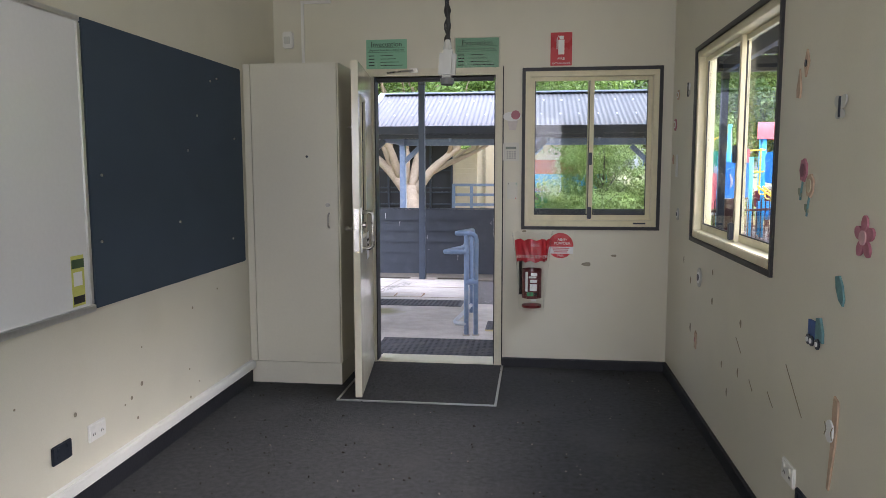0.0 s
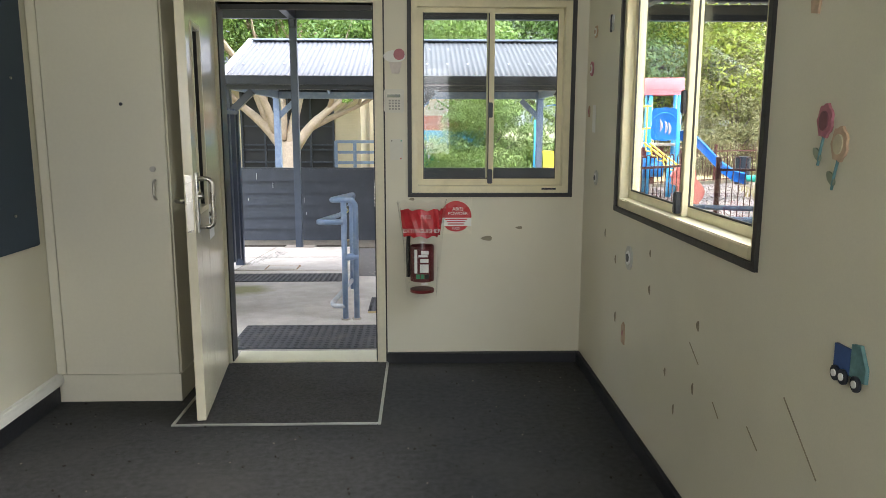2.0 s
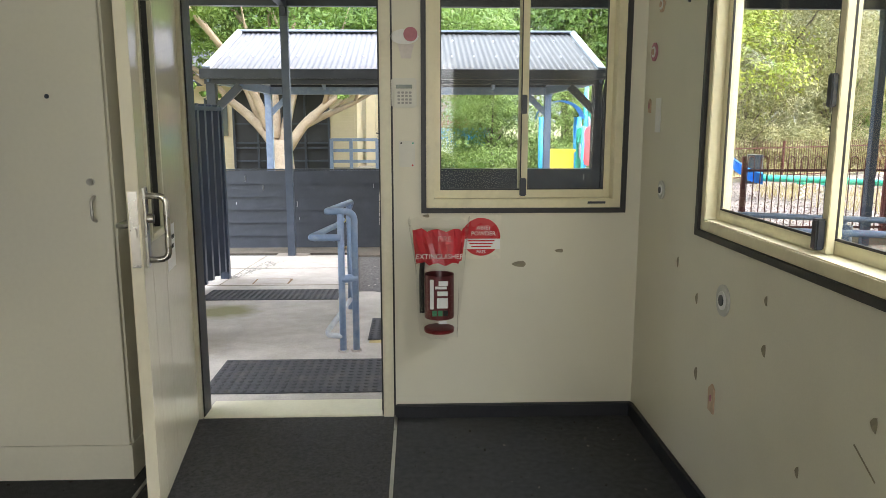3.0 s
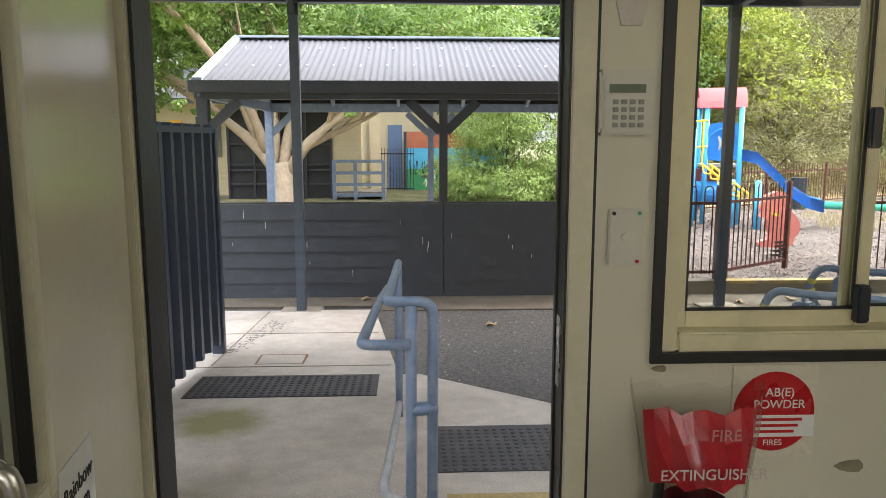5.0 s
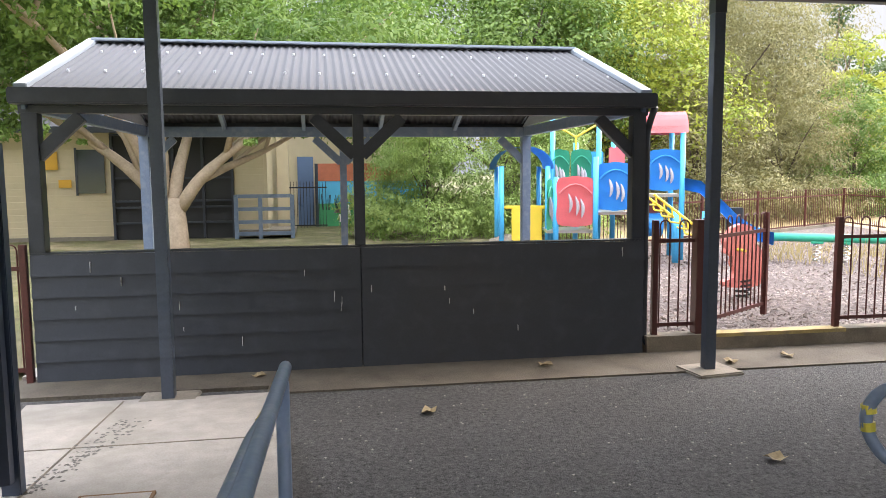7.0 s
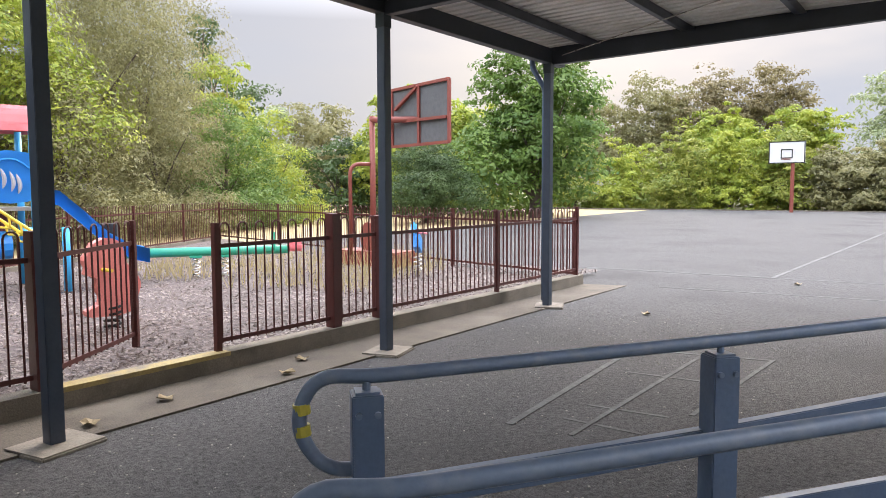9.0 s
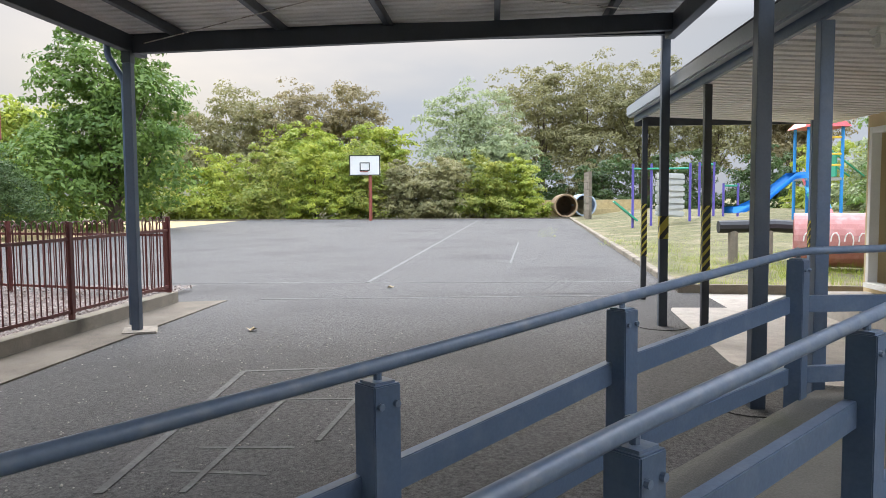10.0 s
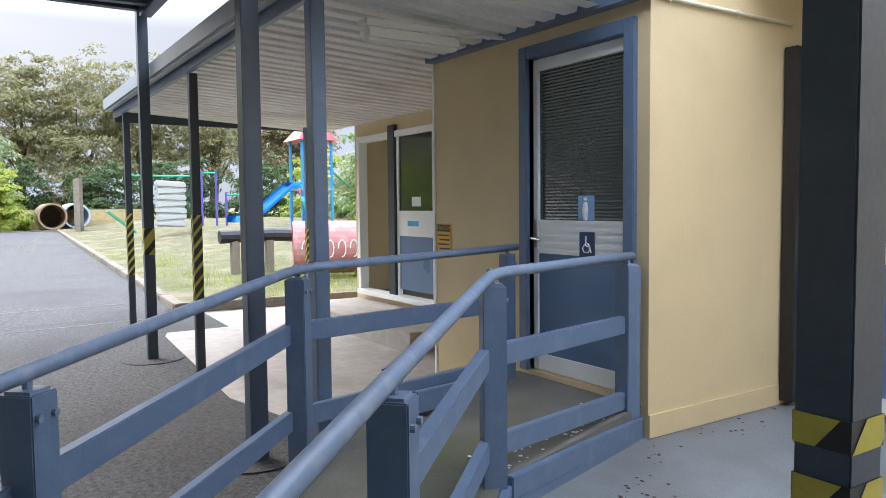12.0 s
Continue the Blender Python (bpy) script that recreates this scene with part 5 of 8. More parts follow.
def rail_post(x, y, z0, z1, turn, parent, w=0.1):
    t = part("post", boxm(pose(x, y, (z0 + z1) / 2, 0, 0, turn), w, w, z1 - z0, 0.004), BLUEPOST, parent)
    part("cap_plate", boxm(pose(x, y, z1 + 0.004, 0, 0, turn), 0.075, 0.075, 0.008), RAILBLUE, t)
    part("bracket", tube([(x, y, z1), (x + 0.0, y, z1 + 0.03), (x + 0.01, y + 0.01, z1 + 0.07)], 0.013, 8), RAILBLUE, t)
    for s in (-1, 1):
        c = Matrix.Translation((x, y, z1 - 0.06)) @ pose(0, 0, 0, 0, 0, turn)
        part("bolt", tube([c @ Vector((s * 0.03, -w / 2, 0)), c @ Vector((s * 0.03, -w / 2 - 0.012, 0))], 0.011, 8), RAILBLUE, t)
    return t


ro = tagged(new("ramp_balustrade"), "slate-blue timber ramp balustrade with tubular steel handrail", "balustrade", "ramp balustrades")
O = [(2.32, 8.1, 0.562), (3.31, 7.28, 0.603), (4.4, 6.372, 0.662), (5.67, 5.12, 0.775)]
part("handrail", tube(rounded([(2.38, 8.11, 0.25), (2.25, 8.225, 0.25), (2.18, 8.285, 0.41), (2.23, 8.24, 0.565), O[0], O[1], O[2], O[3], (6.05, 3.43, 0.8)], 0.14), 0.024, 12), RAILBLUE, ro, "worn blue tubular handrail", True)
for z in (0.46, 0.39):
    part("tape_band", tube([(2.202, 8.265, z - 0.017), (2.199, 8.268, z + 0.017)], 0.0275, 10), TAPEYELLOW, ro, "yellow tape band")
for p, z in zip(O, (-0.33, -0.28, -0.22, -0.12)):
    rail_post(p[0], p[1], z - 0.15, p[2] - 0.05, -43, ro)
rail_post(6.06, 3.5, -0.08, 0.75, 0, ro, 0.08)
for zs in ((0.15, 0.225, 0.335, 0.455, 0.43), (-0.13, -0.09, -0.03, 0.02, 0.02)):
    q = [(p[0] + 0.03, p[1] + 0.03, z) for p, z in zip(O + [(6.04, 3.46, 0)], zs)]
    for a, b in zip(q, q[1:]):
        part("mid_rail", beam(a, b, 0.045, 0.1, 0.004), BLUEPOST, ro)
ri = tagged(new("ramp_balustrade"), "slate-blue timber ramp balustrade by the toilet door", "balustrade", "ramp balustrades")
I = [(1.74, 7.52, 0.53), (2.78, 6.62, 0.597), (3.7, 5.68, 0.692), (4.69, 4.65, 0.795)]
part("handrail", tube(rounded([(1.79, 7.56, 0.21), (1.66, 7.67, 0.21), (1.59, 7.735, 0.37), (1.64, 7.68, 0.53), I[0], I[1], I[2], I[3], (5.09, 3.38, 0.79)], 0.14), 0.024, 12), RAILBLUE, ri, "worn blue tubular handrail", True)
for z in (0.42, 0.35):
    part("tape_band", tube([(1.612, 7.715, z - 0.017), (1.609, 7.718, z + 0.017)], 0.0275, 10), TAPEYELLOW, ri, "yellow tape band")
for p, z in zip(I, (-0.33, -0.28, -0.25, -0.24)):
    rail_post(p[0], p[1], z - 0.1, p[2] - 0.05, -45 if p is not I[3] else -25, ri)
rail_post(5.07, 3.43, -0.24, 0.74, 0, ri)
for zs in ((0.2, 0.28, 0.37, 0.44, 0.415), (-0.12, -0.05, 0.02, 0.05, -0.01)):
    q = [(p[0] + 0.02, p[1] + 0.02, z) for p, z in zip(I + [(5.05, 3.44, 0)], zs)]
    for a, b in zip(q, q[1:]):
        part("mid_rail", beam(a, b, 0.045, 0.095, 0.004), BLUEPOST, ri)
for z0, z1 in ((-0.13, -0.165), (-0.235, -0.245)):
    part("edge_board", beam((4.67, 4.58, z0), (5.04, 3.36, z1), 0.04, 0.1, 0.004), BLUEPOST, ri, "paint-flaked edge board")
for z0, z1 in ((-0.2, -0.21), (-0.29, -0.29)):
    part("edge_board", beam((3.6, 5.64, z0), (4.66, 4.6, z1 + 0.05), 0.04, 0.1, 0.004), BLUEPOST, ri, "paint-flaked edge board")
part("bracing_board", beam((5.6, 4.5, 0.02), (6.02, 3.7, -0.08), 0.04, 0.12, 0.004), BLUEPOST, ro, "short sloping board at the landing")

# ---- trees and bushes ----
def leaf_mesh(name, centres, normals, sizes, leaf, rng, droop=0.0, slim=0.42):
    """One mesh of many small pointed leaves at the centres, facing roughly along the normals."""
    n = len(centres)
    c = np.asarray(centres)
    f = np.asarray(normals) + rng.normal(size=(n, 3)) * 0.55
    f /= np.linalg.norm(f, axis=1)[:, None]
    u = rng.normal(size=(n, 3))
    u[:, 2] -= droop * 2
    u -= f * (u * f).sum(axis=1)[:, None]
    u /= np.linalg.norm(u, axis=1)[:, None]
    w = np.cross(u, f)
    s = np.asarray(sizes)[:, None]
    a, b = u * s, w * s * slim
    v = np.stack([c - a, c + b - a * 0.1, c + a, c - b - a * 0.1], axis=1).reshape(-1, 3)
    me = bpy.data.meshes.new(name)
    me.from_pydata(v.tolist(), [], np.arange(4 * n).reshape(-1, 4).tolist())
    me.materials.append(leaf)
    return me


def crown_points(lobes, count, rng, hollow=0.55, clump=0.14):
    """Leaf places and facings: tufts of leaves set over the skins of the lobes (x, y, z, rx, rz), fuller on top."""
    vol = np.array([l[3] ** 2 * l[4] for l in lobes]) ** 0.8
    per = 46
    tufts = max(6, count // per)
    L = np.asarray(lobes)[rng.choice(len(lobes), size=tufts, p=vol / vol.sum())]
    d = rng.normal(size=(tufts, 3))
    d[:, 2] += 0.25
    d /= np.linalg.norm(d, axis=1)[:, None]
    r = hollow + (1.0 - hollow) * rng.random((tufts, 1)) ** 0.45
    size = L[:, [3, 3, 4]]
    c = L[:, :3] + d * r * size
    tr = (0.3 + 0.25 * rng.random((tufts, 1))) * np.minimum(L[:, 3:4], L[:, 4:5] * 1.4) * (clump / 0.13) ** 0.5
    e = rng.normal(size=(tufts, per, 3))
    e /= np.linalg.norm(e, axis=2)[:, :, None]
    e[:, :, 2] = np.where(e[:, :, 2] < -0.3, -e[:, :, 2], e[:, :, 2])
    q = c[:, None, :] + e * (tr[:, None, :] * (0.55 + 0.5 * rng.random((tufts, per, 1)))) * np.array((1.0, 1.0, 0.62))
    n = e + 0.5 * d[:, None, :] + np.array((0, 0, 0.35))
    return q.reshape(-1, 3), n.reshape(-1, 3)


def tree(x, y, h, r, low, leaf, bark, label, seed, leaves=6000, size=0.2, lobes=9, trunk=0.18, name="tree", hollow=0.5, droop=0.0, clump=0.13, stems=1, category="tree", group="", zbase=None, flat=1.0):
    rng = np.random.default_rng(seed)
    z0 = gz(x) - 0.12 if zbase is None else zbase
    t = thing(name, x, y, z0, label, category, group)
    L = []
    for i in range(lobes):
        a = 2.4 * i + rng.random()
        k = (i + 0.5) / lobes
        rr = r * 0.72 * math.sqrt(rng.random()) * (1.0 - 0.35 * k)
        zz = low + (h - low) * (0.12 + 0.8 * k)
        lr = r * rng.uniform(0.4, 0.62) * (1.0 - 0.35 * k)
        L.append((rr * math.cos(a), rr * math.sin(a), zz, lr, max(0.3, (h - low) * rng.uniform(0.18, 0.28)) * flat))
    if category == "shrub":
        # skirts of foliage that reach the ground
        for i in range(7):
            a = 0.9 * i + 0.4 * rng.random()
            L.append((r * 0.68 * math.cos(a), r * 0.68 * math.sin(a), h * 0.15, r * 0.42, h * 0.2))
    if trunk:
        bm = bmesh.new()
        for s in range(stems):
            ox, oy = (0, 0) if stems == 1 else (rng.normal() * 0.25, rng.normal() * 0.25)
            topz = h * 0.72
            n = 6
            lean = rng.normal(size=2) * r * 0.12
            pts = [(ox + lean[0] * (k / n) ** 1.5, oy + lean[1] * (k / n) ** 1.5, topz * k / n) for k in range(n + 1)]
            tube(pts, [trunk * (1.25 - 1.05 * k / n) for k in range(n + 1)], 7, bm)
        part("trunk", bm, bark, t)
        for l in L[: 8]:
            zs = min(l[2] * 0.62, h * 0.6)
            mid = (l[0] * 0.45, l[1] * 0.45, (zs + l[2]) / 2 + 0.1)
            part("limb", tube([(0, 0, zs * 0.8), mid, (l[0], l[1], l[2] + l[4] * 0.4)], [trunk * 0.45, trunk * 0.3, trunk * 0.08], 5), bark, t)
    if math.hypot(x, y - 6) < 36:
        leaves, size = leaves * 2.3, size * 0.6
    pts, nrm = crown_points(L, int(leaves * 2.0), rng, hollow, clump)
    keep = pts[:, 2] > 0.02
    pts, nrm = pts[keep], nrm[keep]
    me = leaf_mesh("crown", pts, nrm, rng.uniform(0.55, 1.1, len(pts)) * size * 0.7, leaf, rng, droop, 0.3 if droop else 0.42)
    ob = new("crown", me)
    ob.parent = t
    return t


# the shade tree behind the shelter, limb by limb
st = thing("shade_tree", -3.45, 20.8, -0.32, "broad shade tree with smooth pale forked trunk", "tree")
part("trunk", tube([(0, 0, -0.1), (0.02, 0, 0.45), (0.0, 0, 0.95), (-0.02, 0, 1.2)], [0.33, 0.26, 0.24, 0.23], 14), BARK, st, smooth=True)
BOUGHS = (((-0.1, 0, 0.95), (-0.55, 0.1, 1.55), (-1.2, 0.2, 2.1), (-2.6, 0.0, 3.1), (-4.2, -0.8, 4.2), 0.23), ((0.0, 0, 1.0), (0.1, 0.2, 1.8), (0.35, 0.5, 2.7), (0.2, 1.0, 4.4), (0.0, 1.6, 6.2), 0.2),
         ((0.1, 0, 0.95), (0.55, -0.1, 1.6), (1.1, -0.2, 2.05), (2.2, -0.5, 2.8), (3.6, -1.0, 3.8), 0.2), ((0.45, -0.1, 1.5), (1.1, 0.3, 1.85), (1.8, 0.6, 2.15), (3.0, 1.2, 2.9), (4.2, 1.6, 3.6), 0.13),
         ((-0.35, 0.1, 1.35), (-0.5, -0.4, 2.2), (-0.9, -1.2, 3.1), (-1.6, -2.4, 4.2), (-2.2, -3.4, 5.0), 0.17), ((-0.2, 0, 1.25), (-0.15, 0.1, 2.2), (-0.6, 0.6, 3.4), (-1.6, 1.2, 5.0), (-2.4, 1.6, 6.4), 0.19))
for a, b, c, d, e, r0 in BOUGHS:
    part("limb", tube(rounded([a, b, c, d, e], 0.5, 3), [0.72 * r0 * (1 - 0.06 * k) for k in range(14)], 9), BARK, st, smooth=True)
    for m_, sd_ in ((b, 1), (c, -1), (d, 1)):
        g_ = Vector(m_) + (Vector(e) - Vector(m_)) * 0.35 + Vector((0.5 * sd_, 0.45 * sd_, 0.55))
        h_ = g_ + (Vector(e) - Vector(d)) * 0.6 + Vector((0.4 * sd_, -0.3, 0.5))
        part("branch", tube([m_, (Vector(m_) + g_) / 2 + Vector((0.05, 0, 0.12)), g_, h_], [0.34 * r0, 0.28 * r0, 0.2 * r0, 0.06 * r0], 6), BARK, st, smooth=True)
rng = np.random.default_rng(3)
lob = [(d[0] + s * 0.6, d[1], d[2] + 0.6, 1.7, 1.1) for *_, d, e, r0 in BOUGHS for s in (-1, 1)] + [(e[0], e[1], e[2] + 0.5, 1.9, 1.3) for *_, e, r0 in BOUGHS]
lob += [(-3.2, -1.5, 2.7, 1.2, 0.6), (-4.8, -1.8, 3.0, 1.5, 0.9), (-1.3, -2.2, 2.35, 0.7, 0.28), (-0.4, 0.5, 6.8, 2.6, 1.5), (3.4, -1.4, 3.0, 1.2, 0.55), (4.8, 0.8, 3.6, 1.6, 0.8), (1.9, -1.8, 2.4, 0.5, 0.22)]
pts, nrm = crown_points(lob, 105000, rng, 0.3, 0.07)
ob = new("crown", leaf_mesh("crown", pts, nrm, rng.uniform(0.045, 0.085, len(pts)), LEAF_ASH, rng))
ob.parent = st

G = "background trees"
# behind the shelter and playground
tree(2.3, 24.6, 3.3, 2.1, 0.1, LEAF_WILLOW, DARKBARK, "weeping light green shrub before the mural", 21, 9000, 0.15, 10, 0.07, "shrub", 0.35, 0.9, category="shrub")
tree(5.2, 24.2, 3.2, 2.0, 0.1, LEAF_WILLOW, DARKBARK, "weeping light green shrub behind the playground", 22, 7000, 0.15, 10, 0.07, "shrub", 0.35, 0.9, category="shrub")
tree(5.6, 28.6, 9.2, 4.6, 1.4, LEAF_ASH, DARKBARK, "tall leafy green tree behind the shelter", 23, 12000, 0.22, 14, 0.3, group=G)
tree(9.4, 29.2, 9.0, 4.2, 1.2, LEAF_LIGHT, DARKBARK, "tall bright green tree behind the playground", 24, 11000, 0.22, 14, 0.28, group=G)
tree(0.8, 32.0, 10.0, 5.2, 2.0, LEAF_ASH, DARKBARK, "tall leafy green tree behind the mural", 25, 11000, 0.25, 14, 0.3, group=G)
tree(-6.5, 31.5, 9.5, 5.5, 2.6, LEAF_ASH, DARKBARK, "tall green tree behind the weatherboard house", 26, 9000, 0.26, 13, 0.3, group=G)
tree(-12.0, 25.5, 8.5, 4.8, 1.6, LEAF_ASH, DARKBARK, "tall green tree beside the weatherboard house", 27, 8000, 0.24, 12, 0.3, group=G)
tree(13.6, 31.4, 9.6, 4.6, 0.9, LEAF_OLIVE, DARKBARK, "tall drooping olive-green tree", 28, 12000, 0.2, 16, 0.3, group=G, droop=0.8)
tree(17.8, 33.6, 10.0, 4.8, 0.9, LEAF_OLIVE, DARKBARK, "tall drooping olive-green tree", 29, 12000, 0.2, 16, 0.3, group=G, droop=0.8)
tree(11.4, 27.2, 4.6, 2.6, 0.2, LEAF_OLIVE, DARKBARK, "drooping olive shrub behind the bar fence", 30, 8000, 0.14, 10, 0.1, "shrub", group="background shrubs", category="shrub")
tree(15.4, 28.6, 4.2, 2.6, 0.1, LEAF_OLIVE, DARKBARK, "drooping olive shrub behind the bar fence", 31, 6000, 0.17, 10, 0.1, "shrub", droop=0.8, group="background shrubs", category="shrub")
tree(19.2, 30.2, 4.4, 2.8, 0.1, LEAF_ASH, DARKBARK, "round dark green shrub behind the bar fence", 32, 7000, 0.17, 10, 0.1, "shrub", group="background shrubs", category="shrub")
tree(23.0, 31.5, 3.2, 2.5, 0.1, LEAF_LIGHT, DARKBARK, "light green shrub beyond the dry grass", 33, 5000, 0.17, 9, 0.1, "shrub", group="background shrubs", category="shrub")
tree(27.5, 42.6, 12.0, 4.0, 3.0, LEAF_DARK, DARKBARK, "gaunt half-dead pine with sparse foliage", 34, 2600, 0.24, 9, 0.3, hollow=0.2, group=G, flat=0.6)
tree(24.4, 36.6, 7.8, 2.8, 2.6, LEAF_LIGHT, BARK, "slender sparse light green tree beyond the fence", 35, 2600, 0.2, 8, 0.14, hollow=0.3, group=G)
tree(42.8, 48.7, 7.7, 6.0, 0.6, LEAF_OLIVE, DARKBARK, "grey-olive tree in the far belt", 36, 6500, 0.32, 12, 0.3, group=G)
tree(35.5, 49.0, 7.3, 5.5, 0.6, LEAF_GREY, DARKBARK, "grey-green tree in the far belt", 37, 5500, 0.32, 12, 0.3, group=G)
tree(28.5, 50.0, 6.6, 5.5, 0.6, LEAF_OLIVE, DARKBARK, "olive tree in the far belt", 38, 5000, 0.32, 12, 0.3, group=G)
tree(29.5, 34.0, 4.0, 3.0, 0.1, LEAF_DARK, DARKBARK, "rounded dark shrub beyond the dry grass", 39, 5000, 0.2, 9, 0.1, "shrub", group="background shrubs", category="shrub")
tree(33.2, 32.4, 6.6, 3.8, 0.3, LEAF_LIGHT, DARKBARK, "bushy yellow-green tree beyond the dry grass", 40, 9000, 0.23, 13, 0.2, group=G)
tree(37.5, 30.5, 6.2, 3.4, 0.3, LEAF_LIGHT, DARKBARK, "bushy yellow-green tree beyond the dry grass", 41, 7500, 0.24, 12, 0.2, group=G)
tree(33.0, 23.9, 8.9, 3.9, 0.5, LEAF_ASH, DARKBARK, "large leafy green tree beside the asphalt court", 42, 15000, 0.23, 16, 0.28)
tree(26.2, 25.6, 3.5, 2.7, 0.15, LEAF_DARK, DARKBARK, "rounded dense dark green tree beyond the fence", 43, 9000, 0.14, 12, 0.1, flat=0.85)
# belt beyond the asphalt court
for k, (yy, hh, rr, lf, nm) in enumerate(((29.5, 4.6, 3.2, LEAF_BUSH, "mixed green shrub at the court edge"), (25.4, 4.4, 3.0, LEAF_LIGHT, "yellow-green shrub at the court edge"), (21.8, 4.9, 3.0, LEAF_BUSH, "mixed green shrub at the court edge"), (18.6, 5.2, 2.6, LEAF_LIGHT, "yellow-green shrub at the court edge"),
                                         (15.8, 4.7, 2.4, LEAF_BUSH, "bright green shrub behind the white backboard"), (12.9, 3.6, 2.6, LEAF_OLIVE, "dull olive shrub at the court edge"), (10.2, 3.7, 2.6, LEAF_OLIVE, "dull olive shrub at the court edge"), (7.6, 3.9, 2.4, LEAF_BUSH, "mixed green shrub at the court edge"), (5.3, 4.1, 2.0, LEAF_LIGHT, "bright yellow-green conifer-like shrub"))):
    tree(49.5 + 0.8 * math.sin(k * 1.7), yy, hh, rr, 0.05, lf, DARKBARK, nm, 60 + k, 6500, 0.2, 12, 0.08, "shrub", 0.4, group="shrubs at the court edge", category="shrub")
for k, (xx, yy, hh, rr, lf, nm, lo) in enumerate(((60, 33, 8.7, 5.4, LEAF_OLIVE, "tall olive she-oak growing in the far belt", 1.5), (60.5, 27.8, 10.1, 5.4, LEAF_OLIVE, "tall olive she-oak growing in the far belt", 1.5), (62, 23.2, 9.9, 5.2, LEAF_BROWN, "tall brown-olive she-oak in the far belt", 1.5), (62, 18.8, 10.4, 4.8, LEAF_BROWN, "tall brown-olive she-oak in the far belt", 1.8),
                                                 (57, 16.0, 6.6, 3.6, LEAF_LIGHT, "yellow-green tree behind the shrubs", 0.5), (57, 21.5, 6.8, 3.8, LEAF_LIGHT, "yellow-green tree behind the shrubs", 0.5), (61, 9.2, 9.6, 5.2, LEAF_GREY, "broad silvery grey-green tree beyond the court", 0.8), (57, 6.0, 5.6, 3.6, LEAF_GREY, "silvery grey-green shrub beyond the court", 0.4),
                                                 (70, 2.6, 12.8, 5.6, LEAF_OLIVE, "tall thin-crowned she-oak with many bare stems", 3.6), (70.5, -1.8, 13.1, 5.6, LEAF_OLIVE, "tall thin-crowned she-oak with many bare stems", 3.6), (69, -6.6, 12.8, 5.6, LEAF_OLIVE, "tall thin-crowned she-oak with many bare stems", 3.5), (66, -11.5, 11.4, 5.6, LEAF_OLIVE, "tall thin-crowned she-oak with many bare stems", 3.4), (62, -17.0, 10.5, 4.6, LEAF_BROWN, "tall thin-crowned she-oak with many bare stems", 3.5))):
    tree(xx, yy, hh, rr, lo, lf, DARKBARK, nm, 80 + k, 8000, 0.26, 18, 0.22, hollow=0.3, group=G, stems=3 if lo > 3.2 else 1, clump=0.1)
for k, (xx, yy, hh, rr, lf) in enumerate(((65, 3.5, 4.6, 3.2, LEAF_DARK), (66, -0.5, 4.4, 3.2, LEAF_OLIVE), (64, 7.0, 4.0, 3.0, LEAF_DARK), (58, -1.5, 4.2, 3.0, LEAF_DARK), (57, -6.5, 4.6, 3.2, LEAF_DARK), (54, -11.5, 4.6, 3.2, LEAF_DARK), (47, -13.5, 4.6, 3.0, LEAF_LIGHT), (41, -13.5, 5.2, 3.0, LEAF_GREY), (36, -13.0, 6.4, 3.2, LEAF_ASH), (31, -12.5, 7.4, 3.4, LEAF_LIGHT), (26, -13, 7.0, 3.4, LEAF_ASH), (45, 38, 4.0, 4.0, LEAF_BUSH), (40, 37, 4.4, 4.0, LEAF_BUSH))):
    tree(xx, yy, hh, rr, 0.05, lf, DARKBARK, "dense green shrub in the belt round the grounds", 110 + k, 5500, 0.22, 11, 0.08, "shrub", 0.4, group="belt shrubs", category="shrub")


def tuft(x, y, h, n, spread, seed, material, label, z=None):
    rng = np.random.default_rng(seed)
    c, s = [], []
    bm = bmesh.new()
    for i in range(n):
        a, r = rng.random() * 6.28, spread * math.sqrt(rng.random())
        bx, by = r * math.cos(a), r * math.sin(a)
        hh = h * rng.uniform(0.5, 1.0)
        ox, oy = rng.normal() * hh * 0.25, rng.normal() * hh * 0.25
        w = 0.006 + 0.004 * rng.random()
        v = [bm.verts.new(p) for p in ((bx - w, by, 0), (bx + w, by, 0), (bx + ox, by + oy, hh))]
        bm.faces.new(v)
    t = part("grass_tuft", bm, material)
    t.location = (x, y, gz(x) if z is None else z)
    return tagged(t, label, "grass", "grass tufts", "stuff")


rng0 = random.Random(8)
for k in range(22):
    tuft(rng0.uniform(7.6, 11.4), rng0.uniform(13.8, 19), rng0.uniform(0.35, 0.8), 45, 0.55, 200 + k, STRAWLEAF, "clump of tall straw-dry grass in the mulch")
for k in range(70):
    tuft(12.6 + 11 * rng0.random() ** 1.5, rng0.uniform(0.5, 3.6), rng0.uniform(0.12, 0.35), 60, 0.35, 240 + k, LEAF_LIGHT, "clump of weedy green grass on the bank")
tuft(-2.55, 11.9, 0.22, 40, 0.12, 300, LEAF_LIGHT, "weed growing at the shelter wall", -0.32)
tuft(27.0, 5.1, 0.5, 60, 0.35, 301, LEAF_LIGHT, "green weed growing through the asphalt")

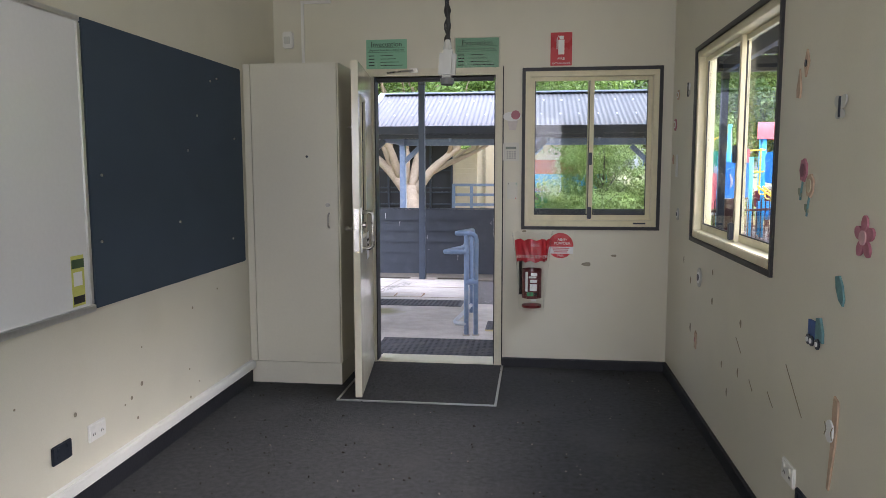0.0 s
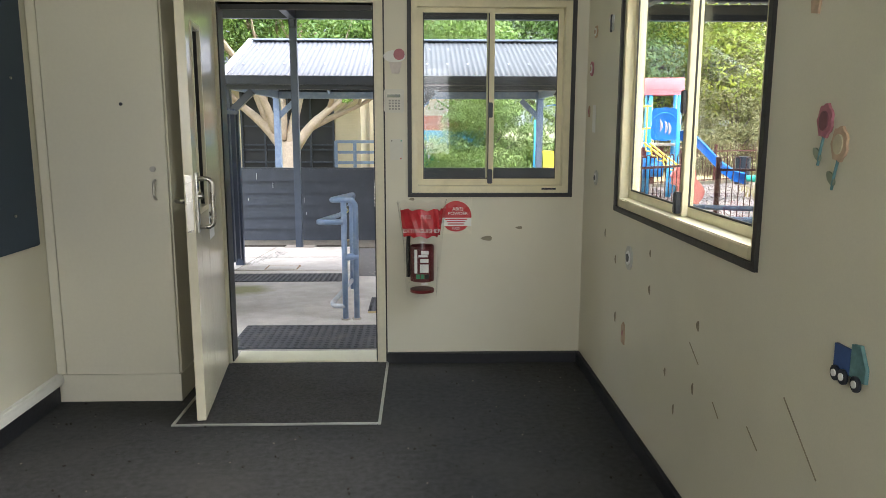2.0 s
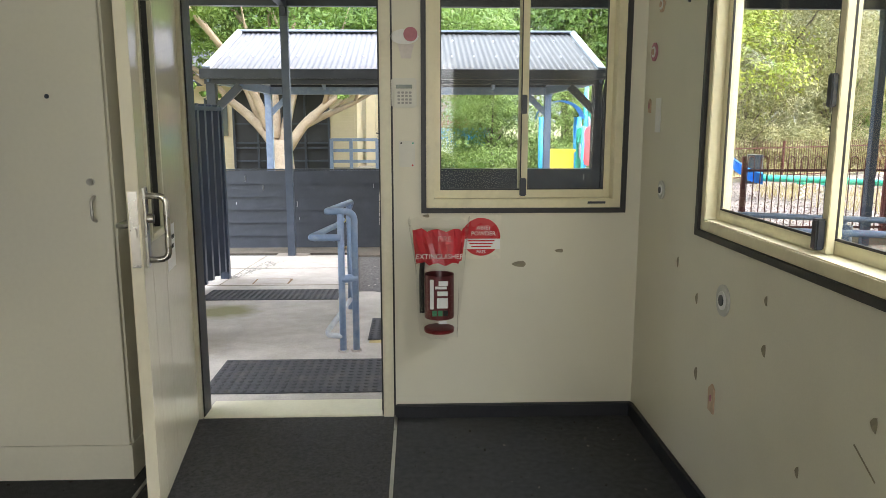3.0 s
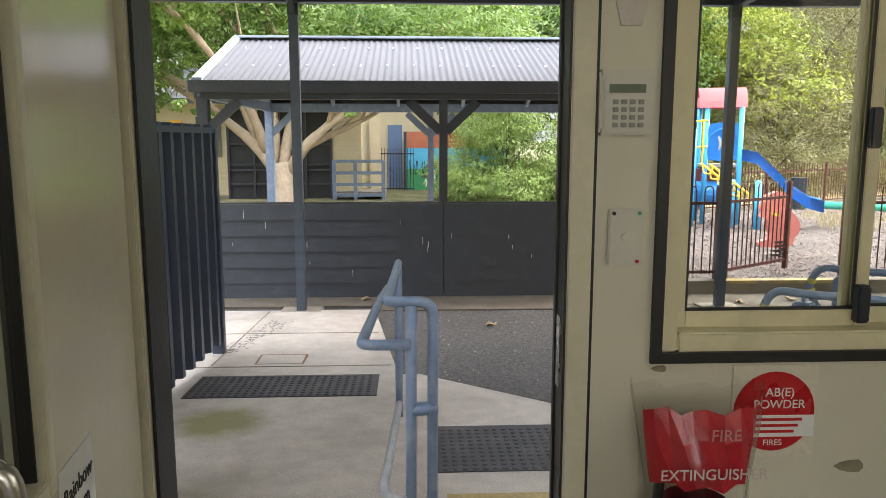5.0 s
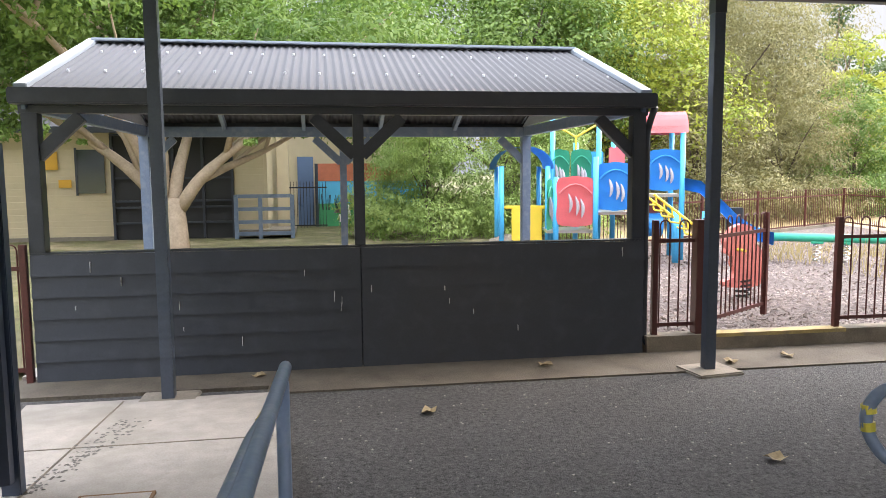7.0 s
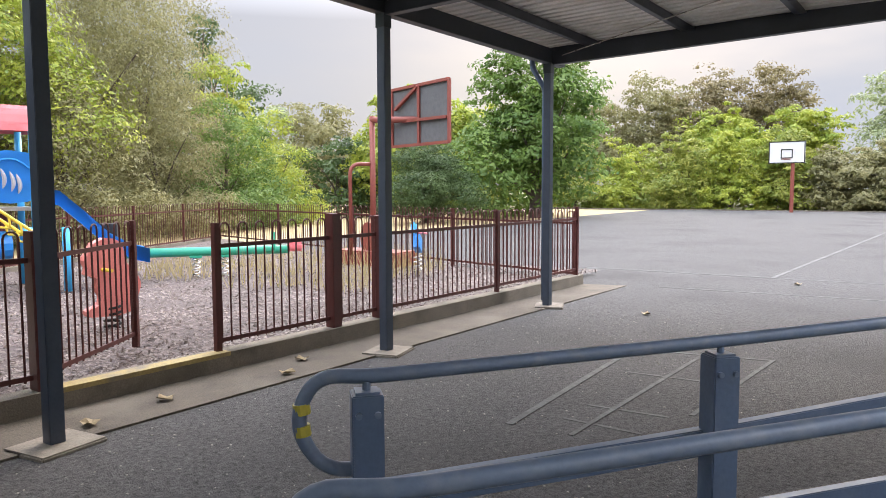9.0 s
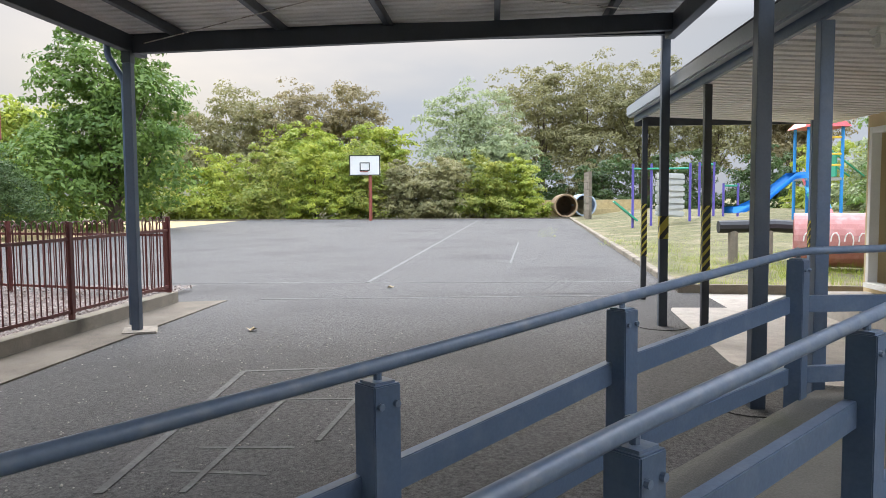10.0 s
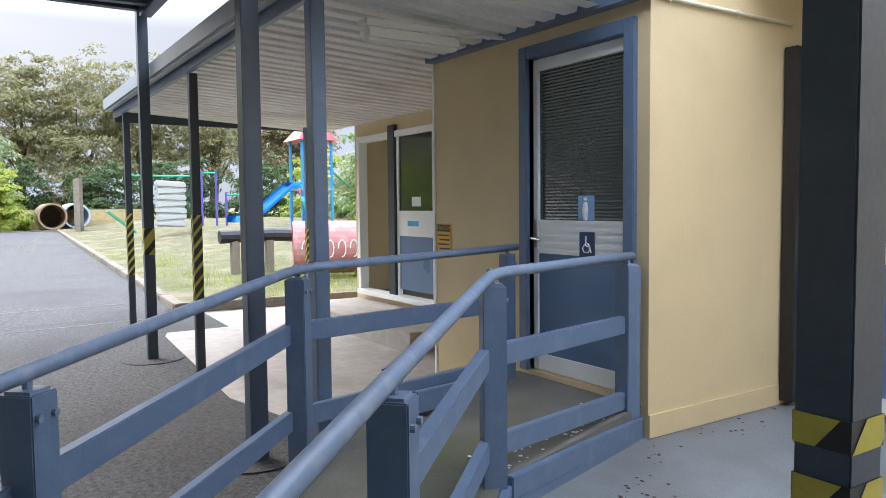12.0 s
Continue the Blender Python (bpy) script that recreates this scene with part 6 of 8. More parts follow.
# ---- house beyond the lawn ----
ho = tagged(new("house"), "buff weatherboard house with near-black slab standing for the shade inside the porch", "house")
HX0, HX1, HXS, HY = -10.0, -1.9, -5.75, 25.1
part("core", B(HX0, HX1, HY + 0.1, HY + 5, -0.4, 2.5), WEATHERBOARD, ho)
for k in range(17):
    z = -0.28 + 0.162 * k
    part("weatherboard", boxm(pose((HX0 + HXS) / 2, HY + 0.06, z + 0.08, 7), HXS - HX0, 0.03, 0.17), WEATHERBOARD, ho)
    part("weatherboard", boxm(pose(-2.35, HY + 0.06, z + 0.08, 7), 0.75, 0.03, 0.17), WEATHERBOARD, ho)
# flat near-black slab, the porch's inner shade put into its colour
part("porch_void", B(HXS, -2.75, HY + 0.101 - 0.06, HY + 0.12, -0.3, 2.4), mat("porch_shade_colour", (0.035, 0.035, 0.035), 0.9), ho, "near-black slab standing for the shade inside the porch")
for k in range(5):
    x = HXS + 0.03 + k * 0.735
    part("screen_post", B(x - 0.03, x + 0.03, HY - 0.03, HY + 0.03, -0.3, 2.4), SLATE, ho)
for z in (0.1, 0.5, 0.66, 1.25, 2.35):
    part("screen_rail", B(HXS, -2.75, HY - 0.02, HY + 0.02, z, z + 0.05), SLATE, ho)
part("window", B(-6.55, -5.9, HY - 0.01, HY + 0.03, 0.9, 2.0), TINTGLASS, ho)
part("window_frame", B(-6.6, -6.55, HY - 0.02, HY + 0.03, 0.85, 2.05), SLATE, ho)
part("roof", boxm(pose(-6.0, HY + 1.3, 3.05, 20), 8.8, 3.6, 0.06), ZINC, ho)
part("eave_board", B(HX0 - 0.2, HX1 + 0.2, HY - 0.45, HY - 0.4, 2.4, 2.55), SLATE, ho)
part("notice", B(-7.35, -7.0, HY - 0.02, HY, 1.5, 1.95), EMBER, ho, "orange warning notice")
part("notice", B(-7.0, -6.7, HY - 0.02, HY, 1.05, 1.25), EMBER, ho, "small orange notice")
part("notice", B(-7.7, -7.3, HY - 0.02, HY, 1.0, 1.2), WHITEPAINT, ho, "small white notice")
part("base_board", B(HX0, HXS, HY - 0.03, HY + 0.03, -0.4, -0.2), TIMBER, ho)
pr = thing("porch_balustrade", -1.95, 24.6, -0.33, "pale blue timber balustrade on a low deck", "balustrade")
for x in (-0.7, -0.1, 0.7):
    part("post", B(x - 0.05, x + 0.05, -0.05, 0.05, 0, 1.15), RAILBLUE, pr)
for z in (0.12, 0.42, 0.75, 1.08):
    part("rail", B(-0.7, 0.7, -0.02, 0.02, z, z + 0.09), RAILBLUE, pr)
part("deck", B(-0.75, 0.75, 0.05, 1.4, 0.1, 0.25), TIMBER, pr)
an = tagged(new("annexe"), "pale rendered annexe with blue door beyond a black gate", "house")
part("wall", B(-2.2, 3.2, 29.4, 31, -0.4, 2.8), WEATHERBOARD, an)
part("door", B(-1.25, -0.75, 29.33, 29.4, -0.3, 1.9), DOORBLUE, an)
part("column", B(-1.75, -1.45, 27.5, 27.8, -0.3, 2.4), WEATHERBOARD, an)
part("column", B(-2.35, -2.1, 27.0, 27.3, -0.3, 2.4), WEATHERBOARD, an)
ga = thing("black_gate", -1.0, 28.0, -0.33, "black bar gate between house and mural", "gate")
for k in range(14):
    part("bar", B(-0.62 + 0.095 * k, -0.605 + 0.095 * k, -0.008, 0.008, 0.05, 1.45), BLACKTRIM, ga)
for z in (0.1, 1.25):
    part("rail", B(-0.64, 0.66, -0.015, 0.015, z, z + 0.04), BLACKTRIM, ga)
mu = thing("mural", 0.6, 28.7, -0.33, "painted mural of sky, grass and toadstools on sheeting", "mural")
part("sky_field", B(-1.2, 2.2, 0, 0.05, 0.0, 1.55), MURALSKY, mu)
part("hill_field", B(-1.2, 0.55, -0.012, -0.001, 0.0, 0.75), MURALGREEN, mu)
part("hill_field", B(0.55, 2.2, -0.012, -0.001, 0.0, 0.45), MURALGREEN, mu)
part("top_field", B(-1.2, 2.2, -0.012, 0.06, 1.45, 2.0), MURALRED, mu, "red-brown painted top band")
for x, z, r in ((-0.25, 0.78, 0.3), (-0.55, 0.45, 0.17), (0.12, 0.5, 0.15)):
    part("toadstool", boxm(pose(x, -0.02, z - r, 0), 0.07, 0.012, r * 1.5), WHITEPAINT, mu)
    c = [(x + r * math.cos(a * math.pi / 8), z + r * 0.8 * math.sin(a * math.pi / 8)) for a in range(9)]
    bm = bmesh.new()
    bm.faces.new([bm.verts.new((p, -0.03, q)) for p, q in c])
    bmesh.ops.solidify(bm, geom=bm.faces[:], thickness=0.01)
    part("toadstool", bm, MURALPURPLE, mu)
rng = random.Random(2)
for k in range(40):
    x = -1.15 + 3.3 * rng.random()
    part("grass_stroke", beam((x, -0.02, 0.55), (x + rng.uniform(-0.06, 0.06), -0.02, 0.8 + 0.3 * rng.random()), 0.008, 0.02), BLACKTRIM, mu)
part("frame_post", B(-1.3, -1.2, -0.04, 0.05, 0, 2.0), SLATE, mu)
log = thing("log", 2.95, 18.6, -0.2, "short grey weathered log on the mulch", "log")
part("bole", tube([(-0.3, 0.1, 0.1), (0, 0, 0.16), (0.3, -0.05, 0.12)], [0.2, 0.24, 0.19], 10), TIMBER, log)

# ---- playground by the shelter ----
SLOTPALE = mat("pale_panel_inlay", (0.42, 0.4, 0.42), 0.5, var=0.2)


def play_panel(name, m, w, h, material, parent):
    """A moulded panel with a scalloped edge and curved slots."""
    pts = []
    for k in range(40):
        a = 2 * math.pi * k / 40
        c, s = math.cos(a), math.sin(a)
        q = 0.5 * (abs(c) ** 8 + abs(s) ** 8) ** (-1 / 8)
        q *= 1 - 0.05 * (0.5 + 0.5 * math.cos(6 * a))
        pts.append((w * q * c, h * q * s))
    bm = bmesh.new()
    bm.faces.new([bm.verts.new(m @ Vector((x, 0, z))) for x, z in pts])
    bmesh.ops.solidify(bm, geom=bm.faces[:], thickness=0.04)
    ob = part(name, bm, material, parent)
    for s, b in ((-1, 0.2), (0.15, 0.02), (1, -0.14)):
        cur = [m @ Vector((w * (0.16 * s + 0.05 * math.sin(k * 0.6)), -0.03, h * (-0.28 + b * 0.3 + 0.09 * k * 0.7))) for k in range(7)]
        part("slot", tube(cur, [0.006, 0.022, 0.03, 0.032, 0.03, 0.022, 0.006], 6), SLOTPALE, ob)
    part("rib", tube([m @ Vector((w * (-0.42 + 0.14 * k), -0.024, h * (0.34 - 0.02 * (k - 3) ** 2))) for k in range(7)], 0.014, 6), material, ob)
    return ob


pg = tagged(new("play_structure"), "blue steel play structure with moulded panels, red roof and slide", "playground")
GZ = -0.26


def pipe(a, b, r=0.05, material=PLAYSKY, name="post"):
    return part(name, tube([a, b], r, 10), material, pg, smooth=True)


# low end with blue arch and yellow panel
for x, y in ((2.8, 18.5), (3.62, 18.3), (2.95, 19.5), (3.75, 19.3)):
    pipe((x, y, GZ), (x, y, 1.45))
arch = [(2.7 + 0.5 - 0.52 * math.cos(k * math.pi / 10), 0, 1.4 + 0.42 * math.sin(k * math.pi / 10)) for k in range(11)]
bm = bmesh.new()
va = [bm.verts.new((x, 18.35 - 0.22 * (x - 3.2), z)) for x, _, z in arch]
vb = [bm.verts.new((x + 0.15, 19.55 - 0.22 * (x - 3.2), z)) for x, _, z in arch]
for k in range(10):
    bm.faces.new((va[k], va[k + 1], vb[k + 1], vb[k]))
bmesh.ops.solidify(bm, geom=bm.faces[:], thickness=0.09)
part("arch_roof", bm, PLAYBLUE, pg, "moulded blue arch roof", True)
part("yellow_panel", boxm(pose(3.25, 18.38, 0.38, 0, 0, -12), 0.56, 0.05, 0.62, 0.02), PLAYYELLOW, pg, "yellow moulded panel")
part("yellow_rail", boxm(pose(3.23, 18.4, 0.7, 0, 0, -12), 0.78, 0.06, 0.06, 0.015), PLAYYELLOW, pg)
# middle deck
for x, y, t in ((3.62, 17.8, 1.25), (4.28, 17.6, 1.6), (4.95, 17.5, 1.6), (3.9, 18.9, 2.4), (4.75, 18.7, 2.4), (4.4, 19.0, 1.9), (5.0, 18.6, 1.9)):
    pipe((x, y, GZ), (x, y, t))
part("deck", boxm(pose(3.95, 18.2, 0.28, 0, 0, -12), 0.8, 0.9, 0.05), ALU, pg, "grey steel deck")
part("deck", boxm(pose(4.6, 18.1, 0.6, 0, 0, -12), 0.8, 0.9, 0.05), ALU, pg, "grey steel deck")
play_panel("pink_panel", pose(3.93, 17.68, 0.82, 0, 0, -12), 0.66, 0.9, PLAYRED, pg)
play_panel("blue_panel", pose(4.62, 17.55, 1.08, 0, 0, -12), 0.64, 0.86, PLAYBLUE, pg)
play_panel("green_panel", pose(4.02, 18.85, 1.35, 0, 0, -12), 0.4, 0.85, PLAYGREEN, pg)
play_panel("green_panel", pose(4.42, 18.75, 1.35, 0, 0, -12), 0.4, 0.85, PLAYGREEN, pg)
play_panel("green_panel", pose(3.58, 18.05, 0.75, 0, 0, 60), 0.5, 0.95, PLAYGREEN, pg)
part("blue_board", boxm(pose(4.6, 18.9, 1.45, 0, 0, -12), 0.6, 0.04, 0.55, 0.01), PLAYSKY, pg)
part("red_board", boxm(pose(5.05, 18.55, 1.55, 0, 0, -12), 0.3, 0.05, 0.5, 0.02), PLAYRED, pg)
for s in (-1, 1):
    part("yellow_crossbar", tube([(4.33, 18.8, 2.0), (4.33 + 0.42 * s, 18.8 - 0.1 * s, 2.25)], 0.02, 8), PLAYYELLOW, pg)
part("yellow_crossbar", tube([(4.33, 18.8, 1.7), (4.33, 18.8, 2.0)], 0.02, 8), PLAYYELLOW, pg)
# tower with red barrel roof
for x, y in ((5.32, 17.85), (5.92, 17.65), (5.45, 18.55), (6.05, 18.35)):
    pipe((x, y, GZ), (x, y, 2.05))
roofp = [(-0.42 * math.cos(math.pi * k / 10), 0.4 * math.sin(math.pi * k / 10)) for k in range(11)]
bm = bmesh.new()
Mr = pose(5.68, 18.1, 2.02, 0, 0, -16)
va = [bm.verts.new(Mr @ Vector((-0.44, p, z))) for p, z in roofp]
vb = [bm.verts.new(Mr @ Vector((0.44, p, z))) for p, z in roofp]
for k in range(10):
    bm.faces.new((va[k], va[k + 1], vb[k + 1], vb[k]))
bmesh.ops.solidify(bm, geom=bm.faces[:], thickness=0.05)
part("barrel_roof", bm, PLAYRED, pg, "faded red barrel roof", True)
part("roof_end", boxm(Mr @ pose(-0.4, 0, 0.12), 0.04, 0.66, 0.22, 0.02), PLAYRED, pg)
part("deck", boxm(pose(5.68, 18.1, 0.9, 0, 0, -16), 0.72, 0.75, 0.05), ALU, pg, "grey steel deck")
play_panel("blue_panel", pose(5.62, 17.72, 1.36, 0, 0, -16), 0.6, 0.76, PLAYBLUE, pg)
# slide
sp = [(6.05, 17.85, 0.98), (6.3, 17.7, 0.92), (6.55, 17.5, 0.62), (6.8, 17.3, 0.3), (7.05, 17.1, 0.1), (7.25, 16.95, 0.04)]
bm = bmesh.new()
prof = ((-0.27, 0.24), (-0.25, 0.02), (0.25, 0.02), (0.27, 0.24))
rings = []
for p in sp:
    rings.append([bm.verts.new((p[0] + 0.4 * u, p[1] + 0.9 * u, p[2] + w)) for u, w in prof])
for a, b in zip(rings, rings[1:]):
    for k in range(3):
        bm.faces.new((a[k], a[k + 1], b[k + 1], b[k]))
bmesh.ops.solidify(bm, geom=bm.faces[:], thickness=0.03)
part("slide", bm, PLAYBLUE, pg, "moulded blue slide", True)
# yellow ladder bridge
for off in (0.0, 0.42):
    part("ladder_rail", tube([(5.05, 17.35 - off, 0.95), (5.75, 17.2 - off, 0.4)], 0.022, 8), PLAYYELLOW, pg)
for k in range(6):
    x, z = 5.08 + 0.13 * k, 0.93 - 0.103 * k
    part("rung", tube(rounded([(x, 17.34 - 0.03 * k, z), (x + 0.02, 17.34 - 0.03 * k, z - 0.16), (x + 0.02, 16.92 - 0.03 * k, z - 0.16), (x, 16.92 - 0.03 * k, z)], 0.06), 0.016, 6), PLAYYELLOW, pg)
for x, y in ((5.62, 17.25), (5.95, 16.85)):
    pipe((x, y, GZ), (x, y, 0.65), 0.06)
for k in range(7):
    part("net_cord", tube([(5.0, 17.9, 1.05 + 0.09 * k), (5.32, 17.9, 1.05 + 0.09 * k)], 0.006, 5), PLAYGREEN, pg)
for z in (1.25, 1.75):
    part("yellow_rail", tube([(4.95, 17.6, z), (5.32, 17.8, z + 0.02)], 0.02, 8), PLAYYELLOW, pg)
part("yellow_rail", tube([(5.2, 17.7, 0.95), (5.2, 17.7, 1.8)], 0.02, 8), PLAYYELLOW, pg)
part("red_climber", boxm(pose(5.5, 18.2, 0.62, 0, 0, -16), 0.5, 0.05, 0.4, 0.02), mat("dull_red_plastic", (0.25, 0.05, 0.05), 0.5), pg)
part("blue_drum", tube([(5.3, 18.2, 0.35), (5.75, 18.1, 0.35)], 0.22, 14), PLAYBLUE, pg)

# spring riders and seesaw
sh1 = thing("spring_rider", 4.75, 13.7, -0.26, "faded red seahorse-shaped spring rider", "spring rider")
c = [(-0.08, 0.82), (0.06, 0.8), (0.13, 0.68), (0.12, 0.57), (0.22, 0.48), (0.31, 0.34), (0.27, 0.2), (0.2, 0.14), (0.22, 0.05), (0.05, 0.01), (-0.28, 0.03), (-0.3, 0.1),
     (-0.16, 0.14), (-0.12, 0.22), (-0.2, 0.32), (-0.16, 0.42), (-0.3, 0.46), (-0.26, 0.52), (-0.31, 0.6), (-0.2, 0.77)][::-1]
c = [(p[0], p[1]) for p in rounded([(x, z, 0) for x, z in c] , 0.06, 2)]
nc = len(c)
bm = bmesh.new()
va = [bm.verts.new((x, -0.05, z + 0.12)) for x, z in c]
vb = [bm.verts.new((x, 0.05, z + 0.12)) for x, z in c]
bm.faces.new(va)
bm.faces.new(vb[::-1])
for k in range(nc):
    bm.faces.new((va[k], vb[k], vb[(k + 1) % nc], va[(k + 1) % nc]))
part("body", bm, CORAL, sh1)
part("spring", tube([(0.08 * math.cos(k * 0.9), 0.08 * math.sin(k * 0.9), 0.0 + 0.0085 * k) for k in range(30)], 0.014, 6), BLACKTRIM, sh1)
part("handle", tube([(-0.12, -0.22, 0.62), (-0.12, 0.22, 0.62)], 0.018, 8), PLAYYELLOW, sh1)
ss = thing("seesaw", 8.2, 16.7, -0.26, "green steel seesaw beam on springs", "seesaw", rz=-34)
part("beam", tube([(-1.3, 0, 0.42), (1.3, 0, 0.42)], 0.075, 12), PLAYGREEN, ss, smooth=True)
for x in (-0.2, 0.25):
    part("spring", tube([(x + 0.06 * math.cos(k * 0.9), 0.06 * math.sin(k * 0.9), 0.012 * k) for k in range(28)], 0.013, 6), STEEL, ss)
    part("saddle", boxm(pose(x, 0, 0.34), 0.2, 0.16, 0.04, 0.01), PLAYGREEN, ss)
part("seat", boxm(pose(1.42, 0, 0.46), 0.3, 0.2, 0.16, 0.05), PLAYRED, ss, "pink-red seat end")
part("handle", tube(rounded([(1.05, -0.15, 0.72), (1.05, -0.15, 0.42), (1.05, 0.15, 0.42), (1.05, 0.15, 0.72)], 0.08), 0.016, 8), PLAYGREEN, ss)
rd = thing("spring_rider", 10.6, 14.2, -0.26, "small blue and red spring rider", "spring rider")
part("body", boxm(pose(0, 0, 0.5, 0, 20, 30), 0.5, 0.12, 0.34, 0.06), PLAYBLUE, rd)
part("head", boxm(pose(-0.1, 0, 0.75, 0, 20, 30), 0.2, 0.1, 0.22, 0.04), PLAYSKY, rd)
part("handle", tube([(0, -0.2, 0.68), (0, 0.2, 0.68)], 0.016, 8), PLAYRED, rd)
part("spring", tube([(0.07 * math.cos(k * 0.9), 0.07 * math.sin(k * 0.9), 0.011 * k) for k in range(28)], 0.013, 6), STEEL, rd)

# red portable basketball tower seen from behind
bt = thing("basketball_tower", 11.3, 15.8, -0.3, "faded red wheeled basketball tower with grey backboard", "basketball hoop")
part("mast", tube([(0, 0, 0.3), (0, 0, 2.85)], 0.055, 10), REDMETAL, bt, smooth=True)
part("arm", tube([(0, 0, 2.78), (-0.1, -0.6, 2.74), (-0.16, -1.25, 2.72)], [0.06, 0.06, 0.04], 10), REDMETAL, bt, smooth=True)
part("hoop_frame", tube(rounded([(-0.36, 0.25, 0.2), (-0.36, 0.25, 1.95), (0, 0, 1.95)], 0.2), 0.035, 8), REDMETAL, bt, smooth=True)
Mb = pose(-0.2, -1.3, 2.78, 0, 0, -109)
part("backboard", boxm(Mb, 1.8, 0.03, 1.04, 0.004), mat("weathered_grey_board", (0.13, 0.13, 0.13), 0.8, var=0.25, scale=12), bt, "weathered grey backboard")
for a, b in (((-0.9, -0.03, 0.52), (0.9, -0.03, 0.52)), ((-0.9, -0.03, -0.52), (0.9, -0.03, -0.52)), ((-0.9, -0.03, -0.52), (-0.9, -0.03, 0.52)), ((0.9, -0.03, -0.52), (0.9, -0.03, 0.52)), ((0, -0.04, -0.52), (0, -0.04, 0.52)), ((-0.5, -0.06, -0.08), (0.85, -0.04, -0.1)), ((0, -0.06, 0.5), (-0.75, -0.06, 0.15))):
    part("frame_bar", beam(Mb @ Vector(a), Mb @ Vector(b), 0.05, 0.05), REDMETAL, bt)
part("wheel", tube([(-0.1, 0.05, 0.55), (0.05, 0.0, 0.55)], 0.3, 16), REDMETAL, bt)
part("base", boxm(pose(0.0, 0, 0.16), 0.7, 1.6, 0.3, 0.03), REDMETAL, bt)
bt2 = thing("litter_bin", 8.9, 20.9, -0.26, "dark slim litter bin by the far fence", "bin")
part("body", tube([(0, 0, 0), (0, 0, 0.75)], 0.2, 12), DARKPLASTIC, bt2)

# white backboard beyond the court
wbk = thing("basketball_hoop", 44.5, 14.6, gz(44.5), "white basketball backboard on a rusty steel pole", "basketball hoop")
part("pole", tube([(0, -0.3, 0), (0, -0.3, 3.2)], 0.1, 8), REDMETAL, wbk)
part("backboard", B(-0.1, -0.02, -0.92, 0.92, 2.68, 3.88, 0.01), WHITEPAINT, wbk, "white painted board")
for bm in (B(-0.12, -0.1, -0.92, 0.92, 3.83, 3.88), B(-0.12, -0.1, -0.92, 0.92, 2.68, 2.73), B(-0.12, -0.1, -0.92, -0.87, 2.73, 3.83), B(-0.12, -0.1, 0.87, 0.92, 2.73, 3.83),
           B(-0.12, -0.1, -0.3, 0.3, 3.4, 3.45), B(-0.12, -0.1, -0.3, 0.3, 2.95, 3.0), B(-0.12, -0.1, -0.3, -0.25, 3.0, 3.4), B(-0.12, -0.1, 0.25, 0.3, 3.0, 3.4)):
    part("marking", bm, BLACKTRIM, wbk, "black painted line")
part("rim", tube([(-0.35 + 0.23 * math.cos(k * 0.45), 0.23 * math.sin(k * 0.45), 2.9) for k in range(15)], 0.02, 6), REDMETAL, wbk)

# block wall, pipes, kerb, lines
bw = thing("block_wall", 44.0, 1.6, gz(44) - 0.05, "grey concrete block wall seen end-on", "wall")
for k in range(14):
    part("block", B(-1.2, 1.2, -0.08, 0.08, 0.2 * k, 0.2 * k + 0.19, 0.008), CONCDARK, bw)
for x, y, mt in ((51, 2.3, mat("tan_concrete", (0.34, 0.24, 0.15), 0.9, var=0.2)), (52.5, 0.9, mat("painted_pipe", (0.42, 0.5, 0.6), 0.7))):
    pp = thing("concrete_pipe", x, y, gz(x), "large concrete play pipe lying on sand", "pipe")
    bm = bmesh.new()
    for ro2 in (0.76, 0.66):
        for xx in (-1.6, 1.6):
            [bm.verts.new((xx, ro2 * math.cos(k * math.pi / 12), 0.74 + ro2 * math.sin(k * math.pi / 12))) for k in range(24)]
    bm.verts.ensure_lookup_table()
    v = bm.verts
    for k in range(24):
        j = (k + 1) % 24
        for a, b in ((0, 24), (72, 48), (48, 0), (24, 72)):
            bm.faces.new((v[a + k], v[a + j], v[b + j], v[b + k]))
    part("barrel", bm, mt, pp, smooth=False)
    part("end_wall", tube([(1.3, 0, 0.74), (1.4, 0, 0.74)], 0.67, 24), CONCDARK, pp, "dirt closing the far end")
structure("sand_mound", boxm(pose(55.2, 0.6, gz(51) + 0.1), 4.5, 9, 2.0, 0.6), DRYGRASS, "low mound of pale sand", "ground")
for k in range(28):
    x0, x1 = 12.5 + k * 1.2, 12.5 + (k + 1) * 1.2 - 0.015
    ya, yb = 4.1 - 1.75 * (x0 - 12.5) / 34, 4.1 - 1.75 * (x1 - 12.5) / 34
    structure("kerb_block", beam((x0, ya, gz(x0) + 0.03), (x1, yb, gz(x1) + 0.03), 0.16, 0.14, 0.012), CONCDARK, "weathered kerb block between asphalt and lawn", "kerb")
structure("kerb_far", beam((46.4, 2.4, gz(46)), (46.4, 33, gz(46)), 0.2, 0.12), CONCDARK, "low concrete kerb at the court's far edge", "kerb")


def court_line(a, b, w=0.06, up=0.001):
    structure("court_line", beam((*a, gz(a[0]) + up), (*b, gz(b[0]) + up), w, 0.004), LINEPAINT, "faded pale painted court line", "marking")


court_line((13.5, 9.1), (44, 7.9), 0.07, 0.004)
court_line((11.5, 10.3), (12.0, 4.6))
court_line((13.4, 12.5), (13.7, 4.6))
court_line((24.0, 6.2), (17.0, 6.6), 0.04)
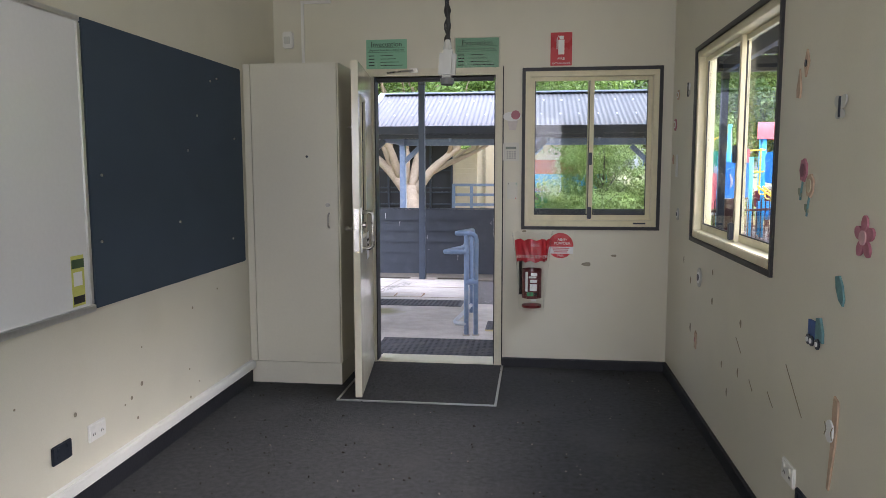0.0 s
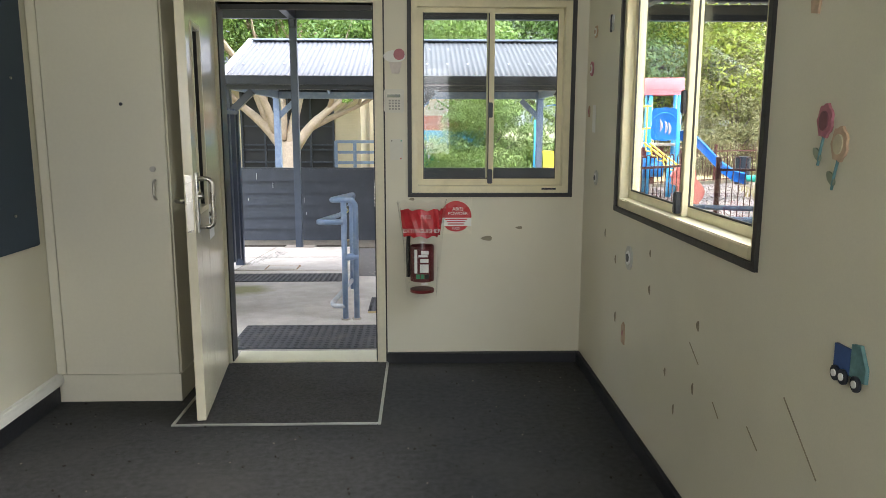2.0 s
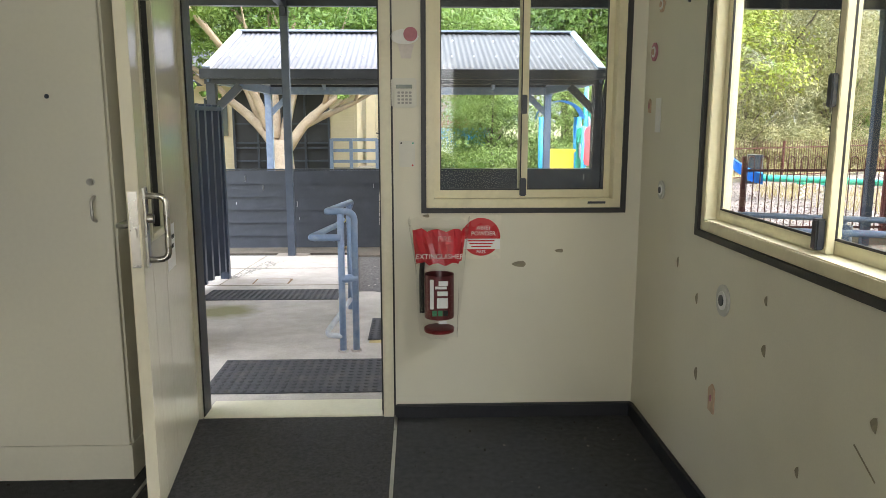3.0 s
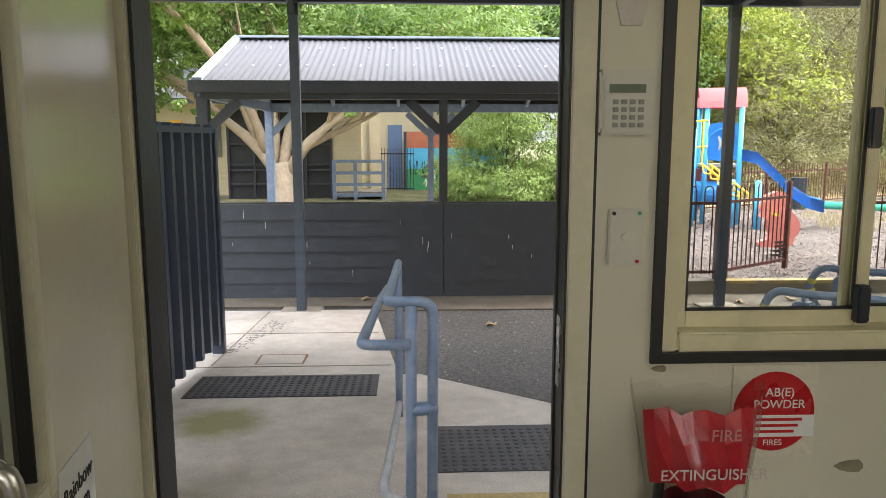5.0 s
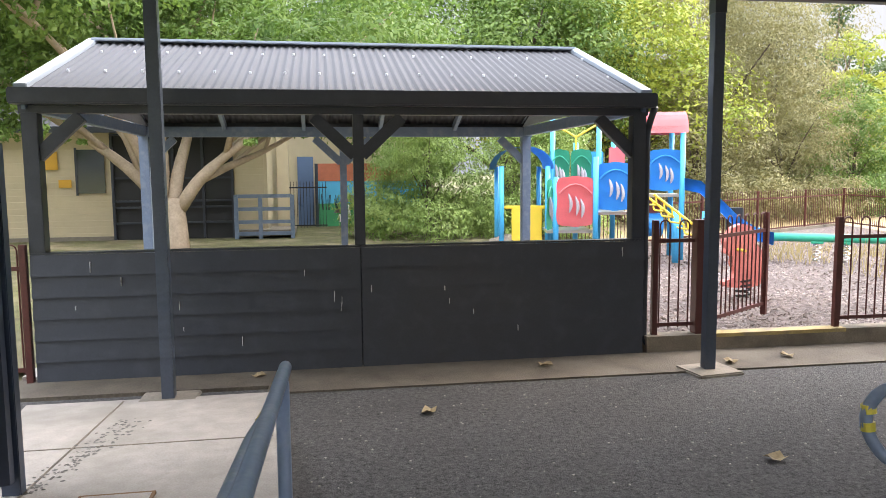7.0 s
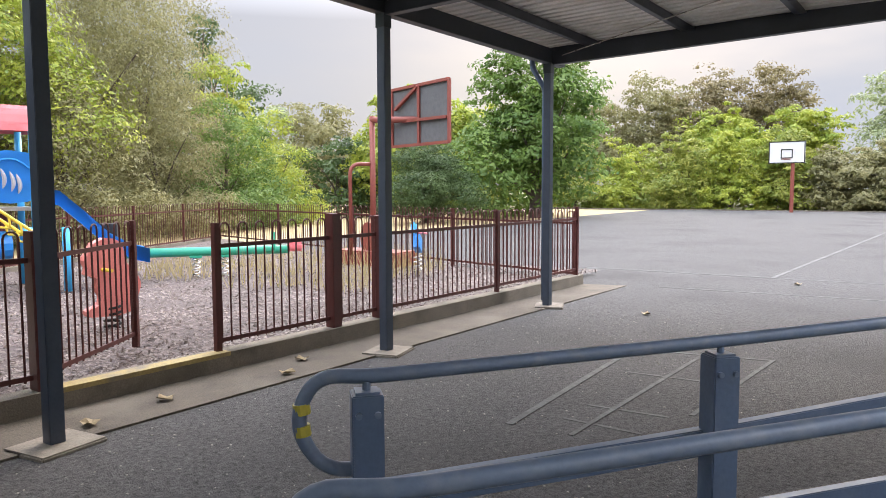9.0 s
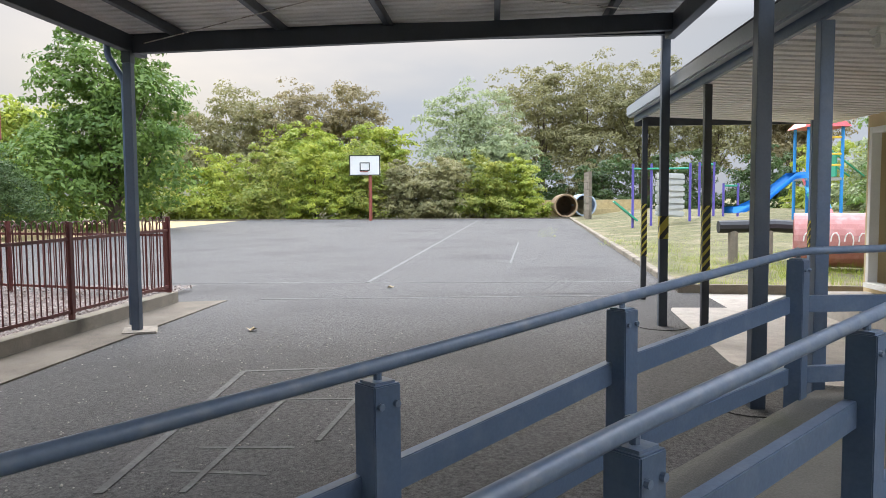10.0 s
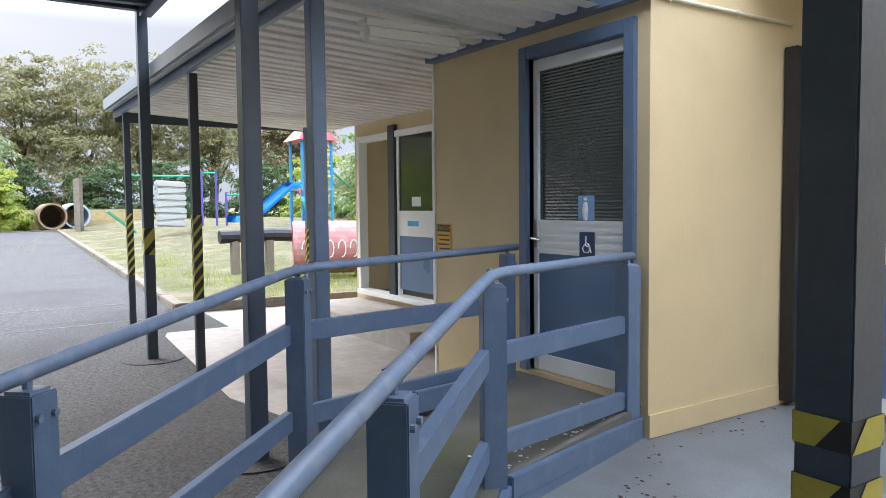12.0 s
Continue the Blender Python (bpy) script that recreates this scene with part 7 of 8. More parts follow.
# faded hopscotch
court_line((7.11, 9.03), (7.34, 7.87), 0.05)
court_line((6.25, 8.77), (6.31, 7.88), 0.035)
court_line((5.22, 8.64), (5.26, 8.09), 0.035)
court_line((4.86, 8.65), (4.84, 8.12), 0.035)
court_line((7.11, 9.03), (4.54, 8.87), 0.05, 0.004)
court_line((7.22, 8.43), (4.57, 8.46), 0.035, 0.004)
court_line((7.34, 7.87), (5.37, 7.98), 0.035, 0.004)

rng = random.Random(31)
for (x0, y0), (x1, y1), nm in (((11.6, 10.4), (12.3, 5.0), "a"), ((12.6, 8.8), (11.9, 6.6), "b"), ((12.4, 6.2), (16.5, 5.2), "c")):
    pts = [(x0 + (x1 - x0) * k / 12 + rng.uniform(-0.08, 0.08), y0 + (y1 - y0) * k / 12, gz(11) + 0.001) for k in range(13)]
    ux, uy = (y0 - y1) / math.hypot(x1 - x0, y1 - y0), (x1 - x0) / math.hypot(x1 - x0, y1 - y0)
    bm = bmesh.new()
    rows = []
    for px, py, _ in pts:
        w = 0.006 + 0.02 * rng.random()
        rows.append([bm.verts.new((px + s * w * ux, py + s * w * uy, gz(px) + 0.003)) for s in (-1, 1)])
    for a, b in zip(rows, rows[1:]):
        bm.faces.new((a[0], a[1], b[1], b[0]))
    structure("asphalt_crack", bm, TAR, "ragged dark crack across the asphalt", "crack")

# ---- far playground on the lawn bank ----
pt = thing("play_tower", 29.4, -5.0, 0.35, "blue and yellow play tower with red pyramid roof", "playground")
for x, y in ((-0.6, -0.6), (0.6, -0.6), (-0.6, 0.6), (0.6, 0.6)):
    part("post", tube([(x, y, -0.4), (x, y, 3.3)], 0.06, 8), PLAYBLUE, pt)
bm = bmesh.new()
bmesh.ops.create_cone(bm, cap_ends=True, segments=4, radius1=1.15, radius2=0.4, depth=0.65, matrix=pose(0, 0, 3.6, 0, 0, 45))
part("roof", bm, mat("bright_red_plastic", (0.65, 0.04, 0.05), 0.4), pt, "red pyramid roof")
part("deck", B(-0.65, 0.65, -0.65, 0.65, 1.35, 1.45), ALU, pt)
part("green_panel", B(-0.1, 0.6, -0.66, -0.6, 1.5, 2.4, 0.02), PLAYGREEN, pt)
for k in range(5):
    part("climb_pad", boxm(pose(-1.35 + 0.22 * k, 0.35, 0.2 + 0.27 * k, 0, -50, 0), 0.34, 0.7, 0.06, 0.02), (PLAYRED, PLAYSKY, PLAYGREEN, PLAYSKY, PLAYRED)[k], pt)
for z in (1.9, 2.3, 2.9):
    part("yellow_bar", tube([(-0.6, 0.6, z), (-0.6, -0.6, z)], 0.04, 6), PLAYYELLOW, pt)
part("yellow_bar", tube([(-0.75, 0.2, 1.0), (-0.75, 0.2, 2.8)], 0.04, 6), PLAYYELLOW, pt)
for s in (0, 0.6):
    part("green_beam", tube([(0.6, -0.6 + s, 2.6), (3.2, -3.2 + s, 1.6)], 0.04, 6), PLAYGREEN, pt)
sl = [(-0.7, 0.75, 1.42), (-0.9, 1.3, 1.38), (-1.1, 1.9, 0.95), (-1.3, 2.5, 0.5), (-1.5, 3.2, 0.22), (-1.65, 3.7, 0.18)]
bm = bmesh.new()
rings = [[bm.verts.new((p[0] + u, p[1] + 0.3 * u, p[2] + w)) for u, w in prof] for p in sl]
for a, b in zip(rings, rings[1:]):
    for k in range(3):
        bm.faces.new((a[k], a[k + 1], b[k + 1], b[k]))
bmesh.ops.solidify(bm, geom=bm.faces[:], thickness=0.04)
part("slide", bm, PLAYBLUE, pt, "wavy blue slide", True)
cw = thing("climbing_wall", 30.5, 0.1, 0.15, "grey moulded climbing wall on purple posts", "playground")
for k in range(7):
    part("wave_panel", boxm(pose(0, 0.0, 0.35 + 0.24 * k, 0, 3 if k % 2 else -3, 98 + 2 * (k % 2)), 1.15, 0.22, 0.26, 0.06), GREYPLASTIC, cw)
for s in (-0.75, 0.7, 1.4):
    part("post", tube([(0.1 * s, s, -0.3), (0.1 * s, s, 2.3)], 0.05, 8), mat("purple_steel", (0.13, 0.1, 0.4), 0.4), cw)
part("bar", tube([(0, -0.75, 2.1), (0, 1.4, 2.1)], 0.035, 6), PLAYGREEN, cw)
part("ramp", boxm(pose(0.1, 1.7, 0.45, 40), 0.4, 1.2, 0.06), PLAYGREEN, cw)
for k, y in enumerate((-2.0, -3.0)):
    ps = thing("play_post_frame", 33.0, y, 0.4, "purple play frame posts with green top bar", "playground")
    for s in (-0.3, 0.3):
        part("post", tube([(0, s, -0.4), (0, s, 2.2 - 0.9 * k)], 0.05, 8), mat("purple_steel", (0.13, 0.1, 0.4), 0.4), ps)
    part("bar", tube([(0, -0.3, 2.1 - 0.9 * k), (0, 0.3, 2.1 - 0.9 * k)], 0.04, 6), PLAYGREEN, ps)
tn = thing("tunnel", 15.2, 0.7, -0.2, "pink painted play tunnel with faded lettering", "tunnel", rz=-20)
bm = bmesh.new()
bmesh.ops.create_cone(bm, cap_ends=False, segments=28, radius1=0.5, radius2=0.5, depth=1.3, matrix=pose(0, 0, 0.5, 90, 0, 0))
bmesh.ops.solidify(bm, geom=bm.faces[:], thickness=0.07)
part("barrel", bm, mat("pink_painted_concrete", (0.46, 0.2, 0.19), 0.75, var=0.2, scale=6, stain=(0.5, 0.35, 0.33), stain_amount=0.6, stain_scale=6), tn)
for k in range(5):
    part("painted_loop", tube([(-0.5 - 0.012, -0.45 + 0.22 * k + 0.07 * math.cos(j * 0.6), 0.5 + 0.16 * math.sin(j * 0.6)) for j in range(9)], 0.012, 5), WHITEPAINT, tn)
lg = thing("balance_log", 16.6, 1.75, 0.3, "dark round log on pale timber posts", "balance beam")
part("log", tube([(0, 0.6, 0.2), (0, -0.5, 0.22), (0.2, -2.2, 0.1)], 0.13, 10), BLACKVINYL, lg)
for y in (0.3, -0.4, -1.6):
    part("post", tube([(0, y, -0.6), (0, y, 0.12)], 0.1, 8), TIMBER, lg)
lg2 = thing("dark_pipe", 14.4, -0.2, 0.0, "dark plastic pipe on a stone block", "pipe")
part("pipe", tube([(-0.4, -0.2, 0.5), (0.9, 0.4, 0.5)], 0.16, 12), BLACKVINYL, lg2)
part("block", B(-0.4, 0.7, -0.2, 0.4, -0.4, 0.38, 0.05), CONCDARK, lg2)

# ---- small things on the walls of the room ----
def flat_cut(outline, m, thick, material, parent, name="cutout", label=""):
    bm = bmesh.new()
    bm.faces.new([bm.verts.new((0, y, z)) for y, z in outline])
    r = bmesh.ops.extrude_face_region(bm, geom=bm.faces[:])
    bmesh.ops.translate(bm, verts=[e for e in r["geom"] if isinstance(e, bmesh.types.BMVert)], vec=(-thick, 0, 0))
    bmesh.ops.recalc_face_normals(bm, faces=bm.faces[:])
    bmesh.ops.transform(bm, matrix=m, verts=bm.verts[:])
    return part(name, bm, material, parent, label)


def ell(ry, rz, n=18, cy=0, cz=0, wob=0.0, k=5):
    return [(cy + ry * (1 + wob * math.cos(k * 2 * math.pi * i / n)) * math.cos(2 * math.pi * i / n), cz + rz * (1 + wob * math.cos(k * 2 * math.pi * i / n)) * math.sin(2 * math.pi * i / n)) for i in range(n)]


def wall_thing(name, y, z, label, category):
    return thing(name, RX - 0.001, y, z, label, category, "cutouts on the side wall")


ID = Matrix.Identity(4)
t = wall_thing("pink_flower_cutout", 2.03, 1.18, "pink wooden flower cutout on the wall", "wall decoration")
for k in range(5):
    a = math.radians(90 + 72 * k)
    flat_cut(ell(0.025, 0.018, 14), Matrix.Translation((0, 0.036 * math.cos(a), 0.036 * math.sin(a))) @ pose(0, 0, 0, math.degrees(a)), 0.006, PINKPAINT, t, "petal")
flat_cut(ell(0.02, 0.02), pose(-0.006, 0, 0), 0.004, mat("pale_pink_paint", (0.62, 0.4, 0.4), 0.6), t, "centre")
for y, z, c, nm in ((2.51, 1.36, PINKPAINT, "dusty pink flower cutout on a wire stem"), (2.445, 1.31, TANWOOD, "tan round flower cutout on a wire stem")):
    t = wall_thing("flower_cutout", y, z, nm, "wall decoration")
    flat_cut(ell(0.03, 0.038, 20, wob=0.08, k=7), ID, 0.006, c, t, "flower")
    flat_cut(ell(0.018, 0.022, 16), pose(-0.006, 0, 0), 0.003, mat("flower_middle", (0.2, 0.08, 0.1) if c is PINKPAINT else (0.55, 0.5, 0.35), 0.6), t, "centre")
    part("stem", tube([(-0.004, 0, -0.035), (-0.004, 0.008, -0.06), (-0.004, 0.016, -0.1)], 0.0035, 6), TEAL, t)
    flat_cut(ell(0.02, 0.01), pose(-0.002, 0.022, -0.075, 40), 0.004, mat("sage_paint", (0.25, 0.28, 0.2), 0.6), t, "leaf")
t = wall_thing("truck_cutout", 2.33, 0.85, "blue and green toy truck cutout", "wall decoration")
flat_cut([(-0.005, -0.02), (0.055, -0.02), (0.055, 0.035), (-0.005, 0.035)], ID, 0.008, mat("royal_blue_paint", (0.03, 0.08, 0.25), 0.5), t, "tray")
flat_cut([(-0.06, -0.02), (-0.006, -0.02), (-0.006, 0.05), (-0.035, 0.055), (-0.06, 0.01)], ID, 0.008, TEAL, t, "cab")
for y in (-0.035, 0.012, 0.04):
    flat_cut(ell(0.017, 0.017), pose(-0.008, y, -0.028), 0.005, DARKPLASTIC, t, "wheel")
    flat_cut(ell(0.008, 0.008), pose(-0.0135, y, -0.028), 0.003, WHITEPAINT, t, "hub")
t = wall_thing("leaf_cutout", 2.17, 1.02, "teal wooden leaf cutout on the wall", "wall decoration")
flat_cut([(0.03, 0.03), (0.005, 0.035), (-0.02, 0.01), (-0.035, -0.03), (-0.028, -0.05), (0.0, -0.035), (0.022, -0.005)], ID, 0.006, TEAL, t)
t = wall_thing("bat_cutout", 2.16, 0.55, "tan baseball bat and ball cutouts", "wall decoration")
flat_cut([(-0.028, 0.14), (0.0, 0.15), (0.005, 0.12), (0.006, 0.0), (0.014, -0.08), (0.02, -0.14), (0.008, -0.145), (-0.006, -0.08), (-0.022, 0.0), (-0.032, 0.1)], ID, 0.006, TANWOOD, t, "bat")
flat_cut(ell(0.028, 0.034), pose(-0.007, 0.008, 0.04), 0.005, WHITEPAINT, t, "ball")
for s in (-1, 1):
    part("stitch", tube([(-0.013, 0.008 + s * 0.017 + 0.006 * s * abs(k - 2), 0.04 - 0.02 + 0.01 * k) for k in range(5)], 0.0015, 5), BROWNMARK, t)
t = wall_thing("butterfly_cutout", 2.23, 1.545, "grey painted butterfly cutout", "wall decoration")
for s, a in ((1, 25), (-1, -25)):
    flat_cut(ell(0.026, 0.018), pose(-0.004, 0.018 * s, 0.014, a), 0.004, GREYPLASTIC, t, "wing")
    flat_cut(ell(0.018, 0.013), pose(-0.004, 0.014 * s, -0.02, -a), 0.004, GREYPLASTIC, t, "wing")
part("body", tube([(-0.008, 0, -0.03), (-0.008, 0, 0.03)], 0.005, 6), DARKPLASTIC, t)
t = wall_thing("cone_cutout", 2.59, 1.65, "tan ice-cream cone cutout", "wall decoration")
flat_cut([(0.0, 0.05), (0.02, -0.02), (0.016, -0.045), (-0.012, -0.05), (-0.018, -0.02)], ID, 0.006, TANWOOD, t)
t = wall_thing("diamond_cutout", 2.53, 1.71, "tan diamond-shaped cutout with dark heart", "wall decoration")
flat_cut([(0.0, 0.045), (0.02, 0.0), (0.005, -0.045), (-0.022, 0.005)], ID, 0.006, TANWOOD, t)
flat_cut(ell(0.008, 0.012), pose(-0.006, 0, 0), 0.003, DARKPLASTIC, t, "heart")
for nm, y, z, r, m_, lab in (("butterfly_cutout", 4.43, 1.82, 0.05, GREYPLASTIC, "grey and white butterfly cutout by the window"), ("shape_cutout", 4.75, 1.82, 0.032, TANWOOD, "tan hexagonal cutout in the corner"), ("round_cutout", 4.82, 1.64, 0.036, PINKPAINT, "dusty pink round cutout in the corner"),
                             ("tag_cutout", 4.85, 1.42, 0.03, TANWOOD, "tan tag cutout in the corner"), ("round_cutout", 4.65, 1.08, 0.036, GREYPLASTIC, "grey round cutout near the window"), ("round_cutout", 3.99, 0.78, 0.05, GREYPLASTIC, "grey ring-patterned round cutout on the wall"), ("tag_cutout", 4.03, 0.43, 0.05, TANWOOD, "tan tag cutout low on the wall")):
    t = wall_thing(nm, y, z, lab, "wall decoration")
    if "tag" in nm:
        flat_cut([(-r * 0.45, -r), (r * 0.4, -r * 0.9), (r * 0.5, r * 0.6), (0.0, r), (-r * 0.4, r * 0.7)], ID, 0.006, m_, t)
        flat_cut(ell(0.006, 0.012), pose(-0.006, 0, 0), 0.002, PINKPAINT, t, "mark")
    elif "butterfly" in nm:
        for s in (1, -1):
            flat_cut(ell(r * 0.5, r * 0.34), pose(-0.003, s * r * 0.42, r * 0.35, 25 * s), 0.004, WHITEPAINT, t, "wing")
            flat_cut(ell(r * 0.4, r * 0.3), pose(-0.003, s * r * 0.36, -r * 0.4, -25 * s), 0.004, m_, t, "wing")
        part("body", tube([(-0.008, 0, -r * 0.8), (-0.008, 0, r * 0.8)], 0.005, 6), DARKPLASTIC, t)
    else:
        flat_cut(ell(r, r * 1.05, 6 if "shape" in nm else 20), ID, 0.006, m_, t)
        flat_cut(ell(r * 0.6, r * 0.62), pose(-0.006, 0, 0), 0.003, WHITEPAINT, t, "ring")
        flat_cut(ell(r * 0.35, r * 0.36), pose(-0.009, 0, 0), 0.003, DARKPLASTIC if m_ is GREYPLASTIC else TANWOOD, t, "centre")
t = wall_thing("paper_strip", 4.74, 1.38, "narrow white paper strip in the corner", "paper")
part("paper", B(-0.003, 0, -0.03, 0.03, -0.07, 0.07), WHITEPAINT, t)
# scuffs and torn paint
rng = random.Random(19)
for k, (y, z, l, a) in enumerate(((2.51, 0.61, 0.22, -38), (3.2, 0.6, 0.1, -30), (3.0, 0.48, 0.06, -35), (2.75, 0.5, 0.08, -30))):
    s_ = thing("wall_scratch", RX - 0.0005, y, z, "thin dark scratch in the wall paint", "scratch", "wall scratches")
    part("line", boxm(pose(0, 0, 0, -a), 0.002, l, 0.004), BROWNMARK, s_)
for k in range(9):
    s_ = thing("paint_chip", RX - 0.0005, rng.uniform(3.0, 4.8), rng.uniform(0.3, 0.85), "small chip of missing wall paint", "paint chip", "paint chips")
    flat_cut(ell(rng.uniform(0.006, 0.014), rng.uniform(0.012, 0.026), 9, wob=0.2, k=3), ID, 0.0015, BROWNMARK, s_, "chip")
for k in range(14):
    s_ = thing("paint_chip", LX + 0.0005, rng.uniform(1.9, 4.2), rng.uniform(0.16, 0.75), "small chip of missing wall paint", "paint chip", "paint chips")
    r = rng.uniform(0.004, 0.012)
    part("chip", tube([(0, 0, 0), (0.0015, 0, 0)], r, 7), BROWNMARK, s_)

# ---- things on the door wall ----
NF = Matrix(((1, 0, 0, 0), (0, 0, -1, 0), (0, 1, 0, 0), (0, 0, 0, 1)))


def poster(name, x, z, w, h, title, sub, label):
    t = thing(name, x, DY - 0.001, z, label, "notice", "evacuation notices")
    part("sheet", B(-w / 2, w / 2, -0.0025, 0, -h / 2, h / 2), GREENPAPER, t)
    lettering("title", title, Matrix.Translation((0, -0.0035, h * 0.33)) @ NF, h * 0.24, INK, t)
    lettering("subtitle", sub, Matrix.Translation((0, -0.0035, h * 0.14)) @ NF, h * 0.085, INK, t)
    for bx0, bx1, bz in ((-0.46, 0.46, 0.23), (-0.46, 0.46, 0.07)):
        part("rule", B(bx0 * w, bx1 * w, -0.0032, -0.0025, bz * h - 0.001, bz * h + 0.001), INK, t)
    for k in range(4):
        z_ = -0.05 * h - 0.11 * h * k
        part("text_bar", B(-0.44 * w, -0.3 * w, -0.0032, -0.0025, z_ - 0.003, z_ + 0.003), INK, t)
        part("text_bar", B(-0.15 * w, (0.15 + 0.08 * k) * w, -0.0032, -0.0025, z_ - 0.002, z_ + 0.002), INK, t)
    return t


poster("evacuation_notice", -0.94, 2.135, 0.28, 0.195, "Invacuation", "(Repeated Short Blasts of the Siren)", "green laminated Invacuation notice above the door")
ev = poster("evacuation_notice", -0.325, 2.13, 0.29, 0.2, "Evacuation", "(Long Continuous Blast of the Siren)", "crinkled green Evacuation notice above the door")
part("crinkled_sleeve", B(-0.155, 0.155, -0.007, -0.0045, -0.108, 0.105), BAGFILM, ev)
fs = thing("fire_extinguisher_sign", 0.23, DY - 0.001, 2.145, "red fire extinguisher location sign above the window", "sign")
part("plate", B(-0.07, 0.07, -0.003, 0, -0.107, 0.107, 0.001), REDPLASTIC, fs)
part("symbol", B(-0.02, 0.02, -0.0045, -0.003, -0.035, 0.06, 0.0007), WHITEPAINT, fs)
part("symbol", tube([(0.0, -0.004, 0.062), (-0.02, -0.004, 0.085), (-0.028, -0.004, 0.06), (-0.028, -0.004, 0.0)], 0.003, 6), WHITEPAINT, fs)
part("symbol", B(-0.012, 0.015, -0.0045, -0.003, 0.062, 0.085, 0.0007), WHITEPAINT, fs)
lettering("printed_line", "FIRE", Matrix.Translation((0, -0.0042, -0.062)) @ NF, 0.026, WHITEPAINT, fs)
lettering("printed_line", "EXTINGUISHER", Matrix.Translation((0, -0.0042, -0.092)) @ NF, 0.0175, WHITEPAINT, fs)
ds = thing("extinguisher_type_sign", 0.245, DY - 0.001, 0.845, "white card with red extinguisher type disc", "sign")
part("card", B(-0.09, 0.09, -0.002, 0, -0.1, 0.1), mat("cream_card", (0.68, 0.64, 0.52), 0.5), ds)
part("disc", tube([(0, -0.002, 0), (0, -0.0035, 0)], 0.086, 32), REDPLASTIC, ds)
part("band", B(-0.086, 0.086, -0.0045, -0.0037, -0.055, -0.008), WHITEPAINT, ds)
lettering("printed_line", "AB(E)\nPOWDER", Matrix.Translation((0.01, -0.0045, 0.028)) @ NF, 0.026, WHITEPAINT, ds)
for k in range(3):
    part("text_bar", B(-0.06 + 0.008 * k, 0.06 - 0.008 * k, -0.0055, -0.0047, -0.02 - 0.013 * k, -0.014 - 0.013 * k), REDPLASTIC, ds)
lettering("printed_line", "FIRES", Matrix.Translation((0, -0.0042, -0.068)) @ NF, 0.018, WHITEPAINT, ds)
fe = thing("fire_extinguisher", 0.055, DY - 0.085, 0.44, "red fire extinguisher hung inside a clear plastic bag", "fire extinguisher")
pro = [(0.0, 0.0), (0.058, 0.0), (0.064, 0.012), (0.064, 0.3), (0.056, 0.325), (0.03, 0.338), (0.022, 0.345)]
part("cylinder", tube([(0, 0, z) for r, z in pro], [max(r, 0.004) for r, z in pro], 28), mat("extinguisher_red", (0.22, 0.012, 0.016), 0.3, var=0.1), fe, smooth=True)
part("base_ring", tube([(0, 0, -0.004), (0, 0, 0.012)], 0.066, 28), mat("dark_red_ring", (0.16, 0.01, 0.012), 0.35), fe)
part("valve", tube([(0, 0, 0.345), (0, 0, 0.39)], 0.018, 12), mat("green_valve", (0.03, 0.2, 0.08), 0.5), fe)
part("lever", boxm(pose(0.02, -0.01, 0.405, 0, -12), 0.11, 0.02, 0.012, 0.003), BLACKTRIM, fe)
part("hose", tube(rounded([(-0.015, 0, 0.37), (-0.07, 0, 0.36), (-0.078, 0, 0.25), (-0.076, 0, 0.08)], 0.04), 0.011, 8), BLACKTRIM, fe)
Lb = part("label_panel", tube([(0, 0, 0.06), (0, 0, 0.255)], 0.0646, 28, caps=False), mat("label_dark", (0.12, 0.014, 0.018), 0.4), fe, "dark printed label")
for z0, z1, x0, x1 in ((0.2, 0.212, -0.02, 0.03), (0.17, 0.19, -0.01, 0.035), (0.115, 0.16, -0.012, 0.035), (0.045, 0.058, -0.005, 0.03), (0.215, 0.235, -0.005, 0.036)):
    part("label_block", B(x0, x1, -0.0675, -0.0655, z0, z1), WHITEPAINT, Lb)
part("label_block", B(-0.042, -0.026, -0.062, -0.056, 0.11, 0.24), WHITEPAINT, Lb)
for k in range(3):
    part("label_block", B(-0.032 + 0.024 * k, -0.012 + 0.024 * k, -0.0682, -0.0662, 0.08, 0.105), mat("label_green", (0.05, 0.25, 0.12), 0.5) if k < 2 else INK, Lb)
# red printed cuff of the bag, then the film
bm = bmesh.new()
vs = []
for z, wx, wy in ((0.31, 0.098, 0.07), (0.4, 0.11, 0.06), (0.455, 0.115, 0.045)):
    vs.append([bm.verts.new((wx * math.cos(k * math.pi / 12) + 0.006 * math.sin(5 * k), -wy * abs(math.sin(k * math.pi / 12)) + 0.004 * math.cos(3 * k + z * 40), z + 0.008 * math.sin(2.2 * k))) for k in range(13)])
for a, b in zip(vs, vs[1:]):
    for k in range(12):
        bm.faces.new((a[k], a[k + 1], b[k + 1], b[k]))
bag = tagged(new("extinguisher_bag"), "clear plastic bag with red printed band", "bag")
bag.matrix_world = fe.matrix_world.copy()
part("red_band", bm, mat("translucent_red_print", (0.45, 0.02, 0.03), 0.25, var=0.15), bag, "red printed band")
lettering("printed_line", "FIRE", Matrix.Translation((0.02, -0.078, 0.42)) @ NF, 0.032, mat("faded_print", (0.5, 0.2, 0.2), 0.5), bag)
lettering("printed_line", "EXTINGUISHER", Matrix.Translation((0.0, -0.08, 0.345)) @ NF, 0.03, mat("pale_print", (0.62, 0.5, 0.48), 0.5), bag)
bm = bmesh.new()
vs = []
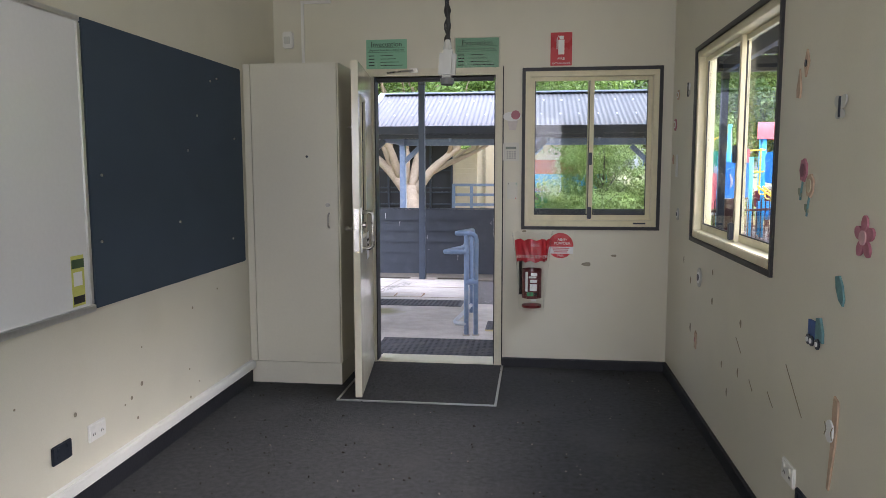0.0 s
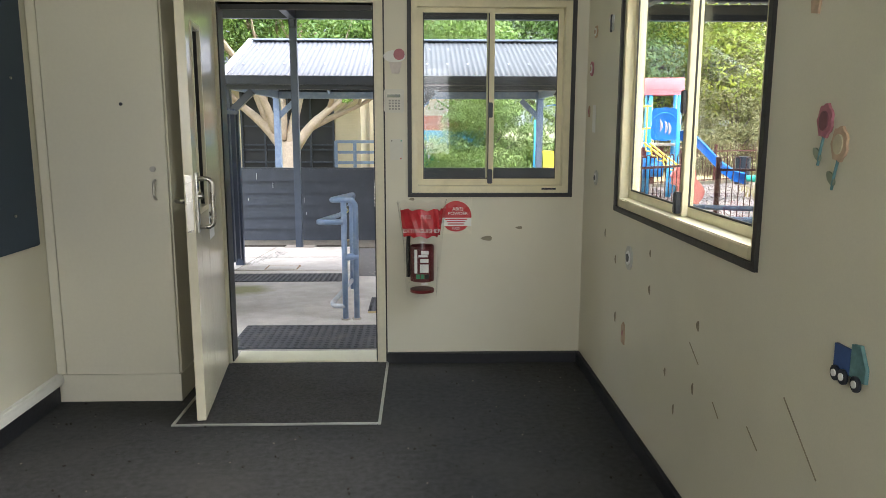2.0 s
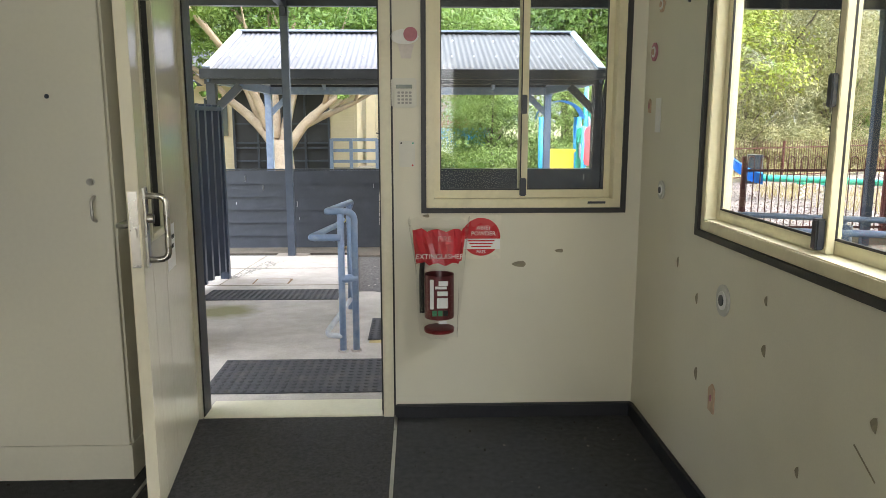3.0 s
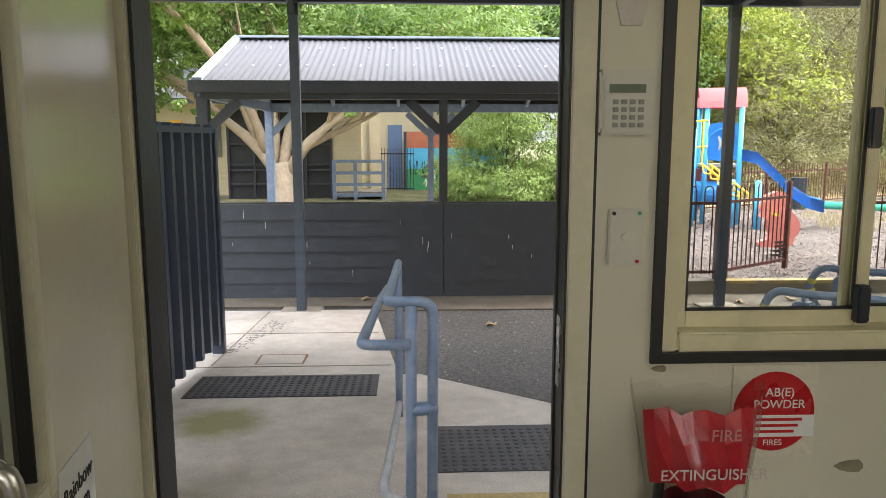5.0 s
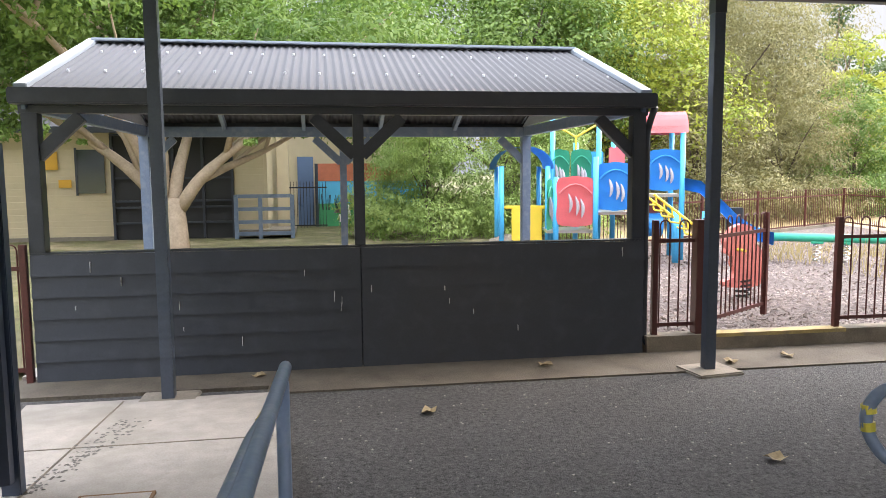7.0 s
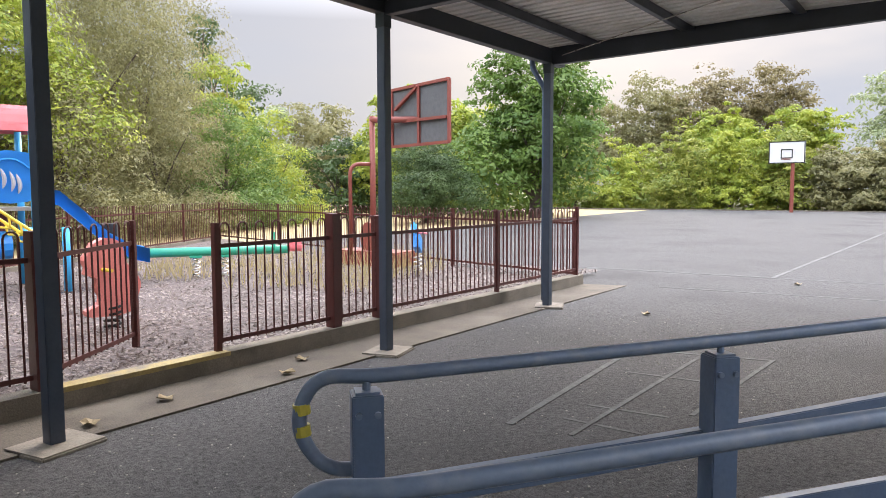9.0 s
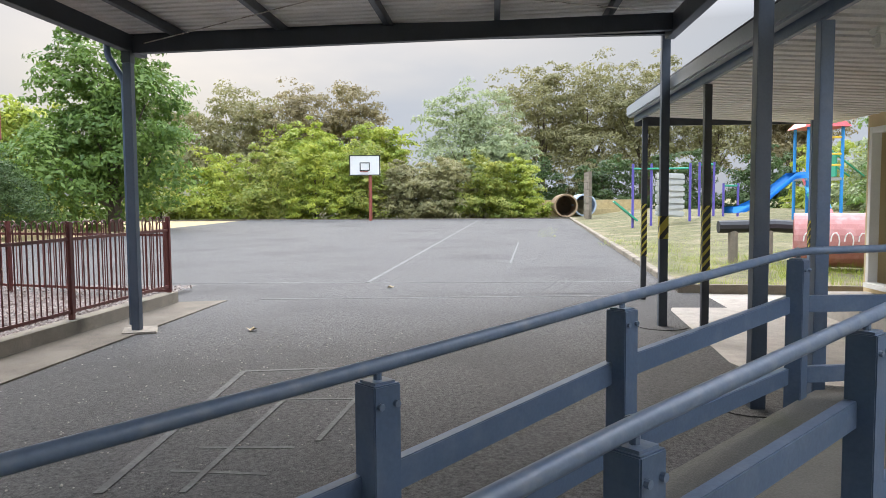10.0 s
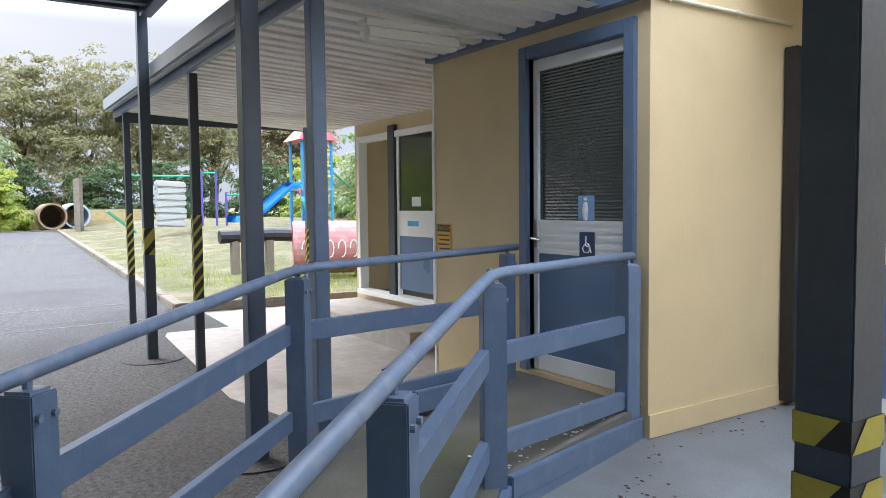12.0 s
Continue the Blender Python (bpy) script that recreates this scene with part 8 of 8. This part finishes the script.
for z, wx, wy in ((-0.02, 0.085, 0.085), (0.1, 0.092, 0.09), (0.25, 0.105, 0.085), (0.4, 0.122, 0.06), (0.5, 0.135, 0.015)):
    vs.append([bm.verts.new((wx * math.cos(k * math.pi / 12) + 0.007 * math.sin(4 * k + z * 9), 0.03 - (wy + 0.03) * abs(math.sin(k * math.pi / 12)) + 0.005 * math.cos(3 * k + z * 30), z + 0.01 * math.sin(2.2 * k))) for k in range(13)])
for a, b in zip(vs, vs[1:]):
    for k in range(12):
        bm.faces.new((a[k], a[k + 1], b[k + 1], b[k]))
part("film", bm, BAGFILM, bag, smooth=True).visible_shadow = False
KEYGREY = mat("worn_grey_keys", (0.3, 0.3, 0.28), 0.5, var=0.1, bump=0.0)
kp = thing("alarm_keypad", -0.094, DY - 0.001, 1.475, "grey alarm keypad with small display beside the door", "keypad")
part("case", B(-0.054, 0.054, -0.024, 0, -0.062, 0.062, 0.006), PLATECREAM, kp)
part("display", B(-0.035, 0.035, -0.026, -0.022, 0.018, 0.034), mat("lcd", (0.1, 0.13, 0.08), 0.3), kp)
for i in range(4):
    for j in range(4):
        part("key", B(-0.028 + 0.0165 * i, -0.017 + 0.0165 * i, -0.027, -0.022, -0.047 + 0.0145 * j, -0.038 + 0.0145 * j, 0.001), KEYGREY, kp)
part("side_strip", B(-0.054, -0.044, -0.026, -0.02, -0.05, 0.05, 0.002), PLATECREAM, kp)
sw = thing("switch_plate", -0.083, DY - 0.001, 1.214, "white blank switch plate with small key button", "switch")
part("plate", B(-0.035, 0.035, -0.009, 0, -0.057, 0.057, 0.003), PLATECREAM, sw)
part("button", tube([(0, -0.009, 0.0), (0, -0.013, 0.0)], 0.009, 14), PLATECREAM, sw)
for x, z, c in ((-0.025, 0.047, BLACKTRIM), (0.026, 0.047, PLAYGREEN), (0.024, -0.049, REDPLASTIC)):
    part("screw_dot", tube([(x, -0.009, z), (x, -0.0115, z)], 0.004, 8), c, sw)
bh = thing("hoop_cutout", -0.09, DY - 0.001, 1.69, "basketball hoop and pink ball cutout", "wall decoration")
RN = pose(0, 0, 0, 0, 0, 90)
flat_cut(ell(0.06, 0.032, 18, cz=0.02), RN, 0.005, WHITEPAINT, bh, "board")
flat_cut([(-0.04, -0.01), (0.03, -0.01), (0.015, -0.07), (-0.025, -0.07)], RN, 0.005, mat("pale_grey_net", (0.6, 0.55, 0.52), 0.6), bh, "net")
flat_cut(ell(0.03, 0.03), Matrix.Translation((-0.0, -0.005, 0)) @ RN @ pose(0, -0.025, 0.03), 0.004, PINKPAINT, bh, "ball")
pi_ = thing("motion_sensor", -1.62, DY - 0.001, 2.24, "white motion sensor high in the corner", "sensor")
part("case", B(-0.035, 0.035, -0.045, 0, -0.055, 0.055, 0.008), WHITEPLASTIC, pi_)
part("lens", B(-0.022, 0.022, -0.052, -0.045, -0.03, 0.02, 0.004), GREYPLASTIC, pi_)
cd = thing("conduit", -1.52, DY - 0.001, 2.3, "white plastic conduit running down the wall", "conduit")
part("riser", B(-0.01, 0.01, -0.016, 0, -0.3, 0.2, 0.003), WHITEPLASTIC, cd)
part("run", B(0.01, 0.2, -0.016, 0, 0.18, 0.2, 0.003), WHITEPLASTIC, cd)
hs = thing("hanging_speaker", -0.3, 3.05, 1.74, "grey plastic device hanging on a black braided cable", "sensor")
part("body", boxm(pose(0, 0, 0.06, 0, 4, 0), 0.07, 0.06, 0.12, 0.016), GREYPLASTIC, hs)
part("nose", tube([(0, -0.01, 0.0), (0, -0.012, -0.025)], [0.03, 0.026], 14), mat("mid_grey_plastic", (0.18, 0.18, 0.17), 0.5), hs)
part("neck", tube([(0, 0, 0.12), (0, 0, 0.16)], [0.02, 0.012], 10), GREYPLASTIC, hs)
part("cable", tube([(0.004 * math.sin(k * 1.1), 0.004 * math.cos(k * 1.3), 0.15 + 0.045 * k) for k in range(17)], 0.009, 7), BLACKTRIM, hs)
for k in range(2):
    part("twisted_cord", tube([(0.012 * math.cos(j * 0.9 + 3.1 * k), 0.012 * math.sin(j * 0.9 + 3.1 * k), 0.15 + 0.018 * j) for j in range(40)], 0.004, 5), BLACKTRIM, hs)
for x, z, r in ((0.6, 0.78, 0.012), (0.42, 0.72, 0.02), (0.0, 0.94, 0.01)):
    s_ = thing("paint_chip", x, DY - 0.0005, z, "peeled flake on the wall below the window", "paint chip", "paint chips")
    flat_cut(ell(r * 1.6, r * 0.7, 9, wob=0.15, k=3), RN, 0.002, BROWNMARK, s_, "chip")

# crumbs on the carpet, leaves on the asphalt
rng = random.Random(4)
bm = bmesh.new()
for k in range(420):
    x, y = rng.uniform(LX + 0.05, RX - 0.05), rng.uniform(0.6, 4.85)
    s = rng.uniform(0.003, 0.009)
    boxm(pose(x, y, 0.002, rng.uniform(0, 90), rng.uniform(0, 90), rng.uniform(0, 90)), s * 1.6, s, s * 0.6, 0, bm)
tagged(part("carpet_crumbs", bm, mat("dark_crumbs", (0.03, 0.025, 0.02), 0.9, var=0.5)), "dark crumbs and grit scattered on the carpet", "debris", "", "stuff")
bm = bmesh.new()
for k in range(150):
    x, y = rng.uniform(LX + 0.05, RX - 0.05), rng.uniform(0.6, 4.85)
    s = rng.uniform(0.003, 0.006)
    boxm(pose(x, y, 0.002, rng.uniform(0, 90), rng.uniform(0, 90), rng.uniform(0, 90)), s * 1.6, s, s * 0.6, 0, bm)
tagged(part("carpet_grit", bm, mat("pale_grit", (0.2, 0.18, 0.15), 0.9, var=0.5)), "pale grit scattered on the carpet", "debris", "", "stuff")
DRYLEAF = mat("dry_leaf", (0.35, 0.27, 0.15), 0.8, var=0.3)
for k, (x, y) in enumerate(((2.1, 9.0), (0.25, 10.2), (3.6, 11.1), (1.4, 11.2), (3.0, 11.0), (12.8, 8.6), (9.0, 9.6), (5.0, 11.2), (4.6, 10.95), (-1.0, 11.3))):
    lf = thing("fallen_leaf", x, y, -0.312 if y > 10.85 and x < 11 else gz(x) + 0.003, "curled dry brown leaf lying on the ground", "leaf", "fallen leaves", rz=67 * k)
    bm = bmesh.new()
    ring = [bm.verts.new((0.055 * math.cos(j * 0.7854) * (1 + 0.35 * (j % 2)), 0.045 * math.sin(j * 0.7854) * (1 + 0.35 * (j % 2)), 0.012 + 0.012 * ((j * 5) % 3))) for j in range(8)]
    c = bm.verts.new((0, 0, 0.004))
    for j in range(8):
        bm.faces.new((c, ring[j], ring[(j + 1) % 8]))
    part("blade", bm, DRYLEAF, lf)
bm = bmesh.new()
for k in range(900):
    x, y = rng.uniform(-0.6, 9), rng.uniform(7.6, 10.8)
    s = rng.uniform(0.004, 0.011)
    boxm(pose(x, y, gz(x) + 0.001, 0, 0, rng.uniform(0, 90)), s * 1.5, s, s * 0.7, 0, bm)
tagged(part("asphalt_grit", bm, mat("pale_gravel", (0.3, 0.28, 0.25), 0.9, var=0.4)), "pale grit scattered over the asphalt", "gravel", "", "stuff")
n = 34000
r_ = np.random.default_rng(77)
c = np.stack([r_.uniform(2.7, 12.5, n), 11.7 + 9 * r_.random(n) ** 1.4, np.zeros(n)], axis=1)
c[:, 2] = [gz(v) + 0.075 for v in c[:, 0]]
u = r_.normal(size=(n, 3)) * (1, 1, 0.3)
u /= np.linalg.norm(u, axis=1)[:, None]
w = np.cross(u, r_.normal(size=(n, 3)) * 0.35 + (0, 0, 1))
w /= np.linalg.norm(w, axis=1)[:, None]
s = r_.uniform(0.014, 0.034, n)[:, None]
v = np.stack([c - u * s - w * s * 0.3, c + u * s - w * s * 0.3, c + u * s + w * s * 0.3, c - u * s + w * s * 0.3], axis=1).reshape(-1, 3)
me = bpy.data.meshes.new("bark_chips")
me.from_pydata(v.tolist(), [], np.arange(4 * n).reshape(-1, 4).tolist())
me.materials.append(leaf_mat("bark_chip", (0.1, 0.075, 0.065), (0.42, 0.35, 0.31)))
tagged(new("bark_chips", me), "loose bark chips covering the playground", "mulch", "", "stuff")


def chips(name, spots, size, z_of, material, label, category, seed):
    """Small uneven flakes lying flat, joined in one sheet."""
    r = random.Random(seed)
    bm = bmesh.new()
    for x, y in spots:
        q, z = size * r.uniform(0.5, 1.4), z_of(x, y)
        vs = [bm.verts.new((x + q * r.uniform(0.6, 1.1) * math.cos(k * 1.05), y + q * r.uniform(0.6, 1.1) * math.sin(k * 1.05), z + 0.003)) for k in range(6)]
        top = bm.verts.new((x, y, z + 0.003 + q * 0.3))
        for k in range(6):
            bm.faces.new((vs[k], vs[(k + 1) % 6], top))
    tagged(part(name, bm, material), label, category, "", "stuff")


rng = random.Random(77)
SC0, SC1 = (-1.9, 9.0), (-1.72, 10.25)
sp = []
for k in range(70):
    u, v = rng.random(), rng.random() ** 1.5
    sp.append((4.72 + 0.33 * u + 0.04 + 0.26 * v, 4.58 - 1.2 * u))
chips("paint_flakes", sp, 0.012, lambda x, y: -0.06 - 0.04 * (y - FY) / (4.6 - FY), WHITEPAINT, "white paint flakes fallen on the landing edge", "flakes", 5)
sp = [(4.95 - 0.25 * rng.random() ** 2, rng.uniform(2.2, 3.3)) for k in range(14)] + [(4.85 - 0.5 * u + rng.gauss(0, 0.05), 3.45 + 0.75 * u + rng.gauss(0, 0.05)) for u in [rng.random() for k in range(34)]]
chips("leaf_litter", sp, 0.011, lambda x, y: -0.235, mat("dark_leaf_litter", (0.06, 0.042, 0.025), 0.9, var=0.4), "dark leaf litter along the wall base", "litter", 6)
sp = []
for k in range(170):
    u = rng.random()
    sp.append((SC0[0] + (SC1[0] - SC0[0]) * u + rng.gauss(0, 0.05), SC0[1] + (SC1[1] - SC0[1]) * u + rng.gauss(0, 0.05)))
chips("moss_specks", sp, 0.012, lambda x, y: rz1 + (y - 8.55) / 2.3 * (rz2 - rz1), mat("grey_moss", (0.19, 0.18, 0.16), 0.95, var=0.4), "grey dried moss specks along the slab joint", "moss", 7)
